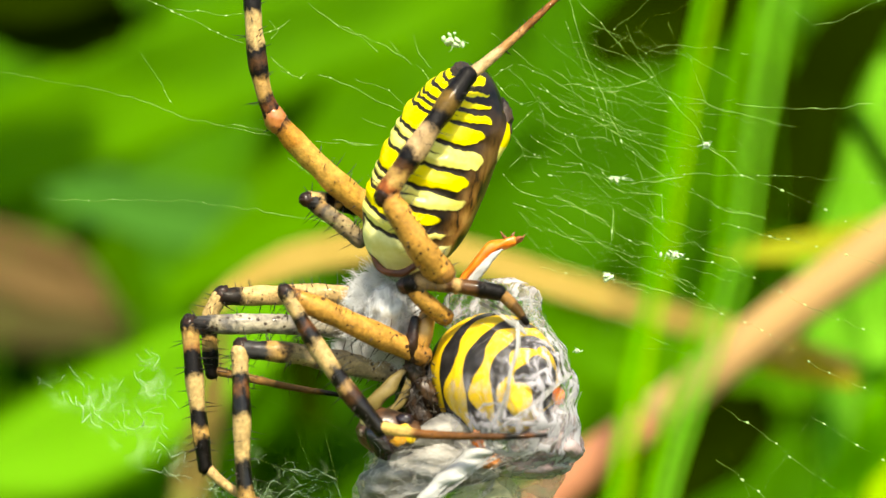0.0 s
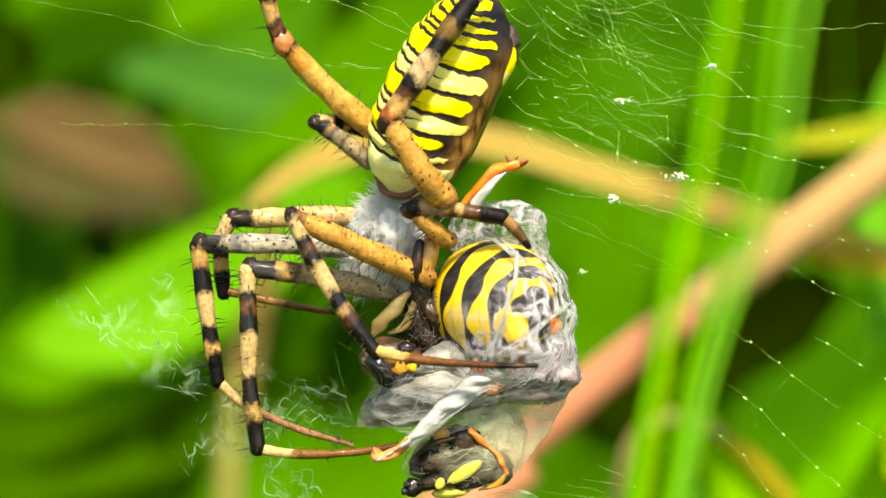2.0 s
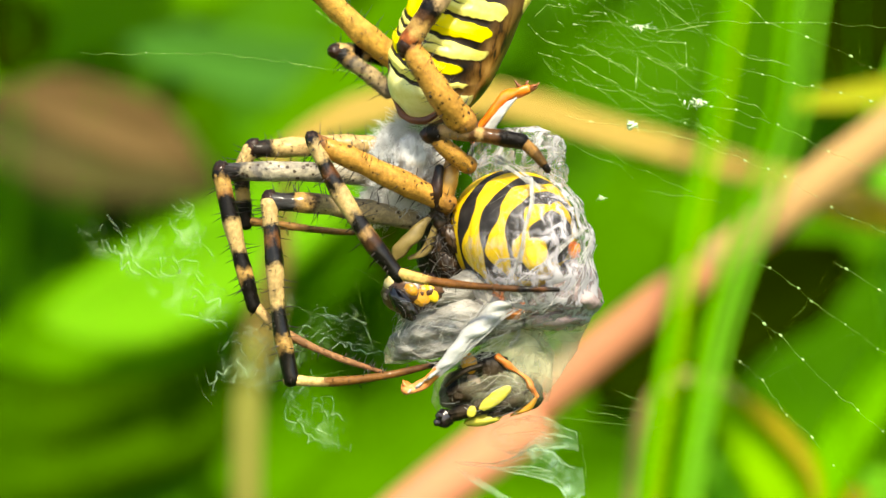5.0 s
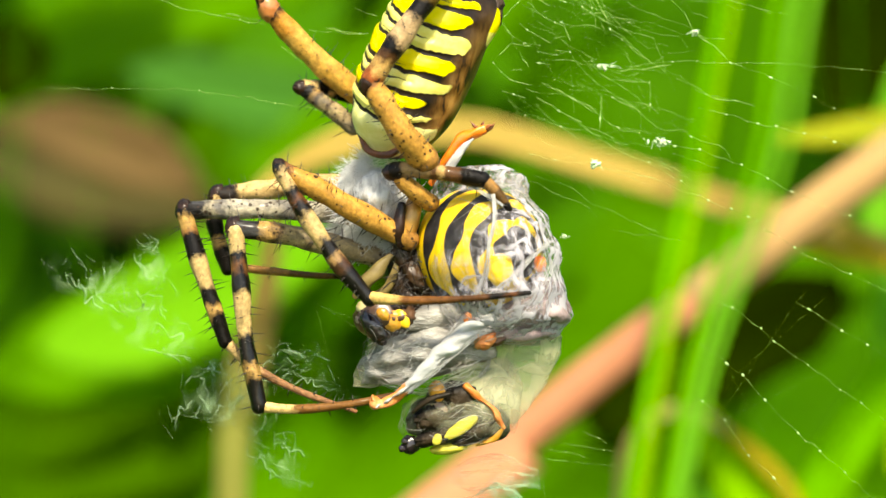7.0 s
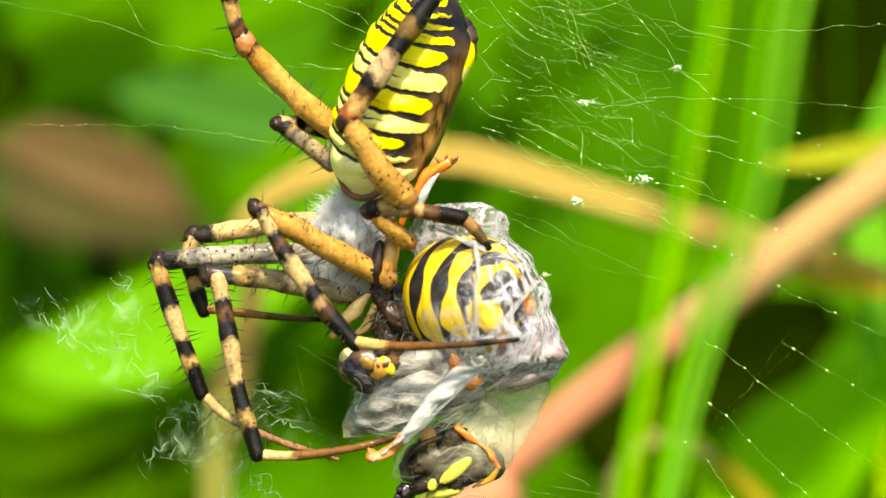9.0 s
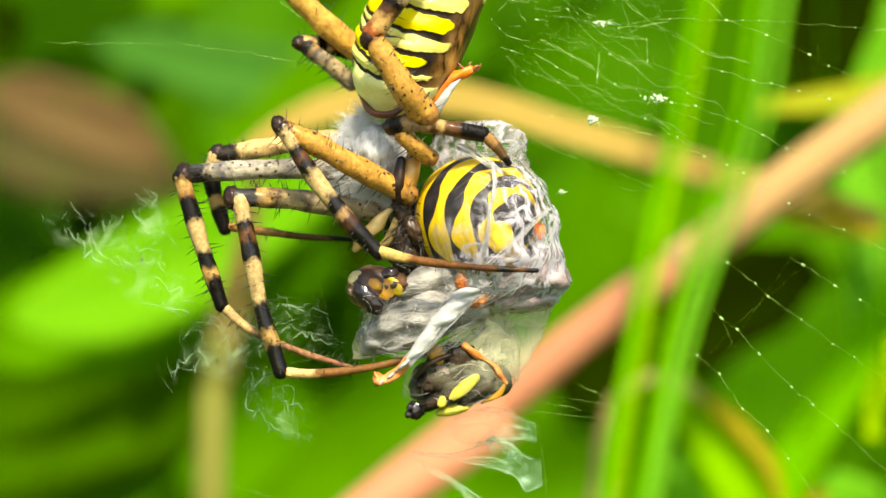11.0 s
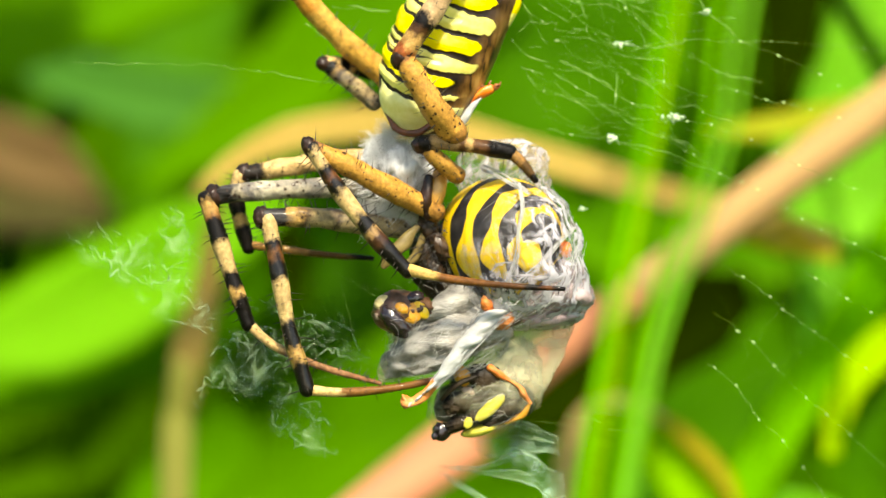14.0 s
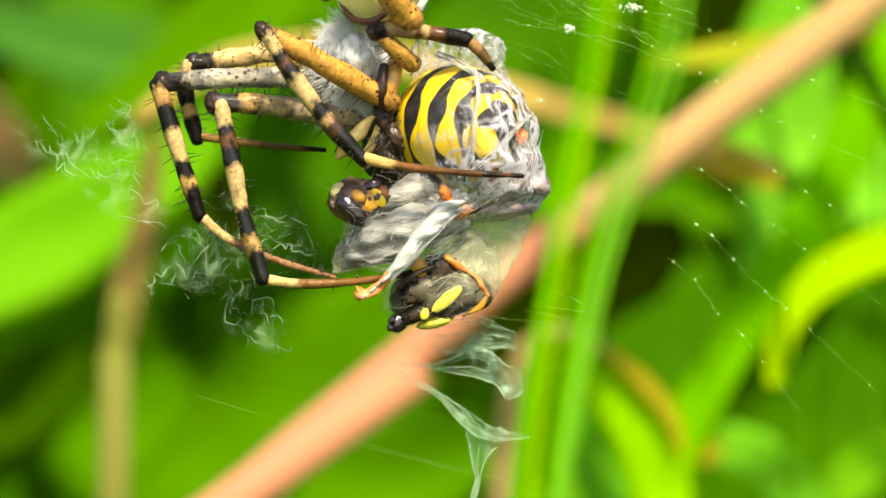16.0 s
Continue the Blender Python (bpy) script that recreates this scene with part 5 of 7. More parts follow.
def fleece(pts, widths, seed):
    """A torn film of matted fibres, as thin as breath, that carries the cords of the lace."""
    bm = bmesh.new()
    lay = bm.verts.layers.float.new("cover")
    path, wide = spline(pts, widths, 0.16)[:2]
    n = len(path)
    rows = []
    for k, (p, w) in enumerate(zip(path, wide)):
        d = (path[min(n - 1, k + 1)] - path[max(0, k - 1)]).normalized()
        side = Vector((-d.z, 0, d.x))
        row = []
        for j in range(11):
            u = j / 5 - 1
            q = p + side * w * u + Vector((0, 0.2 * noise.noise(p * 1.2 + side * u * w), 0))
            v = bm.verts.new(q)
            v[lay] = max(0.0, (1 - u * u) * min(1.0, 5 * k / n, 5 * (n - 1 - k) / n) * (0.5 + 1.3 * noise.noise(q * 1.5 + Vector((seed, 2, 0)))))
            row.append(v)
        rows.append(row)
    for a, b in zip(rows, rows[1:]):
        for j in range(10):
            bm.faces.new((a[j], a[j + 1], b[j + 1], b[j]))
    tagged(part("silk_fleece", bm, m_fleece), "thin torn film of pale web decoration silk", "spider silk", "web decoration", kind="stuff")


for k, (pts, widths, count) in enumerate(itertools.chain(WOOL_TOP, WOOL_SIDE, WOOL_HUB)):
    lace(pts, [1.7 * w for w in widths], int(count * 0.6), 300 + k)
    fleece(pts, [2.2 * w for w in widths], 600 + k)
LACE_KNOT = [
    ([(-11.43, -5.97), (-10.72, -6.94), (-9.88, -7.67), (-10.25, -8.64), (-10.74, -9.36)], [0.3, 0.5, 0.6, 0.5, 0.3], 24),
    ([(-10.74, -9.36), (-9.65, -8.89), (-8.32, -8.17), (-7.36, -7.93)], [0.4, 0.6, 0.6, 0.4], 26),
    ([(-10.84, -7.67), (-9.52, -7.19), (-8.32, -7.68), (-7.12, -8.42)], [0.3, 0.5, 0.5, 0.3], 22),
    ([(-10.02, -9.61), (-8.82, -9.38), (-7.85, -9.75), (-7.13, -9.39)], [0.3, 0.5, 0.4, 0.3], 18),
    ([(-8.34, -9.62), (-7.74, -10.60), (-7.02, -11.46), (-5.70, -12.45)], [0.4, 0.5, 0.4, 0.2], 24),
    ([(-7.34, -6.24), (-6.38, -6.61), (-5.54, -6.78)], [0.2, 0.25, 0.2], 8),
    ([(-7.11, -7.45), (-5.42, -7.83), (-3.49, -8.69)], [0.2, 0.2, 0.15], 8),
    ([(-16.40, -3.06), (-15.21, -3.43), (-14.27, -4.03), (-13.09, -5.00)], [0.4, 0.5, 0.5, 0.4], 16),
    ([(-13.66, -2.47), (-12.71, -2.83), (-11.88, -3.56)], [0.3, 0.5, 0.4], 14),
    ([(-13.09, -5.00), (-11.90, -5.37), (-11.07, -5.97)], [0.4, 0.4, 0.4], 12),
]
for k, (run, widths, count) in enumerate(LACE_KNOT):
    lace(hung([run], 0.4)[0], widths, int(count * 0.8), 340 + k)
    fleece(hung([run], 0.5)[0], [1.5 * w for w in widths], 640 + k)
# gauzy zigzag of silk below the prey, drawn taut along its straight edge
GAUZE = [
    ([(0.2, -11.7), (1.3, -11.15), (2.21, -10.95), (2.92, -11.04), (3.52, -11.42), (4.13, -11.63)], [(0.2, -12.2), (1.3, -12.6), (2.20, -12.45), (2.91, -12.5), (3.57, -12.35), (4.21, -12.49)]),
    ([(-1.25, -12.9), (0.7, -12.95), (2.20, -12.37), (3.01, -12.48), (3.67, -12.99), (4.38, -13.21)], [(-1.25, -13.05), (0.7, -13.3), (2.40, -13.64), (3.31, -14.00), (3.76, -14.60), (4.48, -14.38)]),
    ([(-1.32, -12.95), (-0.30, -13.55), (0.77, -14.22), (2.18, -15.15), (3.10, -15.72), (4.78, -16.24)], [(-1.32, -13.1), (-0.30, -13.85), (0.77, -14.5), (1.93, -15.81), (3.20, -16.50), (4.78, -16.30)]),
    ([(1.87, -15.6), (2.07, -16.52), (2.27, -17.54), (2.37, -18.05), (2.16, -18.96), (2.0, -20.2)], [(3.60, -16.39), (3.04, -16.94), (2.68, -17.65), (2.58, -18.26), (2.37, -19.06), (2.2, -20.2)]),
]
m_gauze = silk_sheet("mint silk gauze", (0.36, 0.54, 0.37), 0.16, 0.85, 480, spread=(0.50, 0.68))


def gauze(top, foot, seed):
    """A sheet of silk drawn taut at its far end, folded and thinner towards the other, with cords along its hems."""
    rnd = random.Random(seed)
    bm = bmesh.new()
    lay = bm.verts.layers.float.new("cover")
    ones = [1.0] * len(top)
    fine = 60
    up, low = spline(top, ones, 0.05)[0], spline(foot, ones, 0.05)[0]
    pick = lambda path, t: path[min(len(path) - 1, int(t * (len(path) - 1) + 0.5))]
    rows = []
    for k in range(fine + 1):
        t = k / fine
        row = []
        for j in range(13):
            u = j / 12
            p = pick(up, t).lerp(pick(low, t), u)
            ragged = 0.16 * (noise.noise(p * 1.8 + Vector((seed, 0, 0))) + 0.6 * noise.noise(p * 4.5)) * min(1.0, 4 * (1 - t))
            p = p + Vector((0, 0.25 * noise.noise(p * 1.6 + Vector((seed, 0, 0))), ragged))
            v = bm.verts.new(p)
            hem = 0.35 * math.exp(-9 * u) + 0.25 * math.exp(-9 * (1 - u))
            v[lay] = max(0.0, min(1.0, 4 * t)) * max(0.08, 0.30 + hem + 1.0 * noise.noise(p * 1.5 + Vector((seed, 2, 0))))
            row.append(v)
        rows.append(row)
    for a, b in zip(rows, rows[1:]):
        for j in range(12):
            bm.faces.new((a[j], a[j + 1], b[j + 1], b[j]))
    tagged(part("silk_band", bm, m_gauze), "taut mint-white sheet of web decoration silk", "spider silk", "web decoration", kind="stuff")
    bm = bmesh.new()
    for k in range(26):
        u = rnd.choice((0.0, 0.02, 0.97, 1.0)) if k < 9 else rnd.random()
        lo, hi = sorted((rnd.uniform(0, 0.6), rnd.uniform(0.5, 1.0)))
        n = max(4, int((hi - lo) * 22))
        line = []
        for q in range(n + 1):
            t = lo + (hi - lo) * q / n
            u = max(0.0, min(1.0, u + rnd.gauss(0, 0.03)))
            line.append(pick(up, t).lerp(pick(low, t), u) + Vector((rnd.gauss(0, 0.012), -0.02, rnd.gauss(0, 0.012))))
        rr = rnd.choice((0.008, 0.012, 0.02))
        tube(bm, line, [rr * rnd.uniform(0.4, 1.5) for _ in line], step=0.1, seg=5, caps=False)
    tube(bm, [pick(up, 1.0), pick(up, 1.0).lerp(pick(low, 1.0), 0.5), pick(low, 1.0)], [0.016, 0.012, 0.016], step=0.1, seg=5)
    tagged(part("silk_ribbon", bm, m_wool), "cords along the hems of the web decoration", "spider silk", "web decoration", kind="stuff")


for k, (top, foot) in enumerate(GAUZE):
    gauze(hung([top])[0], hung([foot])[0], 500 + k)
threads([((4.287, 0.5, -11.61), (4.632, 0.5, -14.13)), ((4.632, 0.5, -14.13), (4.755, 0.5, -16.61))], "web_line", "taut web line beside the silk band", m_thread, 0.005, 83, beads=0.3)


# ---------------------------------------------------------------- spider
SPIDER_HOME = Vector((-2.239, -0.6, -0.6906))
spider = thing("spider", SPIDER_HOME, "yellow and black striped wasp spider holding its wrapped prey, head down", "spider")


def abdomen_body():
    """Egg-shaped abdomen with lobed yellow bands; 'pattern' is above 0 on yellow, 'pale' picks the cream bands, 'flank' the brown side."""
    foot, top = Vector((-2.657, -0.9, 1.566)), Vector((1.124, -0.3, 10.26))
    axis = (top - foot).normalized()
    length = (top - foot).length
    right = Vector((axis.z, 0, -axis.x)).normalized()
    near = Vector((0, -1, 0))
    lines = [0.15, 0.21, 0.29, 0.38, 0.487, 0.60, 0.70, 0.765, 0.82, 0.87]
    ends = [22, 44, 62, 44, 52, 43, 53, 47, 52, 56, 62]
    bm = bmesh.new()
    lay = {k: bm.verts.layers.float.new(k) for k in ("pattern", "pale", "flank")}
    nu, nv = 220, 200
    rows = []
    for i in range(nv + 1):
        u = i / nv
        w = (1 - abs(2 * u - 1) ** 2.5) ** 0.5 * (1.0 - 0.13 * u)
        row = []
        for j in range(nu):
            a = 2 * math.pi * j / nu
            deg = math.degrees(a)
            ripple = 1 + 0.018 * math.cos(u * 60) * max(0, math.cos(a - 1.9)) + 0.02 * noise.noise(Vector((u * 6, math.cos(a) * 2, math.sin(a) * 2)))
            hump = 1 + 0.16 * math.exp(-((u - 0.79) / 0.10) ** 2) * max(0, math.cos(a - 0.05)) ** 3
            p = foot + axis * (length * u) + right * (2.5 * w * ripple * hump * math.cos(a)) + near * (2.30 * w * ripple * math.sin(a))
            v = bm.verts.new(p)
            wob = 0.010 * noise.noise(Vector((u * 14, a * 3.5, 4))) + 0.006 * noise.noise(Vector((u * 40, a * 9, 7)))
            lean = -0.105 * (1 - math.cos(a - 1.87))
            us = u + lean + wob
            k = sum(us > q for q in lines)
            gap = min(abs(us - q) for q in lines)
            end = ends[k] + 9 * noise.noise(Vector((k * 3.1, u * 20, 1)))
            mid = (([0.0] + lines)[k] + (lines + [1.02])[k]) / 2
            half = max(0.02, ((lines + [1.02])[k] - ([0.0] + lines)[k]) / 2)
            taper = 1 - ((us - mid) / half) ** 2
            dist = (gap - 0.0095 - 0.012 * max(0, 1 - (deg - end) / 40)) * 40
            inner = (deg - end - 16 * (1 - max(0, taper))) * 0.05
            f = min(dist, inner, (0.955 - u) * 30)
            half_way = abs(us - mid - 0.1 * half)
            f = min(f, (half_way - 0.00022 * max(0, min(40, deg - 84))) * 40 if k in (3, 5, 7) and deg > 84 else 1.0)
            if k == 0:
                f = min(f, (u - 0.015) * 30, (176 - deg + 40 * noise.noise(Vector((u * 9, 2, 5)))) * 0.06)
            if deg > 205:
                f = min(f, (215 - deg) * 0.1)
            patch = 1 - (((u - 0.74) / 0.10) ** 2 + ((deg - (12 if deg < 180 else 372)) / 12) ** 2)
            f = max(f, patch * 0.6)
            v.co += (right * math.cos(a) + near * math.sin(a)) * 0.07 * max(-0.4, min(1, f))
            v[lay["pattern"]] = max(-1, min(1, f))
            v[lay["pale"]] = 0.9 if k == 0 else (0.55 if k in (1, 3, 5) else 0.0)
            v[lay["flank"]] = max(0, 1 - abs(deg - 30) / 30) * max(0, 1 - abs(u - 0.34) / 0.5)
            row.append(v)
        rows.append(row)
    for i in range(nv):
        for j in range(nu):
            j2 = (j + 1) % nu
            bm.faces.new((rows[i][j], rows[i][j2], rows[i + 1][j2], rows[i + 1][j]))
    bm.faces.new(rows[0][::-1])
    bm.faces.new(rows[-1])
    return bm


def abdomen_material():
    m, n, l, b = nodes_of("striped abdomen")

    def attr(nm):
        a = n.new("ShaderNodeAttribute")
        a.attribute_name = nm
        return a.outputs["Fac"]

    def mixed(fac, a, bb):
        k = n.new("ShaderNodeMix")
        k.data_type = "RGBA"
        l.new(fac, k.inputs[0])
        for s, val in ((6, a), (7, bb)):
            if isinstance(val, tuple):
                k.inputs[s].default_value = (*val, 1)
            else:
                l.new(val, k.inputs[s])
        return k.outputs[2]

    fine = noise_node(n, l, 2200, 5)
    broad = noise_node(n, l, 700, 3)
    sharp = n.new("ShaderNodeMapRange")
    sharp.inputs["From Min"].default_value = -0.06
    sharp.inputs["From Max"].default_value = 0.06
    l.new(attr("pattern"), sharp.inputs["Value"])
    yr = ramp_node(n, [(0.3, (0.78, 0.61, 0.0)), (0.7, (0.86, 0.73, 0.002))])
    l.new(broad.outputs[0], yr.inputs[0])
    cr = ramp_node(n, [(0.3, (0.66, 0.62, 0.20)), (0.7, (0.80, 0.76, 0.36))])
    l.new(fine.outputs[0], cr.inputs[0])
    yellow = mixed(attr("pale"), yr.outputs[0], cr.outputs[0])
    streak = noise_node(n, l, 900, 5, (1.6, 1.6, 0.5))
    br = ramp_node(n, [(0.4, (0.02, 0.01, 0.005)), (0.46, (0.24, 0.10, 0.015)), (0.60, (0.46, 0.24, 0.06))])
    l.new(streak.outputs[0], br.inputs[0])
    dk = ramp_node(n, [(0.3, (0.006, 0.004, 0.003)), (0.75, (0.03, 0.016, 0.009))])
    l.new(fine.outputs[0], dk.inputs[0])
    ground = mixed(attr("flank"), dk.outputs[0], br.outputs[0])
    l.new(mixed(sharp.outputs[0], ground, yellow), b.inputs["Base Color"])
    b.inputs["Roughness"].default_value = 0.42
    b.inputs["Specular IOR Level"].default_value = 0.22
    b.inputs["Coat Weight"].default_value = 0.10
    b.inputs["Coat Roughness"].default_value = 0.15
    vo = n.new("ShaderNodeTexVoronoi")
    vo.inputs["Scale"].default_value = 1500
    co = n.new("ShaderNodeTexCoord")
    l.new(co.outputs["Object"], vo.inputs["Vector"])
    add_bump(n, l, b, vo.outputs["Distance"], 0.25, 0.00006)
    return m


m_abdomen = abdomen_material()
m_spinneret = surface("dark spinneret", (0.012, 0.008, 0.005), (0.06, 0.035, 0.02), 2000, 0.5, 0.8)
abdomen = part("abdomen", abdomen_body(), m_abdomen, spider, "yellow and cream bands on glossy black", origin=(-1.167, -0.6, 5.979))
bm = bmesh.new()
blob(bm, (0.3791, -1, 9.785), [0.55, 0.62, 0.6], lump=0.2, freq=2)
blob(bm, (0.09386, -1.7, 9.412), [0.3, 0.25, 0.25], lump=0.2, freq=2)
blob(bm, (0.8055, -1, 9.382), [0.32, 0.5, 0.3], lump=0.2, freq=2)
part("side_hump", one(blob, (2.004, -0.5, 7.943), [0.5, 0.5, 0.95], lump=0.3, freq=1.8), m_spinneret, abdomen, "dark hump on the flank")
part("grey_patch", one(blob, (1.383, -0.5, 9.04), [0.4, 0.9, 0.6], frame_of((0.9, 0, 0.35)), lump=0.25, freq=2), surface("grey downy patch", (0.08, 0.06, 0.05), (0.26, 0.21, 0.17), 2200, 0.7, 0.8), abdomen, "grey-brown downy patch")
part("side_mark", one(blob, (1.848, -1, 7.368), [0.95, 0.28, 0.22], frame_of((0.12, 0, 1)), lump=0.3, freq=2), m_yellow, abdomen, "amber yellow side mark")
part("spinnerets", bm, m_spinneret, abdomen, "dark spinnerets at the tip")

bm = bmesh.new()
tube(bm, [(-3.492, -1.3, 2.501), (-3.024, -1.8, 1.758), (-2.241, -2.1, 1.564), (-1.676, -2.3, 1.839), (-1.397, -2.3, 2.235)], [0.06, 0.14, 0.16, 0.13, 0.05], lump=0.3)
part("rim", bm, surface("red-brown rim", (0.03, 0.01, 0.005), (0.16, 0.05, 0.02), 2000, 0.45, 0.6), abdomen, "dark red-brown rim under the cream band")

# furred forebody
rnd = random.Random(7)
bm = bmesh.new()
blob(bm, (-2.778, -0.2, 0.07197), [1.30, 0.95, 1.6], frame_of((0.35, 0, -0.94)), lump=0.22, freq=2.2)
blob(bm, (-2.296, -0.3, -1.124), [0.9, 0.75, 0.75], lump=0.25, freq=2.2)
blob(bm, (-3.654, 0.1, 0.505), [0.8, 0.7, 1.1], lump=0.1, freq=1.8)
blob(bm, (-1.82, -0.2, 0.02407), [0.75, 0.6, 1.25], lump=0.25, freq=2.2)
blob(bm, (-3.9, 0.5, -1.55), [1.1, 0.5, 0.75], lump=0.3, freq=2.2)
forebody = part("cephalothorax", bm, m_fur, spider, "forebody covered in silver-white fur")
bm = bmesh.new()
for tuft_no in range(190):
    a, t = rnd.uniform(0, 2 * math.pi), rnd.uniform(-1, 1)
    h = math.sqrt(1 - t * t)
    q = Vector((h * math.cos(a), -abs(h * math.sin(a)) + 0.1, t))
    if tuft_no < 150:
        root = Vector((-2.725, -0.35, -0.1672)) + Vector((q.x * 1.55, q.y * 1.05, q.z * 1.95))
    else:
        root = Vector((-3.9, 0.3, -1.55)) + Vector((q.x * 1.1, q.y * 0.5, q.z * 0.75))
    lie = Vector((-0.45 + rnd.gauss(0, 0.35), -0.1, rnd.gauss(-0.5, 0.6)))
    for _ in range(18):
        c = root + Vector((rnd.gauss(0, 0.11), rnd.gauss(0, 0.05), rnd.gauss(0, 0.11)))
        d = (q * 0.25 + lie + Vector((rnd.gauss(0, 0.2), rnd.gauss(0, 0.1), rnd.gauss(0, 0.2)))).normalized()
        e = c + d * rnd.uniform(0.35, 0.9)
        tube(bm, [c - q * 0.08, c.lerp(e, 0.5) + q * 0.07, e], [0.012, 0.010, 0.003], step=0.4, seg=3, caps=False)
part("fur", bm, m_hair, spider, "long white hairs")
bm = bmesh.new()
tube(bm, [(-1.037, -1.4, 0.02369), (-1.318, -1.5, -0.9177), (-1.461, -1.4, -1.862)], [0.34, 0.42, 0.36], lump=0.15)
part("coxa", bm, m_coxa, spider, "amber leg bases")
bm = bmesh.new()
tube(bm, [(-1.615, -1.9, -0.3276), (-1.753, -2, -1.379), (-1.688, -1.8, -1.969)], [0.2, 0.28, 0.2], lump=0.2)
part("coxa", bm, m_knee, spider, "dark leg base")
for pts, rr in (([(-2.092, -1.6, -2.444), (-2.715, -1.9, -3.136), (-3.249, -2, -3.716), (-3.553, -2, -4.137)], [0.14, 0.32, 0.30, 0.12]),
                ([(-1.841, -1.3, -2.808), (-2.215, -1.4, -3.747), (-2.918, -1.5, -4.095)], [0.15, 0.2, 0.1])):
    bm = bmesh.new()
    c, r = tube(bm, pts, rr, lump=0.35, flat=0.45)
    part("palp", bm, m_palp, spider, "straw-coloured feeler")

bm = bmesh.new()
for cen, rad, ax in (((-1.607, -1.2, -2.386), [0.7, 0.4, 0.36], (0.2, 0, -1)), ((-1.13, -1.5, -3.271), [0.62, 0.35, 0.3], (0.45, 0, -0.9)), ((-1.706, -1, -3.483), [0.6, 0.4, 0.3], (-0.3, 0, -0.9)), ((-1.323, -1.2, -4.277), [0.55, 0.4, 0.25], (0.3, 0, -0.9))):
    blob(bm, cen, rad, frame_of(ax), lump=0.35, freq=2.2)
part("jaw", bm, surface("bristly dark brown mouthparts", (0.005, 0.003, 0.002), (0.06, 0.028, 0.010), 1500, 0.45, 0.7, coat=0.1), spider, "bristly dark brown jaw")
bm = bmesh.new()
for _ in range(70):
    p = Vector((-1.408, -1.7, -3.262)) + Vector((rnd.gauss(0, 0.42), rnd.uniform(-0.2, 0.3), rnd.gauss(0, 0.85)))
    d = Vector((rnd.gauss(0, 1), rnd.gauss(-0.2, 0.3), rnd.gauss(-0.4, 0.8))).normalized()
    tube(bm, [p, p + d * 0.35, p + d * 0.6 + Vector((0, 0, -0.08))], [0.022, 0.016, 0.004], step=0.2, seg=4, caps=False)
tagged(part("jaw_hair", bm, m_bristle, spider, "short dark bristles"), kind="stuff")


def leg(femur, tibia, tarsus, mats, radii, knee=(0.4, None), hairs=(26, 26, 14), name="leg", seed=1, slim=0.88):
    """A jointed leg: the femur is the leg's own mesh, the knee, tibia and tarsus move on it."""
    rnd = random.Random(seed)
    radii = [[slim * v for v in row] for row in radii]
    bm = bmesh.new()
    c, r = tube(bm, femur, radii[0], step=0.1, seg=20, lump=0.12, swell=0.025)
    spikes(bm, c, r, int(hairs[0] * 1.5), 0.75, rnd, thick=0.03)
    fuzz(bm, c, r, 170, rnd)
    top = part(name, bm, [mats[0], m_bristle], spider, origin=femur[0])
    made = [top]
    if knee[0]:
        bm = bmesh.new()
        d = Vector(tibia[1]) - Vector(tibia[0])
        big = radii[1][0] * knee[0] / 0.37
        mid = (Vector(femur[-1]) + Vector(tibia[0])) / 2
        blob(bm, mid, [big * 1.45, big * 1.04, big * 1.04], frame_of(d), lump=0.15, freq=2)
        part("knee", bm, knee[1] or m_knee, top)
    for nm, pts, mt, rr, h, le in (("tibia", tibia, mats[1], radii[1], hairs[1], 0.55), ("tarsus", tarsus, mats[2] if len(mats) > 2 else None, radii[2] if len(radii) > 2 else None, hairs[2], 0.3)):
        if not pts:
            continue
        bm = bmesh.new()
        c, r = tube(bm, pts, rr, step=0.1, seg=18, lump=0.08, swell=0.06 if nm == "tibia" else 0.03)
        spikes(bm, c, r, int(h * 1.5), le * 1.4, rnd, lean=0.35, thick=0.03)
        fuzz(bm, c, r, 150, rnd)
        made.append(part(nm, bm, [mt, m_bristle], top, origin=pts[0]))
    return made


leg_a = leg([(-1.271, -1.5, -1.812), (-3.348, -2.4, -0.86), (-5.172, -2.9, 0.02321), (-6.723, -3.1, 0.7139)], [(-6.76, -3.2, 0.7589), (-5.824, -3.4, -1.123), (-4.442, -3.5, -3.297), (-3.251, -3.5, -4.831)],
            [(-3.389, -3.5, -4.694), (-1.457, -3.9, -5.032), (1.042, -4.3, -5.185), (3.215, -4.3, -5.208)], [m_femur, m_tibia_a, m_tarsus],
            [[0.50, 0.56, 0.52, 0.42], [0.36, 0.41, 0.42, 0.37], [0.30, 0.21, 0.15, 0.11]], (0.37, None), (34, 34, 10), seed=3)
leg_b = leg([(-3.226, 0.2, -0.8425), (-5.828, -0.4, -0.5014), (-8.398, -0.9, -0.4032), (-10.73, -1.2, -0.4488)], [(-10.9, -1.3, -0.4954), (-10.68, -1.5, -2.33), (-10.43, -1.6, -4.207), (-10.13, -1.6, -6.228)],
            [(-10.2, -1.6, -6.087), (-9.025, -1.6, -7.121), (-6.919, -1.5, -8.095), (-4.537, -1.2, -8.837)], [m_femur_grey, m_tibia_b, m_tarsus_hair],
            [[0.5, 0.5, 0.48, 0.44], [0.42, 0.42, 0.38, 0.36], [0.26, 0.22, 0.17, 0.11]], (0.37, None), (30, 34, 40), seed=4)
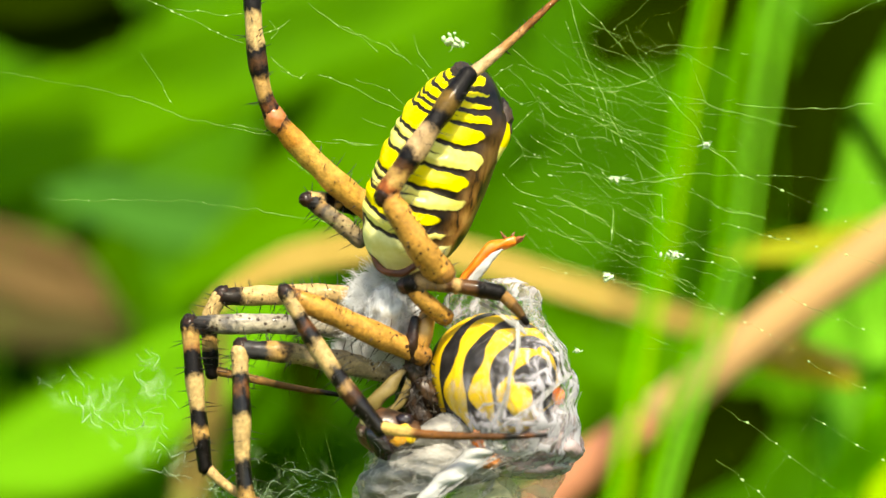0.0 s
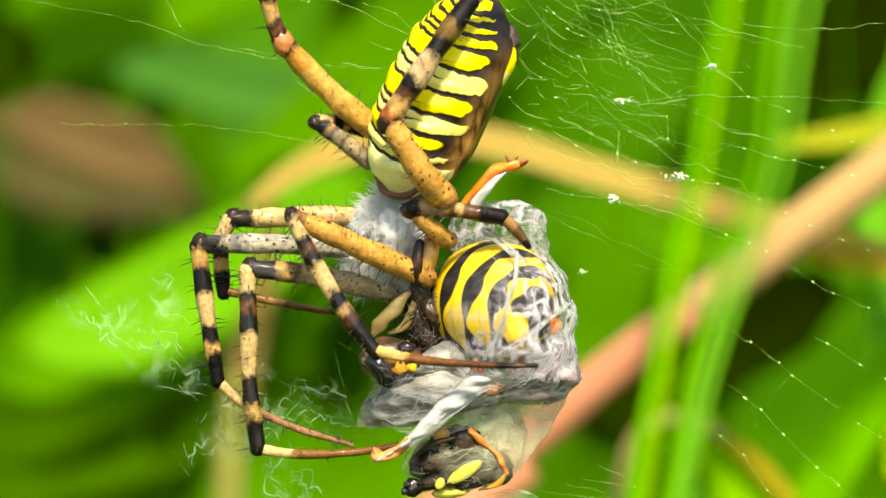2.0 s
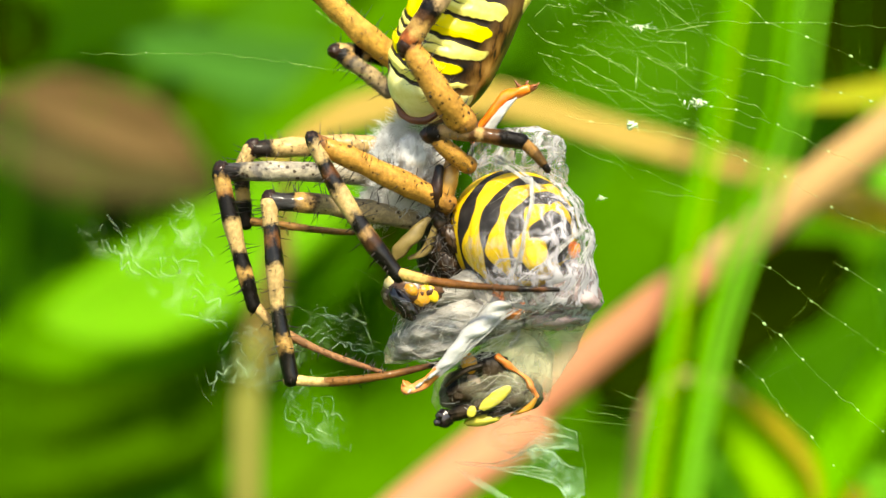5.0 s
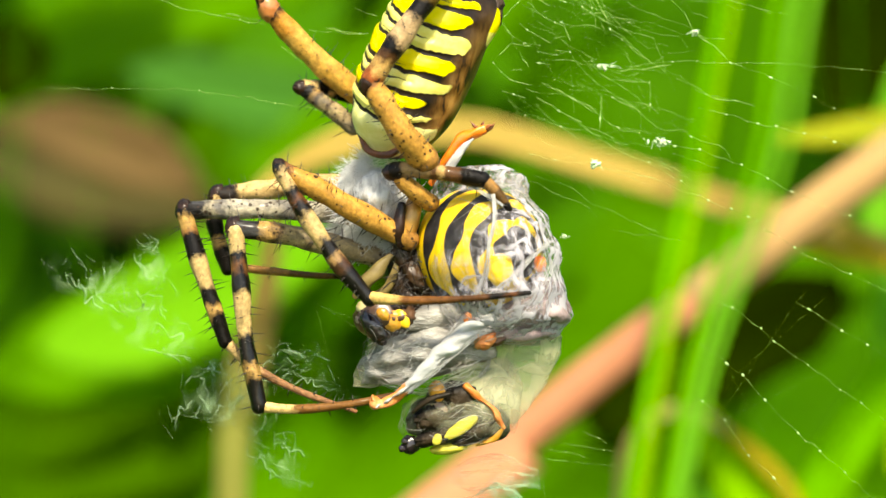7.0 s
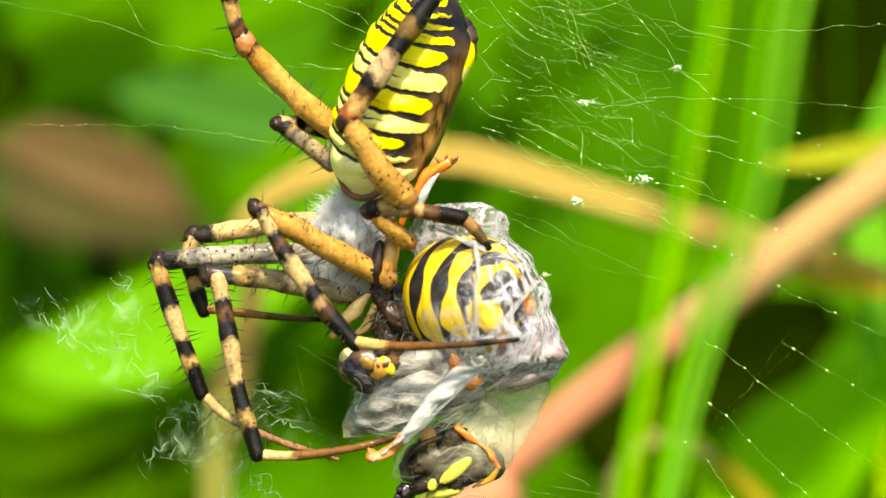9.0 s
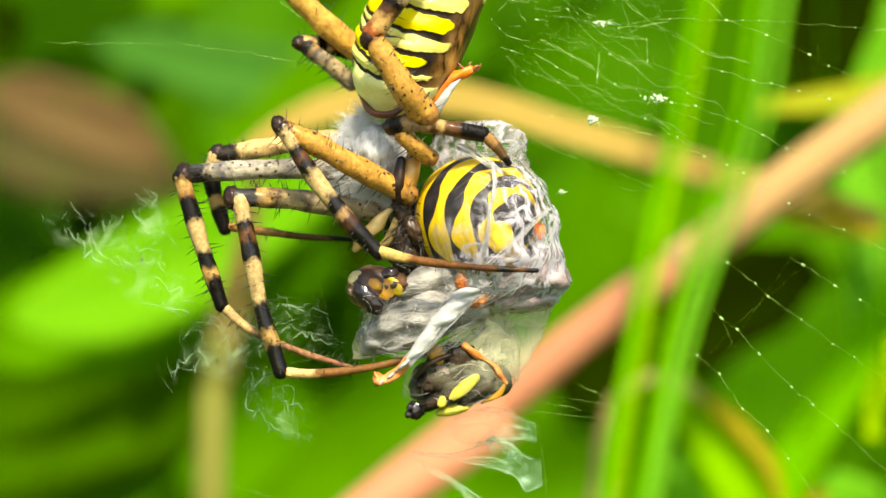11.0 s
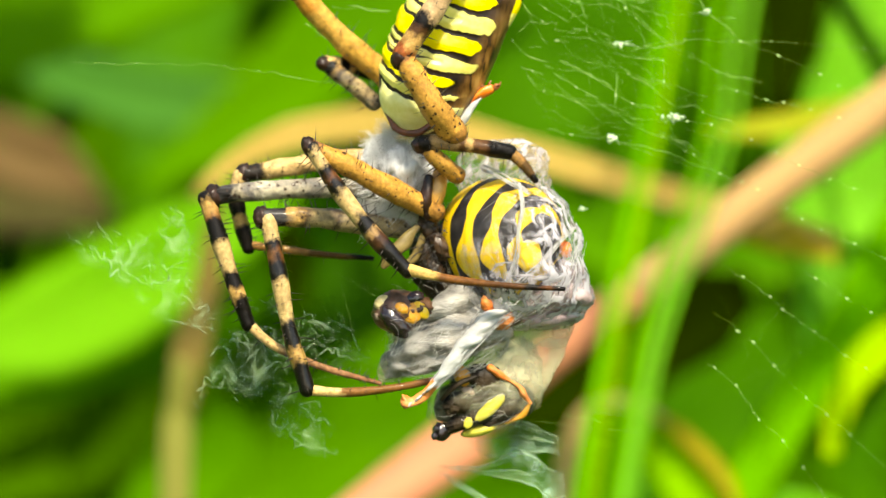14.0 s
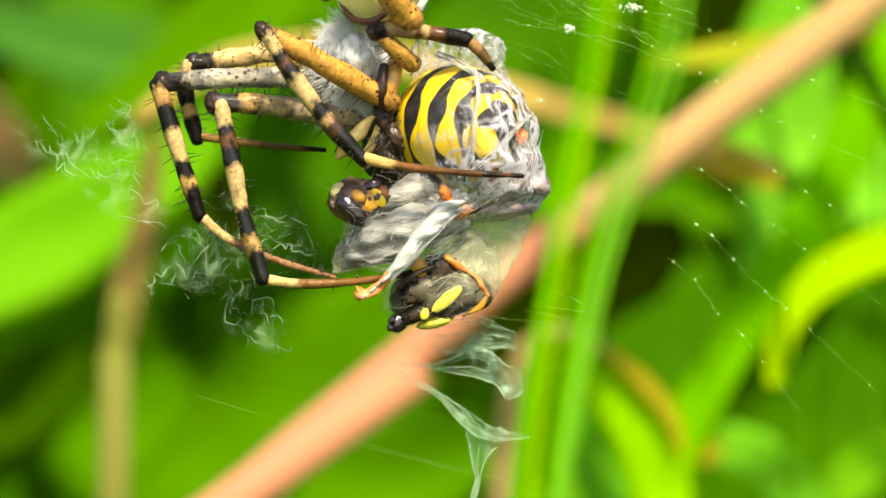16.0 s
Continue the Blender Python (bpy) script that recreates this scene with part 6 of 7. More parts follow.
leg_d = leg([(-3.858, 0.8, 0.6553), (-5.905, 0.6, 0.7988), (-8.062, 0.4, 0.7001), (-9.678, 0.2, 0.6501)], [(-9.774, 0.2, 0.6501), (-10.16, 0.2, -0.2165), (-10.16, 0.2, -1.42), (-10.06, 0.2, -2.576)],
            [(-10.16, 0.2, -2.383), (-8.522, 0.2, -2.744), (-6.605, 0.3, -3.158), (-4.689, 0.5, -3.456)], [m_femur_pale, m_tibia_d, m_tarsus_thin],
            [[0.48, 0.5, 0.47, 0.42], [0.4, 0.4, 0.38, 0.34], [0.22, 0.2, 0.16, 0.12]], (0.37, None), (34, 14, 10), seed=5)
leg_c = leg([(-2.675, -0.4, -2.508), (-4.584, -1.2, -2.056), (-6.656, -1.8, -1.617), (-8.543, -2.1, -1.424)], [(-8.718, -2.2, -1.468), (-8.648, -2.4, -3.696), (-8.59, -2.5, -6.245), (-8.265, -2.5, -8.891)],
            [(-8.358, -2.5, -8.845), (-6.602, -2.4, -9.09), (-4.289, -2.2, -9.021), (-1.974, -1.6, -8.719)], [m_femur_mottled, m_tibia_c, m_tarsus_long],
            [[0.5, 0.55, 0.5, 0.44], [0.40, 0.42, 0.38, 0.40], [0.27, 0.22, 0.18, 0.14]], (0.37, None), (34, 40, 14), seed=6)
leg([(-3.286, 1.6, 4.242), (-4.732, 1.2, 5.391), (-6.163, 0.8, 6.697), (-7.444, 0.5, 8.145)], [(-7.579, 0.4, 8.231), (-8.003, 0.3, 9.426), (-8.33, 0.2, 11.34), (-8.643, 0.2, 15.19)],
            [(-8.619, 0.2, 15.07), (-8.041, 0.2, 17.84), (-6.356, 0.2, 20.73)], [m_femur_back, m_tibia_up, m_tarsus_long],
            [[0.6, 0.58, 0.52, 0.46], [0.4, 0.4, 0.42, 0.36], [0.26, 0.2, 0.15]], (0.45, m_knee_red), (18, 24, 6), seed=8, slim=0.94)
leg([(-3.888, 1.4, 3.082), (-4.732, 1.2, 3.805), (-6.058, 1, 4.769)], [(-6.082, 1, 4.842), (-5.247, 1.6, 4.83), (-4.165, 2, 4.412)], [], [m_femur_mottled, m_tibia_d],
            [[0.42, 0.42, 0.4], [0.38, 0.34, 0.28]], (0.37, None), (22, 12, 0), seed=9)
leg([(-0.6003, -2.9, 1.455), (-1.461, -3.7, 2.535), (-2.14, -3.9, 3.552), (-2.732, -3.9, 4.622)], [(-2.778, -3.9, 4.668), (-1.911, -3.95, 5.939), (-0.8893, -3.8, 7.434), (0.5058, -3.2, 9.496)],
            [(0.6456, -3, 9.569), (1.339, -2.9, 10.14), (2.457, -2.6, 11.15), (4.465, -2, 13.11)], [m_femur, m_tibia_front, m_tarsus_up],
            [[0.66, 0.60, 0.54, 0.47], [0.46, 0.5, 0.48, 0.46], [0.28, 0.25, 0.18, 0.12]], (0.37, None), (26, 20, 8), seed=10, slim=0.93)
leg([(-0.374, -2, -0.257), (-1.022, -2.5, 0.2091), (-1.806, -2.7, 0.9493)], [(-1.896, -2.8, 1.087), (-0.9005, -2.9, 1.131), (0.3694, -2.9, 0.9467), (1.806, -2.7, 0.7178)],
            [(1.713, -2.7, 0.8104), (2.335, -2.8, 0.2082), (2.867, -2.8, -0.4854)], [m_femur, m_grip, m_tarsus_thin],
            [[0.42, 0.42, 0.36], [0.42, 0.4, 0.36, 0.4], [0.3, 0.26, 0.16]], (0.37, None), (14, 16, 8), seed=11)


# ---------------------------------------------------------------- prey
WASP_HOME = Vector((1.572, -0.6, -2.882))
wasp = thing("wrapped_wasp", WASP_HOME, "dead yellow and black wasp wrapped in white silk", "wasp")


def wasp_abdomen():
    """Rounded abdomen whose bands ring its tip; 'pattern' is above 0 on yellow."""
    fr = frame_of((0.56, -0.80, -0.12), (0, 0, 1))
    bm = bmesh.new()
    lay = bm.verts.layers.float.new("pattern")
    nu, nv = 160, 130
    edges = [25, 34.5, 46, 57.5, 69, 83, 96, 116]
    rows = []
    for i in range(nv + 1):
        t = math.pi * i / nv
        row = []
        for j in range(nu):
            a = 2 * math.pi * j / nu
            deg = math.degrees(t)
            step = 1 + 0.012 * ((deg / 26) % 1.0)
            q = Vector((math.cos(t) * 2.95, math.sin(t) * math.cos(a) * 2.62 * step, math.sin(t) * math.sin(a) * 2.62 * step))
            v = bm.verts.new(WASP_HOME + fr @ q)
            notch = 9.0 * abs(math.cos(a * 2.5 + 0.8)) ** 2 * 1.3 - 5.0 + 3.0 * math.cos(a * 4) * 1.0 + 4.5 * noise.noise(Vector((math.cos(a) * 3, math.sin(a) * 3, deg * 0.05)))
            best = -1.0
            for lo, hi in zip(edges[::2], edges[1::2]):
                best = max(best, min(deg - lo + 0.35 * notch, hi - deg + 0.75 * notch))
            v[lay] = max(-1, min(1, best * 0.2))
            row.append(v)
        rows.append(row)
    for i in range(nv):
        for j in range(nu):
            j2 = (j + 1) % nu
            bm.faces.new((rows[i][j], rows[i + 1][j], rows[i + 1][j2], rows[i][j2]))
    return bm


def wasp_material():
    m, n, l, b = nodes_of("wasp bands")
    at = n.new("ShaderNodeAttribute")
    at.attribute_name = "pattern"
    mr = n.new("ShaderNodeMapRange")
    mr.inputs["From Min"].default_value = -0.1
    mr.inputs["From Max"].default_value = 0.1
    l.new(at.outputs["Fac"], mr.inputs["Value"])
    t = noise_node(n, l, 1500, 4)
    yr = ramp_node(n, [(0.3, (0.74, 0.44, 0.008)), (0.7, (0.84, 0.56, 0.02))])
    kr = ramp_node(n, [(0.35, (0.006, 0.005, 0.005)), (0.75, (0.035, 0.03, 0.028))])
    l.new(t.outputs[0], yr.inputs[0])
    l.new(t.outputs[0], kr.inputs[0])
    mx = n.new("ShaderNodeMix")
    mx.data_type = "RGBA"
    l.new(mr.outputs[0], mx.inputs[0])
    l.new(kr.outputs[0], mx.inputs[6])
    l.new(yr.outputs[0], mx.inputs[7])
    l.new(mx.outputs[2], b.inputs["Base Color"])
    b.inputs["Roughness"].default_value = 0.55
    b.inputs["Specular IOR Level"].default_value = 0.2
    add_bump(n, l, b, t.outputs[0], 0.25, 0.00005)
    return m


part("abdomen", wasp_abdomen(), wasp_material(), wasp, "yellow abdomen ringed with black")
bm = bmesh.new()
blob(bm, (2.39, -3.42, -3.78), [0.54, 0.32, 0.68], lump=0.15)
part("side_spot", bm, m_yellow, wasp, "amber yellow spot")
part("side_spot", one(blob, (4.04, -2.55, -3.74), [0.26, 0.2, 0.36], lump=0.2), m_orange, wasp, "small orange spot")
rnd = random.Random(17)
bm = bmesh.new()
blob(bm, (-1.18, 0.2, -3.467), [1.35, 1.5, 1.75], lump=0.2, freq=1.6)
blob(bm, (-0.3362, 0, -4.778), [1.4, 1.2, 0.9], lump=0.2, freq=1.6)
part("thorax", bm, m_black, wasp, "black hairy thorax")
bm = bmesh.new()
for _ in range(90):
    p = Vector((-1.04, -1.2, -3.757)) + Vector((rnd.gauss(0, 0.75), rnd.uniform(-0.4, 0.3), rnd.gauss(0, 1.0)))
    d = Vector((rnd.gauss(0, 1), rnd.gauss(0, 0.4), rnd.gauss(0.2, 1))).normalized()
    tube(bm, [p, p + d * 0.45 + Vector((0, 0, 0.05)), p + d * 0.9], [0.012, 0.010, 0.004], step=0.3, seg=3, caps=False)
part("thorax_hair", bm, m_bristle_grey, wasp, "fine pale hairs over the thorax")

# orange leg that sticks out of the wrapping
bm = bmesh.new()
tube(bm, [(0.04736, -1, 0.9), (0.41, -1.2, 1.392), (1.058, -1.3, 2.16), (1.579, -1.3, 2.62), (2.1, -1.3, 2.8), (2.496, -1.3, 2.918)], [0.13, 0.16, 0.2, 0.22, 0.22, 0.19], lump=0.5, step=0.06)
wasp_leg = part("leg", bm, m_orange, wasp, "orange wasp leg sticking out", origin=(0.04736, -1, 1.161))
bm = bmesh.new()
for pts in ([(2.3, -1.3, 2.9), (2.12, -1.35, 3.06), (1.98, -1.35, 3.30)], [(2.5, -1.3, 2.85), (2.8, -1.3, 2.92), (2.975, -1.3, 3.134)], [(2.5, -1.3, 2.95), (2.46, -1.32, 3.12), (2.56, -1.32, 3.24)], [(2.6, -1.35, 2.9), (2.75, -1.4, 3.02), (2.9, -1.4, 3.0)]):
    tube(bm, pts, [0.11, 0.075, 0.02], step=0.08, seg=8, lump=0.3)
part("claw", bm, m_claw, wasp_leg, "small dark claws")
bm = bmesh.new()
tube(bm, [(0.7, -1.2, 1.2), (1.1, -1.35, 1.72), (1.6, -1.4, 2.25), (2.0, -1.4, 2.55)], [0.2, 0.19, 0.13, 0.04], lump=0.5, step=0.06)
part("silk_strip", bm, m_silk_white, wasp_leg, "white silk along the leg")


def sack(levels, seed, lump=0.12, seg=56, cover=None):
    """A closed wrapping drawn tight over what is inside it: rings from top to bottom."""
    bm = bmesh.new()
    lay = bm.verts.layers.float.new("cover")
    rings = []
    fine = []
    for (a, b, d), (a2, b2, d2) in zip(levels, levels[1:]):
        for k in range(6):
            t = k / 6
            fine.append((Vector(a).lerp(Vector(a2), t), Vector(b).lerp(Vector(b2), t), d + (d2 - d) * t))
    fine.append((Vector(levels[-1][0]), Vector(levels[-1][1]), levels[-1][2]))
    for a, b, d in fine:
        c = (a + b) / 2
        ring = []
        for j in range(seg):
            q = 2 * math.pi * j / seg
            p = c + (b - a) / 2 * math.cos(q) + Vector((0, -d * math.sin(q), 0))
            k = lump * noise.noise(p * 1.1 + Vector((seed, 0, 0))) + 0.4 * lump * noise.noise(p * 3.1 + Vector((seed, 5, 0)))
            p += (p - c).normalized() * k * 2
            v = bm.verts.new(p)
            v[lay] = cover(p) if cover else 1.0
            ring.append(v)
        rings.append(ring)
    for a, b in zip(rings, rings[1:]):
        for j in range(seg):
            bm.faces.new((a[j], b[j], b[(j + 1) % seg], a[(j + 1) % seg]))
    bm.faces.new(rings[0])
    bm.faces.new(rings[-1][::-1])
    return bm


def veil_cover(p):
    """The silk lies thickest over the tip and the legs below, thin over the striped back."""
    far_side = Vector((p.x, 0, p.z)) - Vector((WASP_HOME.x, 0, WASP_HOME.z))
    k = 0.5 * far_side.x - 0.62 * far_side.z + 0.9 * noise.noise(p * 0.8)
    upper = max(0.0, min(1.0, (far_side.z - 2.3) / 0.8))
    tip = math.exp(-0.7 * ((p.x - 3.4) ** 2 + (p.z + 2.6) ** 2))
    spot = math.exp(-1.6 * ((p.x - 2.39) ** 2 + (p.z + 3.75) ** 2)) + math.exp(-4.0 * ((p.x - 4.04) ** 2 + (p.z + 3.75) ** 2))
    return max(0.03 + 0.5 * upper, min(1.25, 0.54 + 0.55 * k + 0.45 * tip) * (1 - 0.8 * min(1.0, spot)))


part("silk_veil", sack([((0.5015, -0.4, -0.2626), (3.368, -0.4, 0.02401), .8), ((-0.2147, -0.5, -0.5962), (3.726, -0.4, -0.4059), 1.7), ((-0.667, -0.6, -1.024), (3.959, -0.5, -1.025), 2.3), ((-0.452, -0.7, -1.879), (4.55, -0.6, -1.882), 3.0),
                        ((-0.7602, -0.8, -3.302), (4.907, -0.6, -3.311), 3.3), ((-0.5702, -0.8, -4.727), (5.002, -0.6, -4.74), 3.2), ((-0.3331, -0.7, -5.923), (5.152, -0.5, -6.082), 2.5), ((0.8575, -0.6, -6.765), (4.562, -0.4, -6.854), 1.5), ((2.29, -0.5, -7.131), (3.726, -0.4, -7.189), .5)], 3, 0.10, cover=veil_cover),
     m_silk_veil, wasp, "sheer white silk wrapping")

def fibres(count, centre, radii, seed, length, radius, way, spread=0.6, face=None):
    """Silk strands laid over a rounded wrapping, on the side that faces the open air."""
    rnd = random.Random(seed)
    bm = bmesh.new()
    centre = Vector(centre)
    for _ in range(count):
        a, t = rnd.uniform(-2.9, -0.25), rnd.uniform(-0.9, 0.9)
        d = (Vector(way) + Vector((rnd.gauss(0, 1), 0, rnd.gauss(0, 1))) * spread).normalized()
        s = math.sqrt(1 - t * t)
        q = Vector((s * math.cos(a), s * math.sin(a), t))
        pts = []
        le = length * rnd.uniform(0.4, 1.3)
        curl = rnd.gauss(0, 0.25)
        for k in range(6):
            pts.append(centre + Vector((q.x * radii[0], q.y * radii[1], q.z * radii[2])) * rnd.uniform(0.99, 1.03))
            d = (d - q * d.dot(q)).normalized()
            q = (q + d * le / 5 / max(radii)).normalized()
            d = (d + q.cross(d) * curl).normalized()
        rr = radius * rnd.uniform(0.4, 1.6)
        tube(bm, pts, [rr * 0.6, rr, rr, rr, rr, rr * 0.5], step=0.5, seg=4, caps=False)
    return bm


link = thing("silk_sheet", (1.815, -0.4, 0.2628), "wrinkled translucent silk stretched between spider and prey", "spider silk")
part("sheet", sack([((0.3831, -0.2, 1.341), (2.658, -0.2, 1.461), .3), ((-0.09569, -0.3, 0.8611), (3.444, -0.3, 1.028), .7), ((-0.4544, -0.3, 0.2632), (3.731, -0.3, 0.3828), .9), ((-0.4544, -0.3, -0.4543), (3.85, -0.3, -0.3347), .8), ((0.02392, -0.2, -1.173), (3.616, -0.2, -1.173), .3)], 13, 0.16, cover=lambda p: 0.75 + 0.5 * noise.noise(p * 1.2)),
     m_silk_veil, link)
tagged(part("silk_strand", fibres(46, (1.72, -0.4, 0.2151), (1.9, 0.95, 1.0), 54, 1.8, 0.006, (0.6, 0, -0.6), 0.7), m_strand, link, "fine white silk strands"), kind="stuff")
tagged(part("silk_strand", fibres(34, (2.096, -0.6, -3.311), (2.75, 3.35, 3.2), 51, 3.0, 0.006, (0.35, 0, 0.9)), m_strand, wasp, "fine white silk strands"), kind="stuff")


def skein(bm, pts, radii, count, seed, radius=0.009):
    """A bundle of silk strands that twist along a line."""
    rnd = random.Random(seed)
    pts = [Vector(p) for p in pts]
    for _ in range(count):
        a, tw, s = rnd.uniform(0, 6.28), rnd.uniform(-2, 2), math.sqrt(rnd.random())
        line = []
        for k, (p, r) in enumerate(zip(pts, radii)):
            q = a + tw * k / len(pts) * 3
            line.append(p + Vector((math.cos(q), 0.6 * math.sin(q), math.sin(q) * 0.9)) * r * s * rnd.uniform(0.8, 1.2))
        tube(bm, line, [radius * rnd.uniform(0.5, 1.6)] * len(line), step=0.25, seg=4, caps=False)


for pts, rr, count in (([(2.444, -3, -0.6685), (2.375, -3.7, -1.69), (2.049, -3.9, -2.71), (1.822, -3.9, -3.734), (1.235, -3.6, -5.007)], [0.08, 0.10, 0.08, 0.12, 0.2], 16),
                       ([(4.5, -2.75, -2.9), (3.75, -3.25, -3.35), (3.1, -3.55, -3.95), (2.26, -3.7, -4.5), (1.4, -3.4, -5.15)], [0.1, 0.16, 0.14, 0.16, 0.25], 12),
                       ([(2.675, -3, -1.13), (1.875, -2.7, -0.3935), (1.077, -1.9, 0.2576)], [0.2, 0.25, 0.2], 22),
                       ([(4.66, -2.6, -3.686), (3.827, -3, -5.049), (2.441, -3.1, -5.963), (1.066, -2.6, -6.584)], [0.4, 0.5, 0.5, 0.3], 9)):
    bm = bmesh.new()
    skein(bm, pts, rr, count, 60 + count)
    tagged(part("silk_cord", bm, m_silk_thick, wasp, "loose cord of white silk"), kind="stuff")
m_husk = surface("dusky folded legs under silk", (0.14, 0.085, 0.085), (0.46, 0.36, 0.36), 1300, 0.45, 0.9, 0.00018, c3=(0.55, 0.40, 0.38))
bm = bmesh.new()
blob(bm, (3.464, -0.9, -5.433), [1.45, 1.6, 1.1], frame_of((0.9, 0, 0.3)), lump=0.35, freq=1.4)
tube(bm, [(2.238, -2.2, -5.804), (3.389, -2.5, -5.548), (4.477, -1.8, -5.836), (4.915, -1.2, -6.12)], [0.3, 0.42, 0.4, 0.2], lump=0.4)
tube(bm, [(2.016, -1.8, -6.539), (3.183, -1.9, -6.577), (4.271, -1.3, -6.631)], [0.2, 0.3, 0.2], lump=0.4)
part("folded_leg", bm, m_husk, wasp, "dusky legs folded under silk")

# the forward half of the prey with the lower wrapping
PARCEL_HOME = Vector((-0.2603, -0.8, -8.005))
parcel = thing("silk_parcel", PARCEL_HOME, "insect remains shrouded in grey silk with orange legs showing", "wrapped prey")
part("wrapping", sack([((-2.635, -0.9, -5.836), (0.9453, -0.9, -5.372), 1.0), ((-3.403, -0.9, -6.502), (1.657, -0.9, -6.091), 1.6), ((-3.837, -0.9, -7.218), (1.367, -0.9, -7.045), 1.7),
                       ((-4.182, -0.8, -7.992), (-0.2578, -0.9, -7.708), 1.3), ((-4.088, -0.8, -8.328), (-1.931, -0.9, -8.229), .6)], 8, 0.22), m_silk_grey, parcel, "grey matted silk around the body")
tagged(part("silk_strand", fibres(260, (-1.328, -0.9, -7.036), (2.75, 2.1, 1.68), 52, 2.4, 0.0065, (0.9, 0, 0.45), 0.6), m_strand, parcel, "fine white silk strands"), kind="stuff")
def film_cover(p):
    """Fuller between the two bodies, thin over the black thorax."""
    k = (p.z - PARCEL_HOME.z + 1.2) / 2.0 + 0.5 * (p.x - PARCEL_HOME.x) / 3.0 + 0.4 * noise.noise(p)
    edge = 0.4 * max(0.0, PARCEL_HOME.x - 1.1 - p.x)
    return max(0.04 + edge + 0.30 * noise.noise(p * 1.3), min(1.1, 0.30 + 1.1 * k))


part("film", sack([((0.4606, -0.7, -7.059), (2.136, -0.6, -7.074), .4), ((0.02785, -0.7, -7.537), (2.493, -0.6, -7.434), .7), ((-1.1, -0.7, -8.252), (2.729, -0.6, -8.275), 1.0),
                   ((-2.35, -0.8, -9.196), (2.75, -0.7, -9.343), 1.45), ((-2.5, -0.9, -10.14), (2.5, -0.9, -10.2), 1.5), ((-2.2, -0.9, -10.6), (1.7, -0.9, -10.6), 1.1), ((-1.8, -0.9, -10.95), (0.3, -0.9, -10.95), .5)], 9, 0.08, cover=film_cover), m_silk_film, parcel, "thin translucent silk film")


part("silk_flap", sack([((-3.8, -0.9, -6.3), (-2.2, -0.9, -6.6), .5), ((-4.1, -0.9, -7.2), (-2.2, -0.9, -7.6), .5), ((-4.4, -0.85, -8.0), (-2.6, -0.9, -8.2), .35), ((-4.45, -0.8, -8.45), (-3.6, -0.9, -8.5), .12)], 11, 0.1,
                       cover=lambda p: 0.75 + 0.6 * noise.noise(p * 1.1)), m_silk_film, parcel, "loose translucent flap of silk")


def skirt_cover(p):
    """Opaque where it leaves the wrapping, torn thin towards its lower end."""
    return max(0.0, min(1.0, 1.05 + 0.2 * (p.z + 8.25) + 0.4 * noise.noise(p * 0.9)))


part("silk_skirt", sack([((1.663, -0.8, -5.142), (3.578, -0.6, -5.162), .9), ((1.324, -0.8, -6.097), (4.45, -0.6, -6.122), .8), ((1.082, -0.8, -7.053), (4.25, -0.6, -7.08), .6), ((0.934, -0.8, -8.009), (3.72, -0.6, -8.157), .42),
                         ((0.9293, -0.9, -8.956), (3.05, -0.7, -9.176), .3), ((1.212, -1, -9.614), (2.45, -0.8, -9.881), .15)], 5, 0.05, cover=skirt_cover), m_silk_film, parcel, "taut translucent sheet of silk")
LEG_LINE = [(1.355, -2.6, -5.732), (0.4677, -2.8, -6.18), (-0.348, -2.9, -6.914), (-1.399, -2.9, -7.98), (-2.15, -2.8, -8.734)]
bm = bmesh.new()
tube(bm, LEG_LINE, [0.18, 0.32, 0.38, 0.29, 0.18], lump=0.6, step=0.08, seg=24)
cord = part("wrapped_leg", bm, m_silk_white, parcel, "leg bound tightly in thick white silk")
bm = bmesh.new()
skein(bm, LEG_LINE, [0.55, 0.58, 0.52, 0.40, 0.26], 60, 71, 0.010)
tagged(part("silk_skein", bm, m_silk_white, cord), kind="stuff")
bm = bmesh.new()
tube(bm, [(-2.057, -2.8, -8.641), (-2.571, -2.8, -9.06), (-3.085, -2.8, -9.338), (-3.412, -2.8, -9.384)], [0.21, 0.23, 0.18, 0.28], lump=0.8, step=0.05)
tube(bm, [(-3.2, -2.85, -9.34), (-3.42, -2.9, -9.2), (-3.5, -2.9, -9.02)], [0.12, 0.13, 0.05], lump=0.5, step=0.05)
foot = part("foot", bm, m_orange_raw, cord, "orange foot with pale silk on it")
bm = bmesh.new()
for cen, rad in (((-2.3, -3.0, -8.8), [0.3, 0.08, 0.14]), ((-2.85, -2.97, -9.2), [0.2, 0.06, 0.08]), ((-3.3, -3.04, -9.45), [0.16, 0.06, 0.1]), ((-2.6, -2.95, -8.98), [0.16, 0.06, 0.07])):
    blob(bm, cen, rad, frame_of((0.8, 0, 0.6)), lump=0.5, freq=3)
part("silk_scrap", bm, m_silk_white, foot, "scraps of white silk")
bm = bmesh.new()
for cen, rad, ax in (((0.52, -2.75, -5.5), [0.34, 0.24, 0.2], (0.3, 0, -0.9)), ((0.75, -2.75, -5.95), [0.34, 0.15, 0.16], (0.4, 0, -0.9)), ((1.15, -2.65, -6.3), [0.42, 0.28, 0.2], (0.85, 0, 0.35)), ((1.3, -2.6, -6.12), [0.3, 0.12, 0.14], (0.8, 0, 0.5))):
    blob(bm, cen, rad, frame_of(ax), lump=0.45, freq=2.4)
part("leg", bm, m_orange_raw, parcel, "folded orange leg under silk")
part("leg", one(blob, (1.66, -2.45, -6.3), [0.34, 0.16, 0.14], frame_of((0.9, 0, 0.4)), lump=0.4, freq=2.4), m_mask, parcel, "dark leg stub under silk")
bm = bmesh.new()
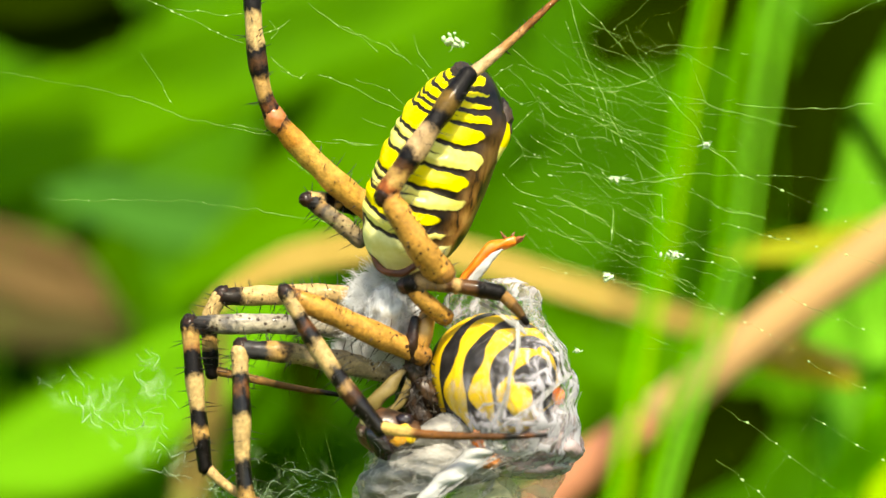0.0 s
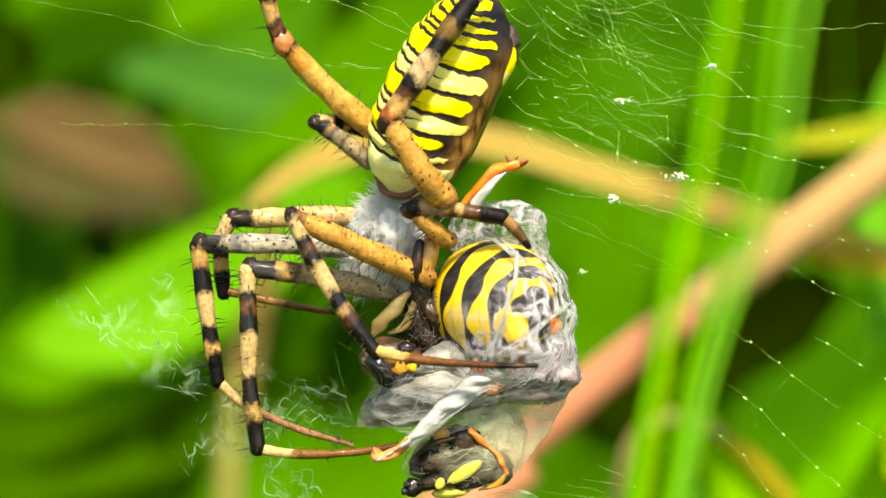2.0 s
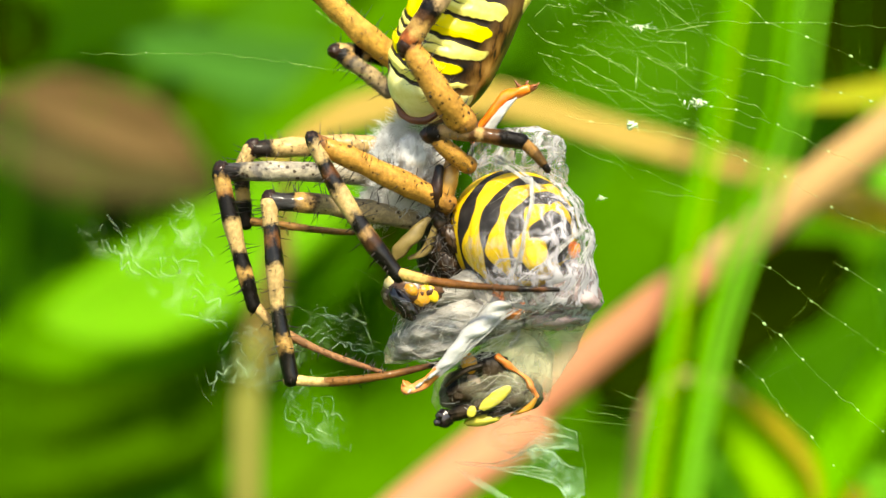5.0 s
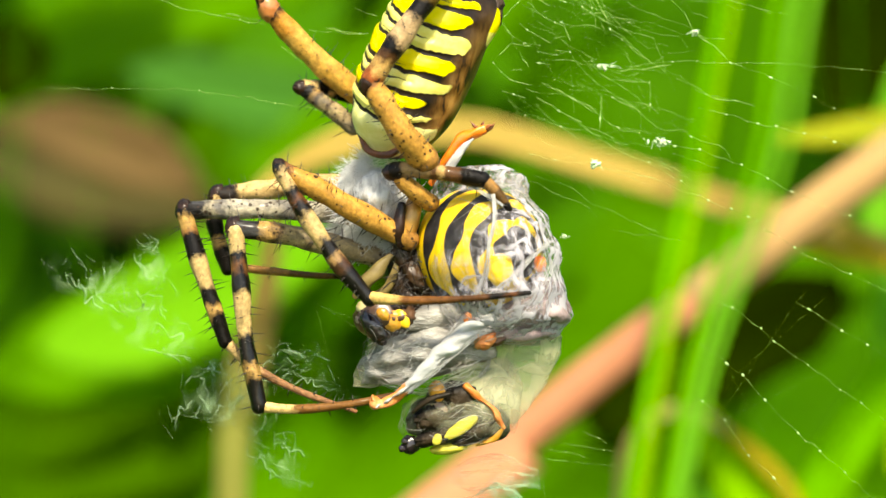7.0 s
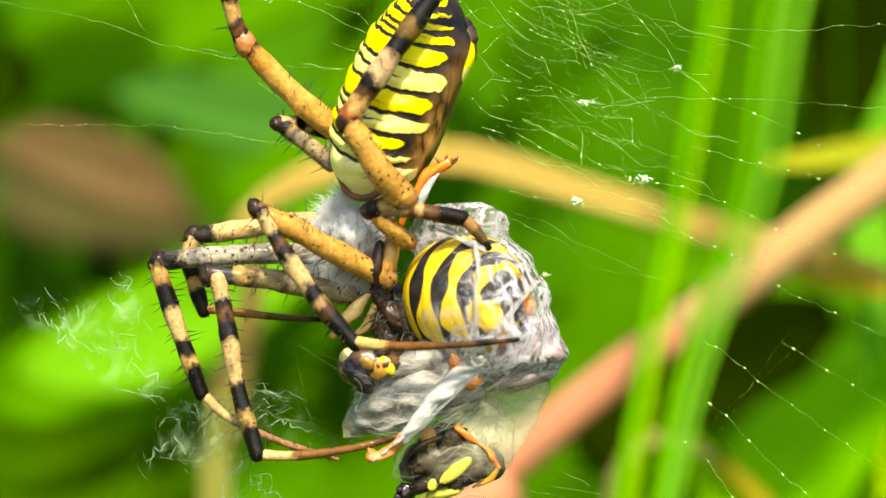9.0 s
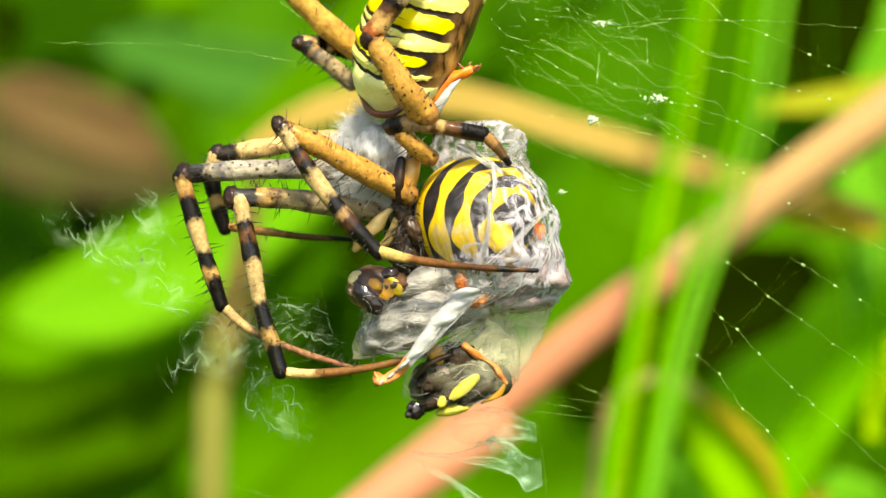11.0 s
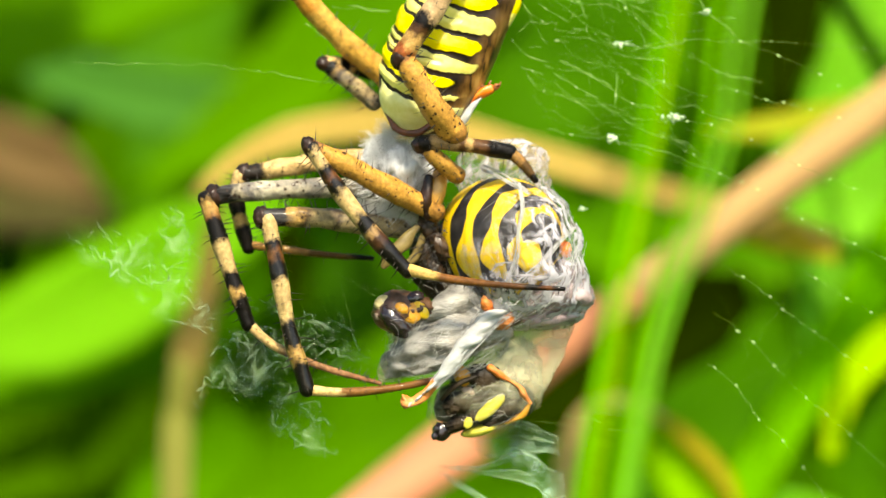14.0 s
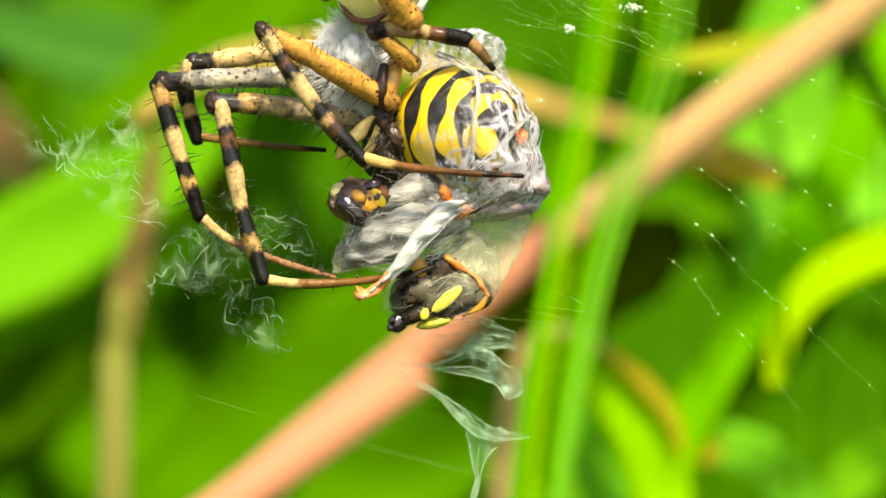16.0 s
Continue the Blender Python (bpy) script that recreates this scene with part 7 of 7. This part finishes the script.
blob(bm, (-0.1, -0.85, -9.7), [2.0, 1.15, 1.15], frame_of((0.98, 0, 0.05)), lump=0.14, freq=1.3, nu=48, nv=36)
blob(bm, (1.1, -0.9, -9.65), [1.25, 0.85, 0.95], frame_of((0.8, 0, -0.35)), lump=0.12, freq=1.4, nu=48, nv=36)
blob(bm, (-0.6, -1.0, -8.85), [0.9, 0.6, 0.8], frame_of((0.8, 0, 0.5)), lump=0.2, freq=1.6)
thorax = part("thorax", bm, m_thorax, parcel, "olive-grey thorax blotched with black and lemon")
for cen, rad, ax in (((0.15, -1.80, -8.68), [0.74, 0.62, 0.26], (0.8, 0, -0.6)), ((-1.0, -1.80, -9.55), [0.75, 0.5, 0.28], (0.9, 0, 0.3)), ((-0.3, -1.92, -9.55), [0.7, 0.22, 0.16], (0.85, 0, 0.4)),
                     ((1.0, -1.85, -10.0), [0.72, 0.34, 0.2], (0.85, 0, 0.45)), ((-0.5, -1.9, -10.2), [0.42, 0.2, 0.2], (0.5, 0, 0.9)), ((-1.0, -1.75, -10.45), [0.7, 0.3, 0.3], (0.95, 0, 0.2)), ((0.55, -1.6, -10.5), [0.7, 0.2, 0.2], (0.95, 0, 0.3))):
    part("black_plate", one(blob, cen, rad, frame_of(ax), lump=0.35, freq=2.2), m_black, thorax, "glossy black plate")
tagged(part("silk_strand", fibres(64, (-0.1481, -0.9, -9.718), (2.25, 1.45, 1.35), 53, 1.6, 0.006, (0.5, 0, 0.6), 0.8), m_strand, parcel, "silk strands over the thorax"), kind="stuff")
for pts in ([(-1.783, -2, -9.343), (-1.138, -2.3, -8.793), (-0.2462, -2.3, -8.514)],):
    bm = bmesh.new()
    tube(bm, pts, [0.08, 0.12, 0.11, 0.07][:len(pts)], lump=0.3)
    part("leg", bm, m_black, parcel, "thin black leg folded under silk")
for cen, rad, ax, mt in (((0.25, -2.04, -9.93), [0.80, 0.27, 0.13], (0.82, 0, 0.57), m_lemon), ((-0.74, -2.02, -10.46), [0.26, 0.2, 0.12], (0.5, 0, 0.8), m_lemon),
                         ((-0.3, -1.4, -10.9), [0.8, 0.24, 0.4], (1, 0, 0.14), m_lemon), ((-0.79, -1.92, -8.45), [0.44, 0.34, 0.16], (0.3, 0, -0.95), m_amber), ((-0.62, -1.9, -9.15), [0.3, 0.2, 0.1], (0.8, 0, -0.4), m_husk_pale)):
    part("marking", one(blob, cen, rad, frame_of(ax), lump=0.14, freq=1.2), mt, thorax)
bm = bmesh.new()
tube(bm, [(0.40, -1.95, -8.22), (0.75, -2.0, -8.5), (1.2, -1.95, -8.85), (1.55, -1.9, -9.15), (1.75, -1.8, -9.5), (2.02, -1.7, -9.95)], [0.16, 0.15, 0.08, 0.12, 0.17, 0.08], lump=0.7, step=0.05)
part("leg", bm, m_orange_raw, parcel, "bent orange leg along the edge")
bm = bmesh.new()
tube(bm, [(2.02, -1.7, -9.9), (1.68, -1.6, -10.36), (1.36, -1.55, -10.53), (0.9, -1.5, -10.72)], [0.07, 0.13, 0.12, 0.05], lump=0.5, step=0.05)
part("leg", bm, m_amber, parcel, "amber leg joint along the edge")
bm = bmesh.new()
blob(bm, (-1.88, -1.4, -10.78), [0.42, 0.4, 0.34], frame_of((0.9, 0, 0.35)), lump=0.2)
tube(bm, [(-1.5, -1.5, -10.66), (-1.0, -1.6, -10.55), (-0.45, -1.65, -10.5)], [0.24, 0.22, 0.14], lump=0.3)
for end in ((-2.22, -1.7, -10.92), (-2.1, -1.8, -10.6)):
    blob(bm, end, [0.14, 0.13, 0.16], lump=0.2)
part("head", bm, m_eye, parcel, "small glossy black knob")
bm = bmesh.new()
blob(bm, (-3.2, -1.75, -5.45), [1.15, 0.88, 0.95], lump=0.12, freq=2)
blob(bm, (-2.5, -1.9, -5.4), [0.8, 0.7, 0.55], lump=0.2, freq=2)
face = part("face", bm, m_mask, parcel, "dark brown wasp head")
for nm, cen, rad, ax, mt, lab in (("eye", (-3.42, -2.45, -5.85), [0.80, 0.34, 0.42], (0.55, 0, -0.8), m_eye, "glossy black compound eye"), ("eye", (-2.5, -2.2, -4.95), [0.42, 0.3, 0.3], (0.8, 0, 0.3), m_eye, "glossy black compound eye"),
                                  ("brow", (-3.86, -2.15, -5.02), [0.36, 0.2, 0.34], (0.7, 0, 0.5), m_cream, "cream patch over the eye"), ("mandible", (-4.02, -2.12, -5.52), [0.22, 0.2, 0.26], (0.2, 0, 1), m_husk_pale, "dusky mandible"),
                                  ("face_mark", (-3.08, -2.62, -5.28), [0.30, 0.10, 0.22], (0.7, 0, -0.55), m_amber, "amber cheek"), ("face_mark", (-2.27, -2.5, -5.45), [0.42, 0.10, 0.24], (0.5, 0, -0.8), m_yellow, "yellow cheek"),
                                  ("face_mark", (-2.66, -2.52, -5.55), [0.42, 0.09, 0.40], (0.3, 0, 1), m_amber, "amber plate between the cheeks")):
    part(nm, one(blob, cen, [rad[0], rad[2], rad[1]], frame_of(ax), lump=0.2, freq=2.0), mt, face, lab)
tagged(part("silk_strand", fibres(14, (-3.152, -2, -5.851), (0.92, 0.88, 0.95), 55, 1.1, 0.005, (0.6, 0, 0.5), 0.8), m_strand, parcel, "silk strands over the head"), kind="stuff")
bm = bmesh.new()
tube(bm, [(-0.242, -1.2, -5.111), (-1.179, -1.8, -5.425), (-2.12, -1.9, -5.65)], [0.7, 0.6, 0.3], lump=0.3)
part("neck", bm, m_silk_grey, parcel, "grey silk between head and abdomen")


# ---------------------------------------------------------------- how things move
BEATS = [0, 1.5, 3, 4.2, 6.4, 7, 7.5, 8.2, 10.4, 12.5, 14.3, 16]


def turn(angle):
    """A turn in the plane of the web, counter-clockwise as the camera sees it."""
    return Matrix.Rotation(radians(-angle), 4, "Y")


def beat_rows(mats):
    rows = list(zip(BEATS, mats))
    return rows


def shifted(ob, shifts, parent_home):
    """Key a part that only slides: shifts are (x, z) in millimetres from its built place."""
    base = HOME[ob] - parent_home
    walk(ob, beat_rows([Matrix.Translation((base + Vector((dx, 0, dz))) * MM) for dx, dz in shifts]))


def swung(ob, poses, pivot, parent_home):
    """Key a body that slides and turns about pivot: poses are (x, z, degrees)."""
    pivot = Vector(pivot)
    mats = []
    for dx, dz, a in poses:
        r = turn(a)
        p = pivot + Vector((dx, 0, dz)) + r @ (HOME[ob] - pivot) - parent_home
        mats.append(Matrix.Translation(p * MM) @ r)
    walk(ob, beat_rows(mats))


def stride(made, joints, moves):
    """Key a leg: each segment turns so that it joins the moved ends of its neighbours."""
    worlds = []
    ends = None
    for k, ob in enumerate(made):
        a, b = Vector(joints[k]), Vector(joints[k + 1])
        rest = math.atan2(b.z - a.z, b.x - a.x)
        out, tails = [], []
        for i, ((ax, az), (bx, bz)) in enumerate(zip(moves[k], moves[k + 1])):
            p, q = a + Vector((ax, 0, az)), b + Vector((bx, 0, bz))
            if ends:
                p = ends[i] if k == 2 else ends[i].lerp(p, 0.5)
            d = math.atan2(q.z - p.z, q.x - p.x) - rest
            d = (d + math.pi) % (2 * math.pi) - math.pi
            r = turn(math.degrees(d))
            out.append(Matrix.Translation((p + r @ (HOME[ob] - a)) * MM) @ r)
            tails.append(p + r @ (b - a))
        worlds.append(out)
        ends = tails
    root = Matrix.Translation(SPIDER_HOME * MM).inverted()
    walk(made[0], beat_rows([root @ w for w in worlds[0]]))
    for ob, ws in zip(made[1:], worlds[1:]):
        walk(ob, beat_rows([f.inverted() @ w for f, w in zip(worlds[0], ws)]))


STILL = [(0.0, 0.0)] * len(BEATS)


def motions():
    swung(abdomen, [(-0.01, -0.02, 0.48), (0, 0, 0), (0.07, 0.03, -2.31), (0.09, 0.02, -2.49), (0.01, 0.07, -0.26), (0.06, 0.18, -0.88), (-0.06, 0.22, 1.45), (-0.07, 0.11, 2.7), (-0.02, 0.02, 1.56), (0.01, -0.02, 0.66), (0.06, -0.02, -0.18), (0.04, -0.04, 0.21)], (-1.167, -0.6, 5.979), SPIDER_HOME)
    stride(leg_a, [(-1.271, -1.5, -1.812), (-6.76, -3.2, 0.7589), (-3.297, -3.5, -4.74), (3.215, -4.3, -5.208)], [STILL, [(0.12, -0.14), (0, 0), (-0.12, 0.1), (-0.04, 0.06), (0.17, 0.22), (0.18, 0.44), (0.55, 0.02), (0.85, 0.01), (0.45, 0.13), (0.39, 0.1), (0.31, 0.06), (0.39, 0.13)], [(0.24, 0.12), (0, 0), (-0.13, 0.06), (0.01, -0.02), (-0, 0.48), (0.19, 0.97), (0.31, 0.98), (0.43, 0.88), (0.8, 0.58), (0.83, 0.53), (0.78, 0.39), (0.73, 0.5)], [(0.12, 0.28), (0, 0), (-0.18, -0.04), (-0.07, -0.13), (0.04, 0.41), (0.29, 1.33), (0.83, 1.56), (1.12, 1.41), (0.42, 0.41), (0.45, 0.36), (0.51, 0.18), (0.39, 0.27)]])
    stride(leg_b, [(-3.226, 0.2, -0.8425), (-10.83, -1.3, -0.4482), (-10.15, -1.6, -6.181), (-4.537, -1.2, -8.837)], [STILL, [(0.17, -0.14), (0, 0), (-0.04, 0.11), (-0, 0.06), (0.22, -0.07), (0.09, -0.11), (0.16, -0.51), (0.02, -0.68), (-0.14, -0.5), (-0.28, -0.66), (-0.47, -0.64), (-0.23, -0.52)], [(0, 0), (0, 0), (0.33, -0.04), (0.59, -0.07), (1.18, -0.53), (1.35, -0.66), (1.48, -0.76), (1.4, -0.76), (1.15, -0.75), (0.91, -0.74), (0.88, -0.61), (0.86, -0.48)], [(0, 0), (0, 0), (0.4, -0.11), (0.71, -0.2), (2.47, -1.01), (2.94, -1.23), (3.34, -1.42), (3.07, -1.3), (2.21, -0.93), (1.39, -0.57), (1.15, -0.47), (0.92, -0.37)]])
    stride(leg_c, [(-2.675, -0.4, -2.508), (-8.672, -2.2, -1.445), (-8.311, -2.5, -8.845), (-1.974, -1.6, -8.719)], [STILL, [(0.05, -0.13), (0, 0), (-0.11, 0.11), (-0.09, -0.11), (0.33, -0.36), (0.36, 0.07), (0.68, -0.32), (1.1, -0.25), (0.79, -0.53), (0.76, -0.64), (0.61, -0.66), (0.71, -0.5)], [(0.11, 0.08), (0, 0), (-0.04, 0.08), (0.23, -0.08), (0.76, -0.1), (0.78, 0.21), (1.37, -0.12), (1.77, -0.09), (1.65, -0.34), (1.7, -0.46), (1.51, -0.62), (1.56, -0.27)], [(0, 0), (0, 0), (-0.13, 0.09), (-0.23, 0.16), (1.16, 0.59), (1.54, 0.71), (1.86, 0.8), (1.7, 0.69), (1.22, 0.33), (0.77, -0.01), (0.73, -0.14), (0.7, -0.27)]])
    stride(leg_d, [(-3.858, 0.8, 0.6553), (-9.726, 0.2, 0.6501), (-10.11, 0.2, -2.48), (-4.689, 0.5, -3.456)], [STILL, [(0, 0), (0, 0), (-0.04, 0), (-0.07, 0), (0.19, -0.4), (0.26, -0.51), (0.32, -0.6), (0.27, -0.63), (0.13, -0.72), (-0, -0.81), (-0.02, -0.77), (-0.03, -0.72)], [(0, 0), (0, 0), (-0.04, 0.12), (-0.07, 0.22), (0.61, -0.1), (0.79, -0.18), (0.95, -0.26), (0.9, -0.36), (0.78, -0.69), (0.66, -1.01), (0.61, -0.86), (0.56, -0.72)], [(0, 0), (0, 0), (-0.66, 0.3), (-1.18, 0.55), (-0.27, 0.23), (-0.01, 0.14), (0.19, 0.06), (0.18, 0.01), (0.15, -0.15), (0.11, -0.3), (0.18, -0.27), (0.24, -0.23)]])
    swung(wasp, [(0.1, 0.21, 1.77), (0, 0, 0), (-0.17, -0.04, 0.4), (-0.16, -0.18, 2.36), (-0.12, 0.22, 3.53), (0.01, 0.71, 6.4), (0.18, 0.61, 14.87), (0.47, 0.47, 15.3), (0.04, 0.16, 7), (0.03, 0.1, 7.75), (0.03, -0.03, 8.17), (-0.05, 0.07, 8.01)], WASP_HOME, Vector())
    shifted(wasp_leg, [(0.02, -0.22), (0, 0), (0.07, 0.1), (0.05, 0.18), (0.1, 0), (-0.16, -0.79), (0, -0.92), (-0.3, -0.69), (-0.46, 0.43), (-0.56, 0.47), (-0.52, 0.67), (-0.48, 0.52)], WASP_HOME)
    swung(parcel, [(0.2, 0.38, -3.75), (0.13, 0.15, -3.4), (0.04, 0.06, -2.4), (0.2, -0.02, -0.3), (0.5, 0.22, 2.95), (0.68, 0.38, -1.2), (1.22, 0.3, 3.8), (1.33, 0.36, 3.2), (0.69, 0.1, 4.7), (0.63, -0.14, 5.6), (0.55, -0.31, 5.6), (0.56, -0.2, 4.74)], PARCEL_HOME, Vector())
    shifted(cord, [(0, 0), (0, 0), (0, 0), (0, 0), (0, 0.05), (0.08, 0.4), (0.35, 0.42), (0.38, 0.4), (0.12, 0.1), (0.1, 0.1), (0.08, 0.1), (0, 0)], PARCEL_HOME)


motions()
